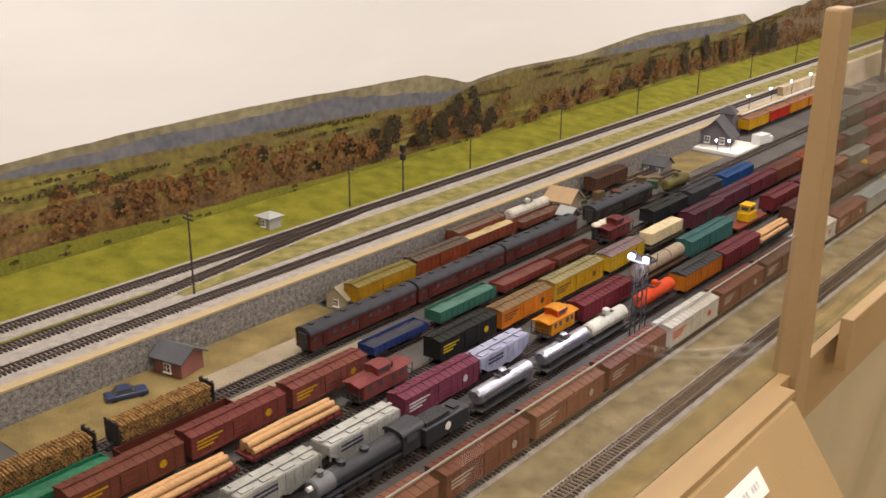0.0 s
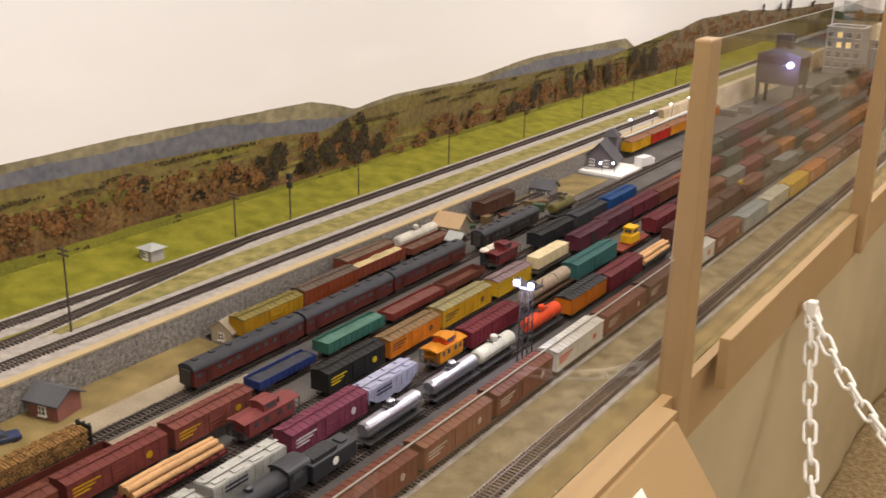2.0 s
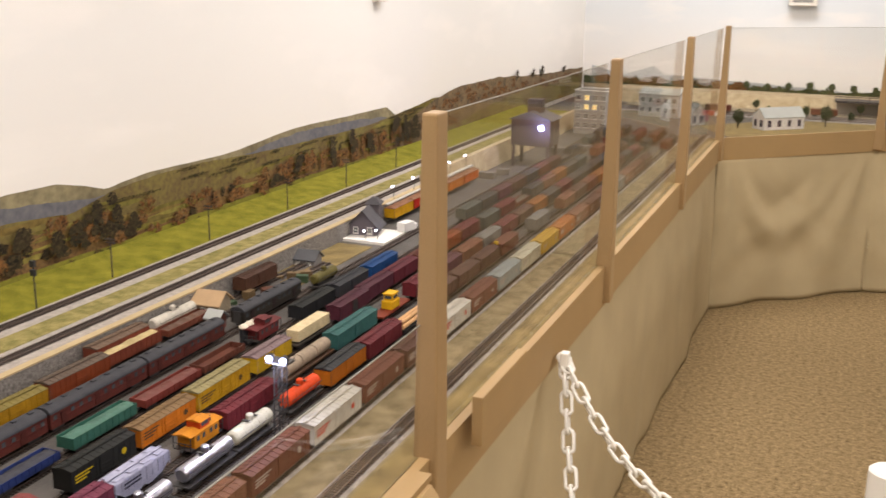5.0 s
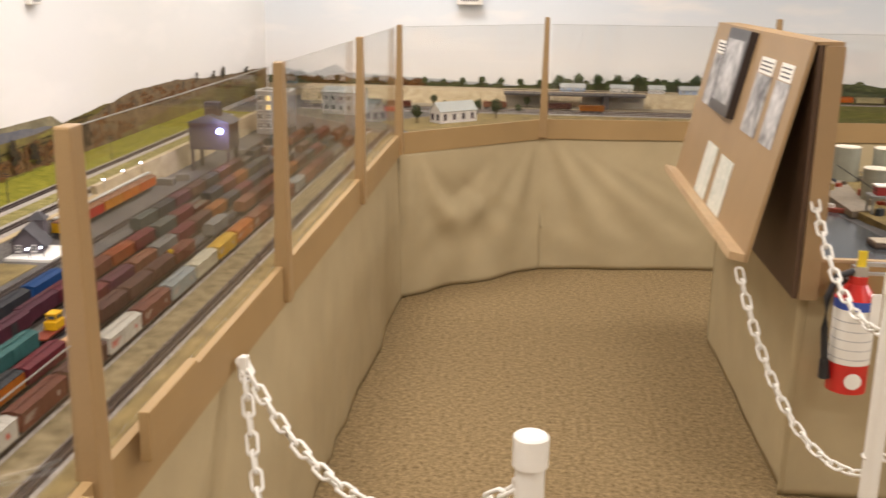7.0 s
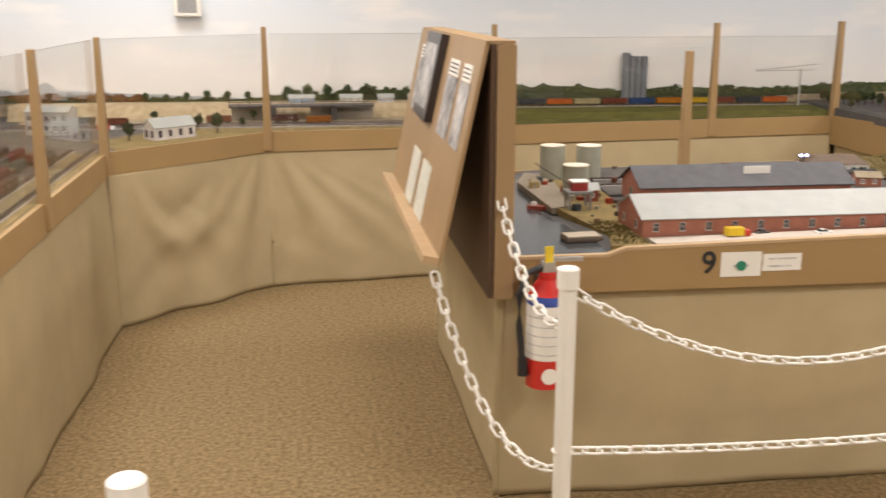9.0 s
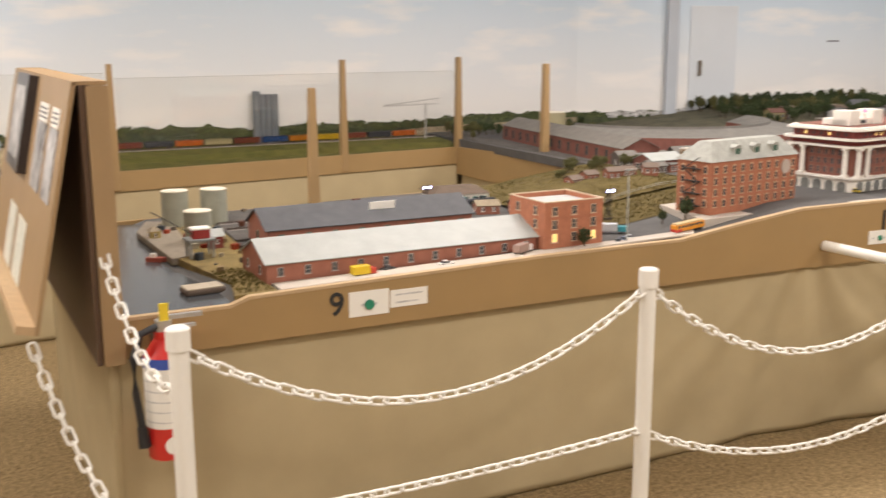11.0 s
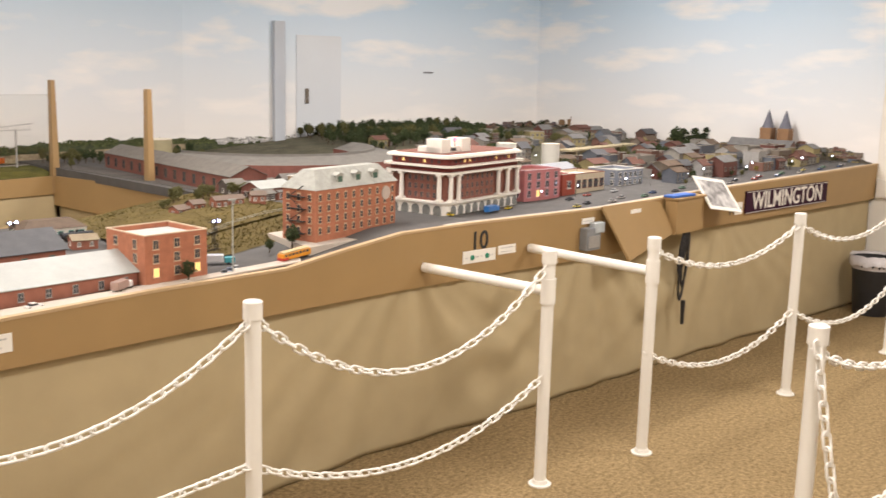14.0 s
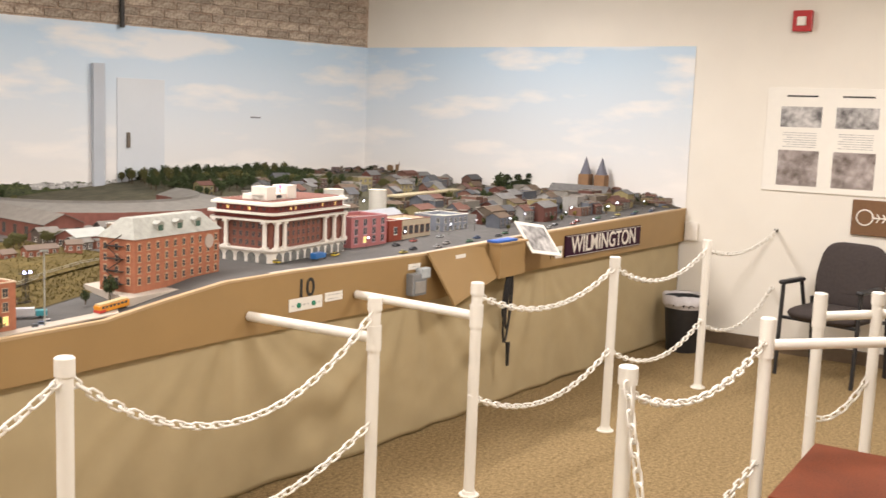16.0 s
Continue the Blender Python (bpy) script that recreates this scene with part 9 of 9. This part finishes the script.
# brown railway ground behind the office
bm = bmesh.new()
rows = []
for i in range(20):
    x = 2.95 + 1.03 * i / 19
    rows.append([bm.verts.new((x, 3.60 + 0.42 * j / 6, deck_z(x, 0) + 0.003 + 0.004 * noise.noise((x * 9, j * 0.8, 5)))) for j in range(7)])
for a, b in zip(rows, rows[1:]):
    for j in range(6):
        bm.faces.new((a[j], b[j], b[j + 1], a[j + 1]))
solid("ground", bm, MATS["mound_earth"], "brown weedy railway ground behind the office", "layout deck")
bm = bmesh.new()
prism(bm, [(1.72, 4.08), (2.98, 4.08), (2.98, 4.76), (1.78, 4.76)], "z", 0.862, 0.8725)
solid("ground", bm, M_GROUND, "dark cinder ground of the harbour yard", "layout deck")
for y in (3.72, 3.80, 3.88):
    tk = track(-y, 2.7, 3.32, 0.8845, bed=M_GROUND)
    tk.matrix_world = pose(0, 0, 0, 0, 0, -90)
fn = thing("mesh_fence", "low grey model fence along the mound", "model fence", pose(0, 0, 0))
pts = [(2.98, 3.98), (3.12, 3.92), (3.3, 3.93), (3.5, 3.98), (3.7, 4.0), (3.92, 3.98)]
for p, q in zip(pts, pts[1:]):
    bm = bmesh.new()
    za, zb = deck_z(*p) + 0.005, deck_z(*q) + 0.005
    for h in (0.008, 0.016, 0.024):
        tube(bm, (*p, za + h), (*q, zb + h), 0.0009, 5)
    part("rail", bm, M_GREYROOF, fn)
    bm = bmesh.new()
    tube(bm, (*p, za - 0.004), (*p, za + 0.028), 0.0014, 6)
    part("post", bm, M_GREYROOF, fn)
rq = random.Random(77)
for k in range(46):
    x, y = 1.5 + 0.22 * rq.random(), 3.5 + 1.1 * rq.random()
    s0 = rq.uniform(0.005, 0.014)
    ob = tagged(part("cargo_crate", rbox(-s0, s0, -s0 * 0.8, s0 * 0.8, 0, s0 * rq.uniform(0.8, 2.0), 0.0008), paint(rq.choice(((0.3, 0.22, 0.13), (0.12, 0.10, 0.08), (0.35, 0.08, 0.05), (0.42, 0.38, 0.30), (0.06, 0.07, 0.08)))), None), "small cargo crate on the quay", "crate", "quay cargo")
    ob.matrix_world = pose(x, y, 0.866, 0, 0, rq.uniform(0, 90))
for k in range(26):
    x, y = 1.8 + 1.15 * rq.random(), rq.choice((4.14, 4.2, 4.37, 4.53, 4.62, 4.7)) + rq.uniform(-0.02, 0.02)
    s0 = rq.uniform(0.008, 0.022)
    ob = tagged(part("scrap_crate", rbox(-s0, s0, -s0 * 0.7, s0 * 0.7, 0, s0 * rq.uniform(0.8, 1.8), 0.0008), paint(rq.choice(((0.05, 0.045, 0.04), (0.14, 0.06, 0.04), (0.2, 0.16, 0.12), (0.08, 0.09, 0.09)))), None), "dark crate in the harbour yard", "crate", "yard clutter")
    ob.matrix_world = pose(x, y, 0.872, 0, 0, rq.uniform(0, 90))

# tracks and weeds on the far deck
for y in (6.30, 6.38, 6.46):
    tk = track(-y, -1.2, 1.6, ADECK + 0.003)
    tk.matrix_world = pose(0, 0, 0, 0, 0, -90)
bm = bmesh.new()
prism(bm, [(-0.42, 5.38), (0.29, 6.05), (1.3, 6.14), (1.65, 6.2), (1.65, 6.26), (-0.2, 6.24), (-0.62, 5.75)], "z", ADECK, ADECK + 0.002)
solid("grass_strip", bm, M_STRAW, "dry weedy ground along the far fascia", "grass", "stuff")
bm = bmesh.new()
prism(bm, [(-1.2, 6.5), (1.7, 6.5), (1.7, 6.73), (-1.2, 6.73)], "z", ADECK, ADECK + 0.002)
solid("dirt_patch", bm, M_DIRT, "tan earth below the rock wall", "ground", "stuff")
for k in range(9):
    x = -1.0 + 0.2 * k
    boxcar(x, (6.38, 6.46)[k % 2], FARC[(5 * k + 2) % len(FARC)], 0.15, label="weathered model boxcar on the far deck", yaw=-90, z=RAILZ) if k not in (3, 6) else tree(x, 6.6, ADECK, 0.08, seed=600 + k)

# bare brick wall above the mural
wall = bpy.data.objects["wall_north"]
M_OLDB = mat("loose_brick", (0.17, 0.11, 0.075), 0.9, scale=4, fine=50, bump=0.8, color2=(0.62, 0.53, 0.42), per_object=0.22)
ME_BRICK = mesh_of("brick", rbox(-0.1, 0.1, -0.012, 0.0, -0.03, 0.03, 0.004), M_OLDB)
for r in range(10):
    for k in range(18):
        s = 0.05 + 0.212 * k + (0.106 if r % 2 else 0.0)
        if s > LANG - 0.11:
            continue
        p = wall_point("angled", s, 2.335 + 0.073 * r, rn.uniform(0.0, 0.004))
        b = part("brick", ME_BRICK, None, wall)
        b.matrix_basis = Matrix.Translation(p) @ pose(0, 0, 0, 0, rn.uniform(-0.6, 0.6), AYAW)
pp = tagged(part("conduit_pipe", bmesh.new(), M_STEEL, None), "dark steel conduit pipe on the brick wall", "pipe", kind="structure")
bm = bmesh.new()
tube(bm, (0, -0.035, 2.27), (0, -0.035, CZ), 0.02, 14)
bm.to_mesh(pp.data)
bm.free()
pp.matrix_world = on_angled(6.22, 0)

# weeds and static grass clumps on the bare railway ground
rw = random.Random(91)
verts, faces = [], []
for k in range(3600):
    if k % 12 == 0:
        x, y = rw.uniform(1.50, 1.61), rw.uniform(3.27, 3.62)
        z = 0.866
    else:
        x, y = rw.uniform(3.0, 3.95), rw.uniform(3.62, 4.74)
        z = deck_z(x, y) + 0.004 + (0.03 * max(0.0, math.sin(math.pi * (y - 3.95) / 0.82)) * max(0.0, math.sin(math.pi * (x - 3.0) / 0.96)) + 0.008 if y > 3.95 else 0.0)
    for q in range(3):
        a, hh, r = rw.uniform(0, 6.28), rw.uniform(0.004, 0.011), rw.uniform(0.0015, 0.004)
        base = len(verts)
        verts += [(x + r * math.cos(a), y + r * math.sin(a), z), (x - r * math.cos(a), y - r * math.sin(a), z), (x + rw.uniform(-0.006, 0.006), y + rw.uniform(-0.006, 0.006), z + hh)]
        faces.append((base, base + 1, base + 2))
me = bpy.data.meshes.new("weeds")
me.from_pydata(verts, [], faces)
me.materials.append(island_mat("weed_tints", [(0.08, 0.066, 0.018), (0.15, 0.115, 0.04), (0.11, 0.09, 0.022), (0.18, 0.14, 0.055)], 0.9))
tagged(part("weeds", me, None, None), "dry static grass clumps on the railway ground", "grass", "", "stuff")
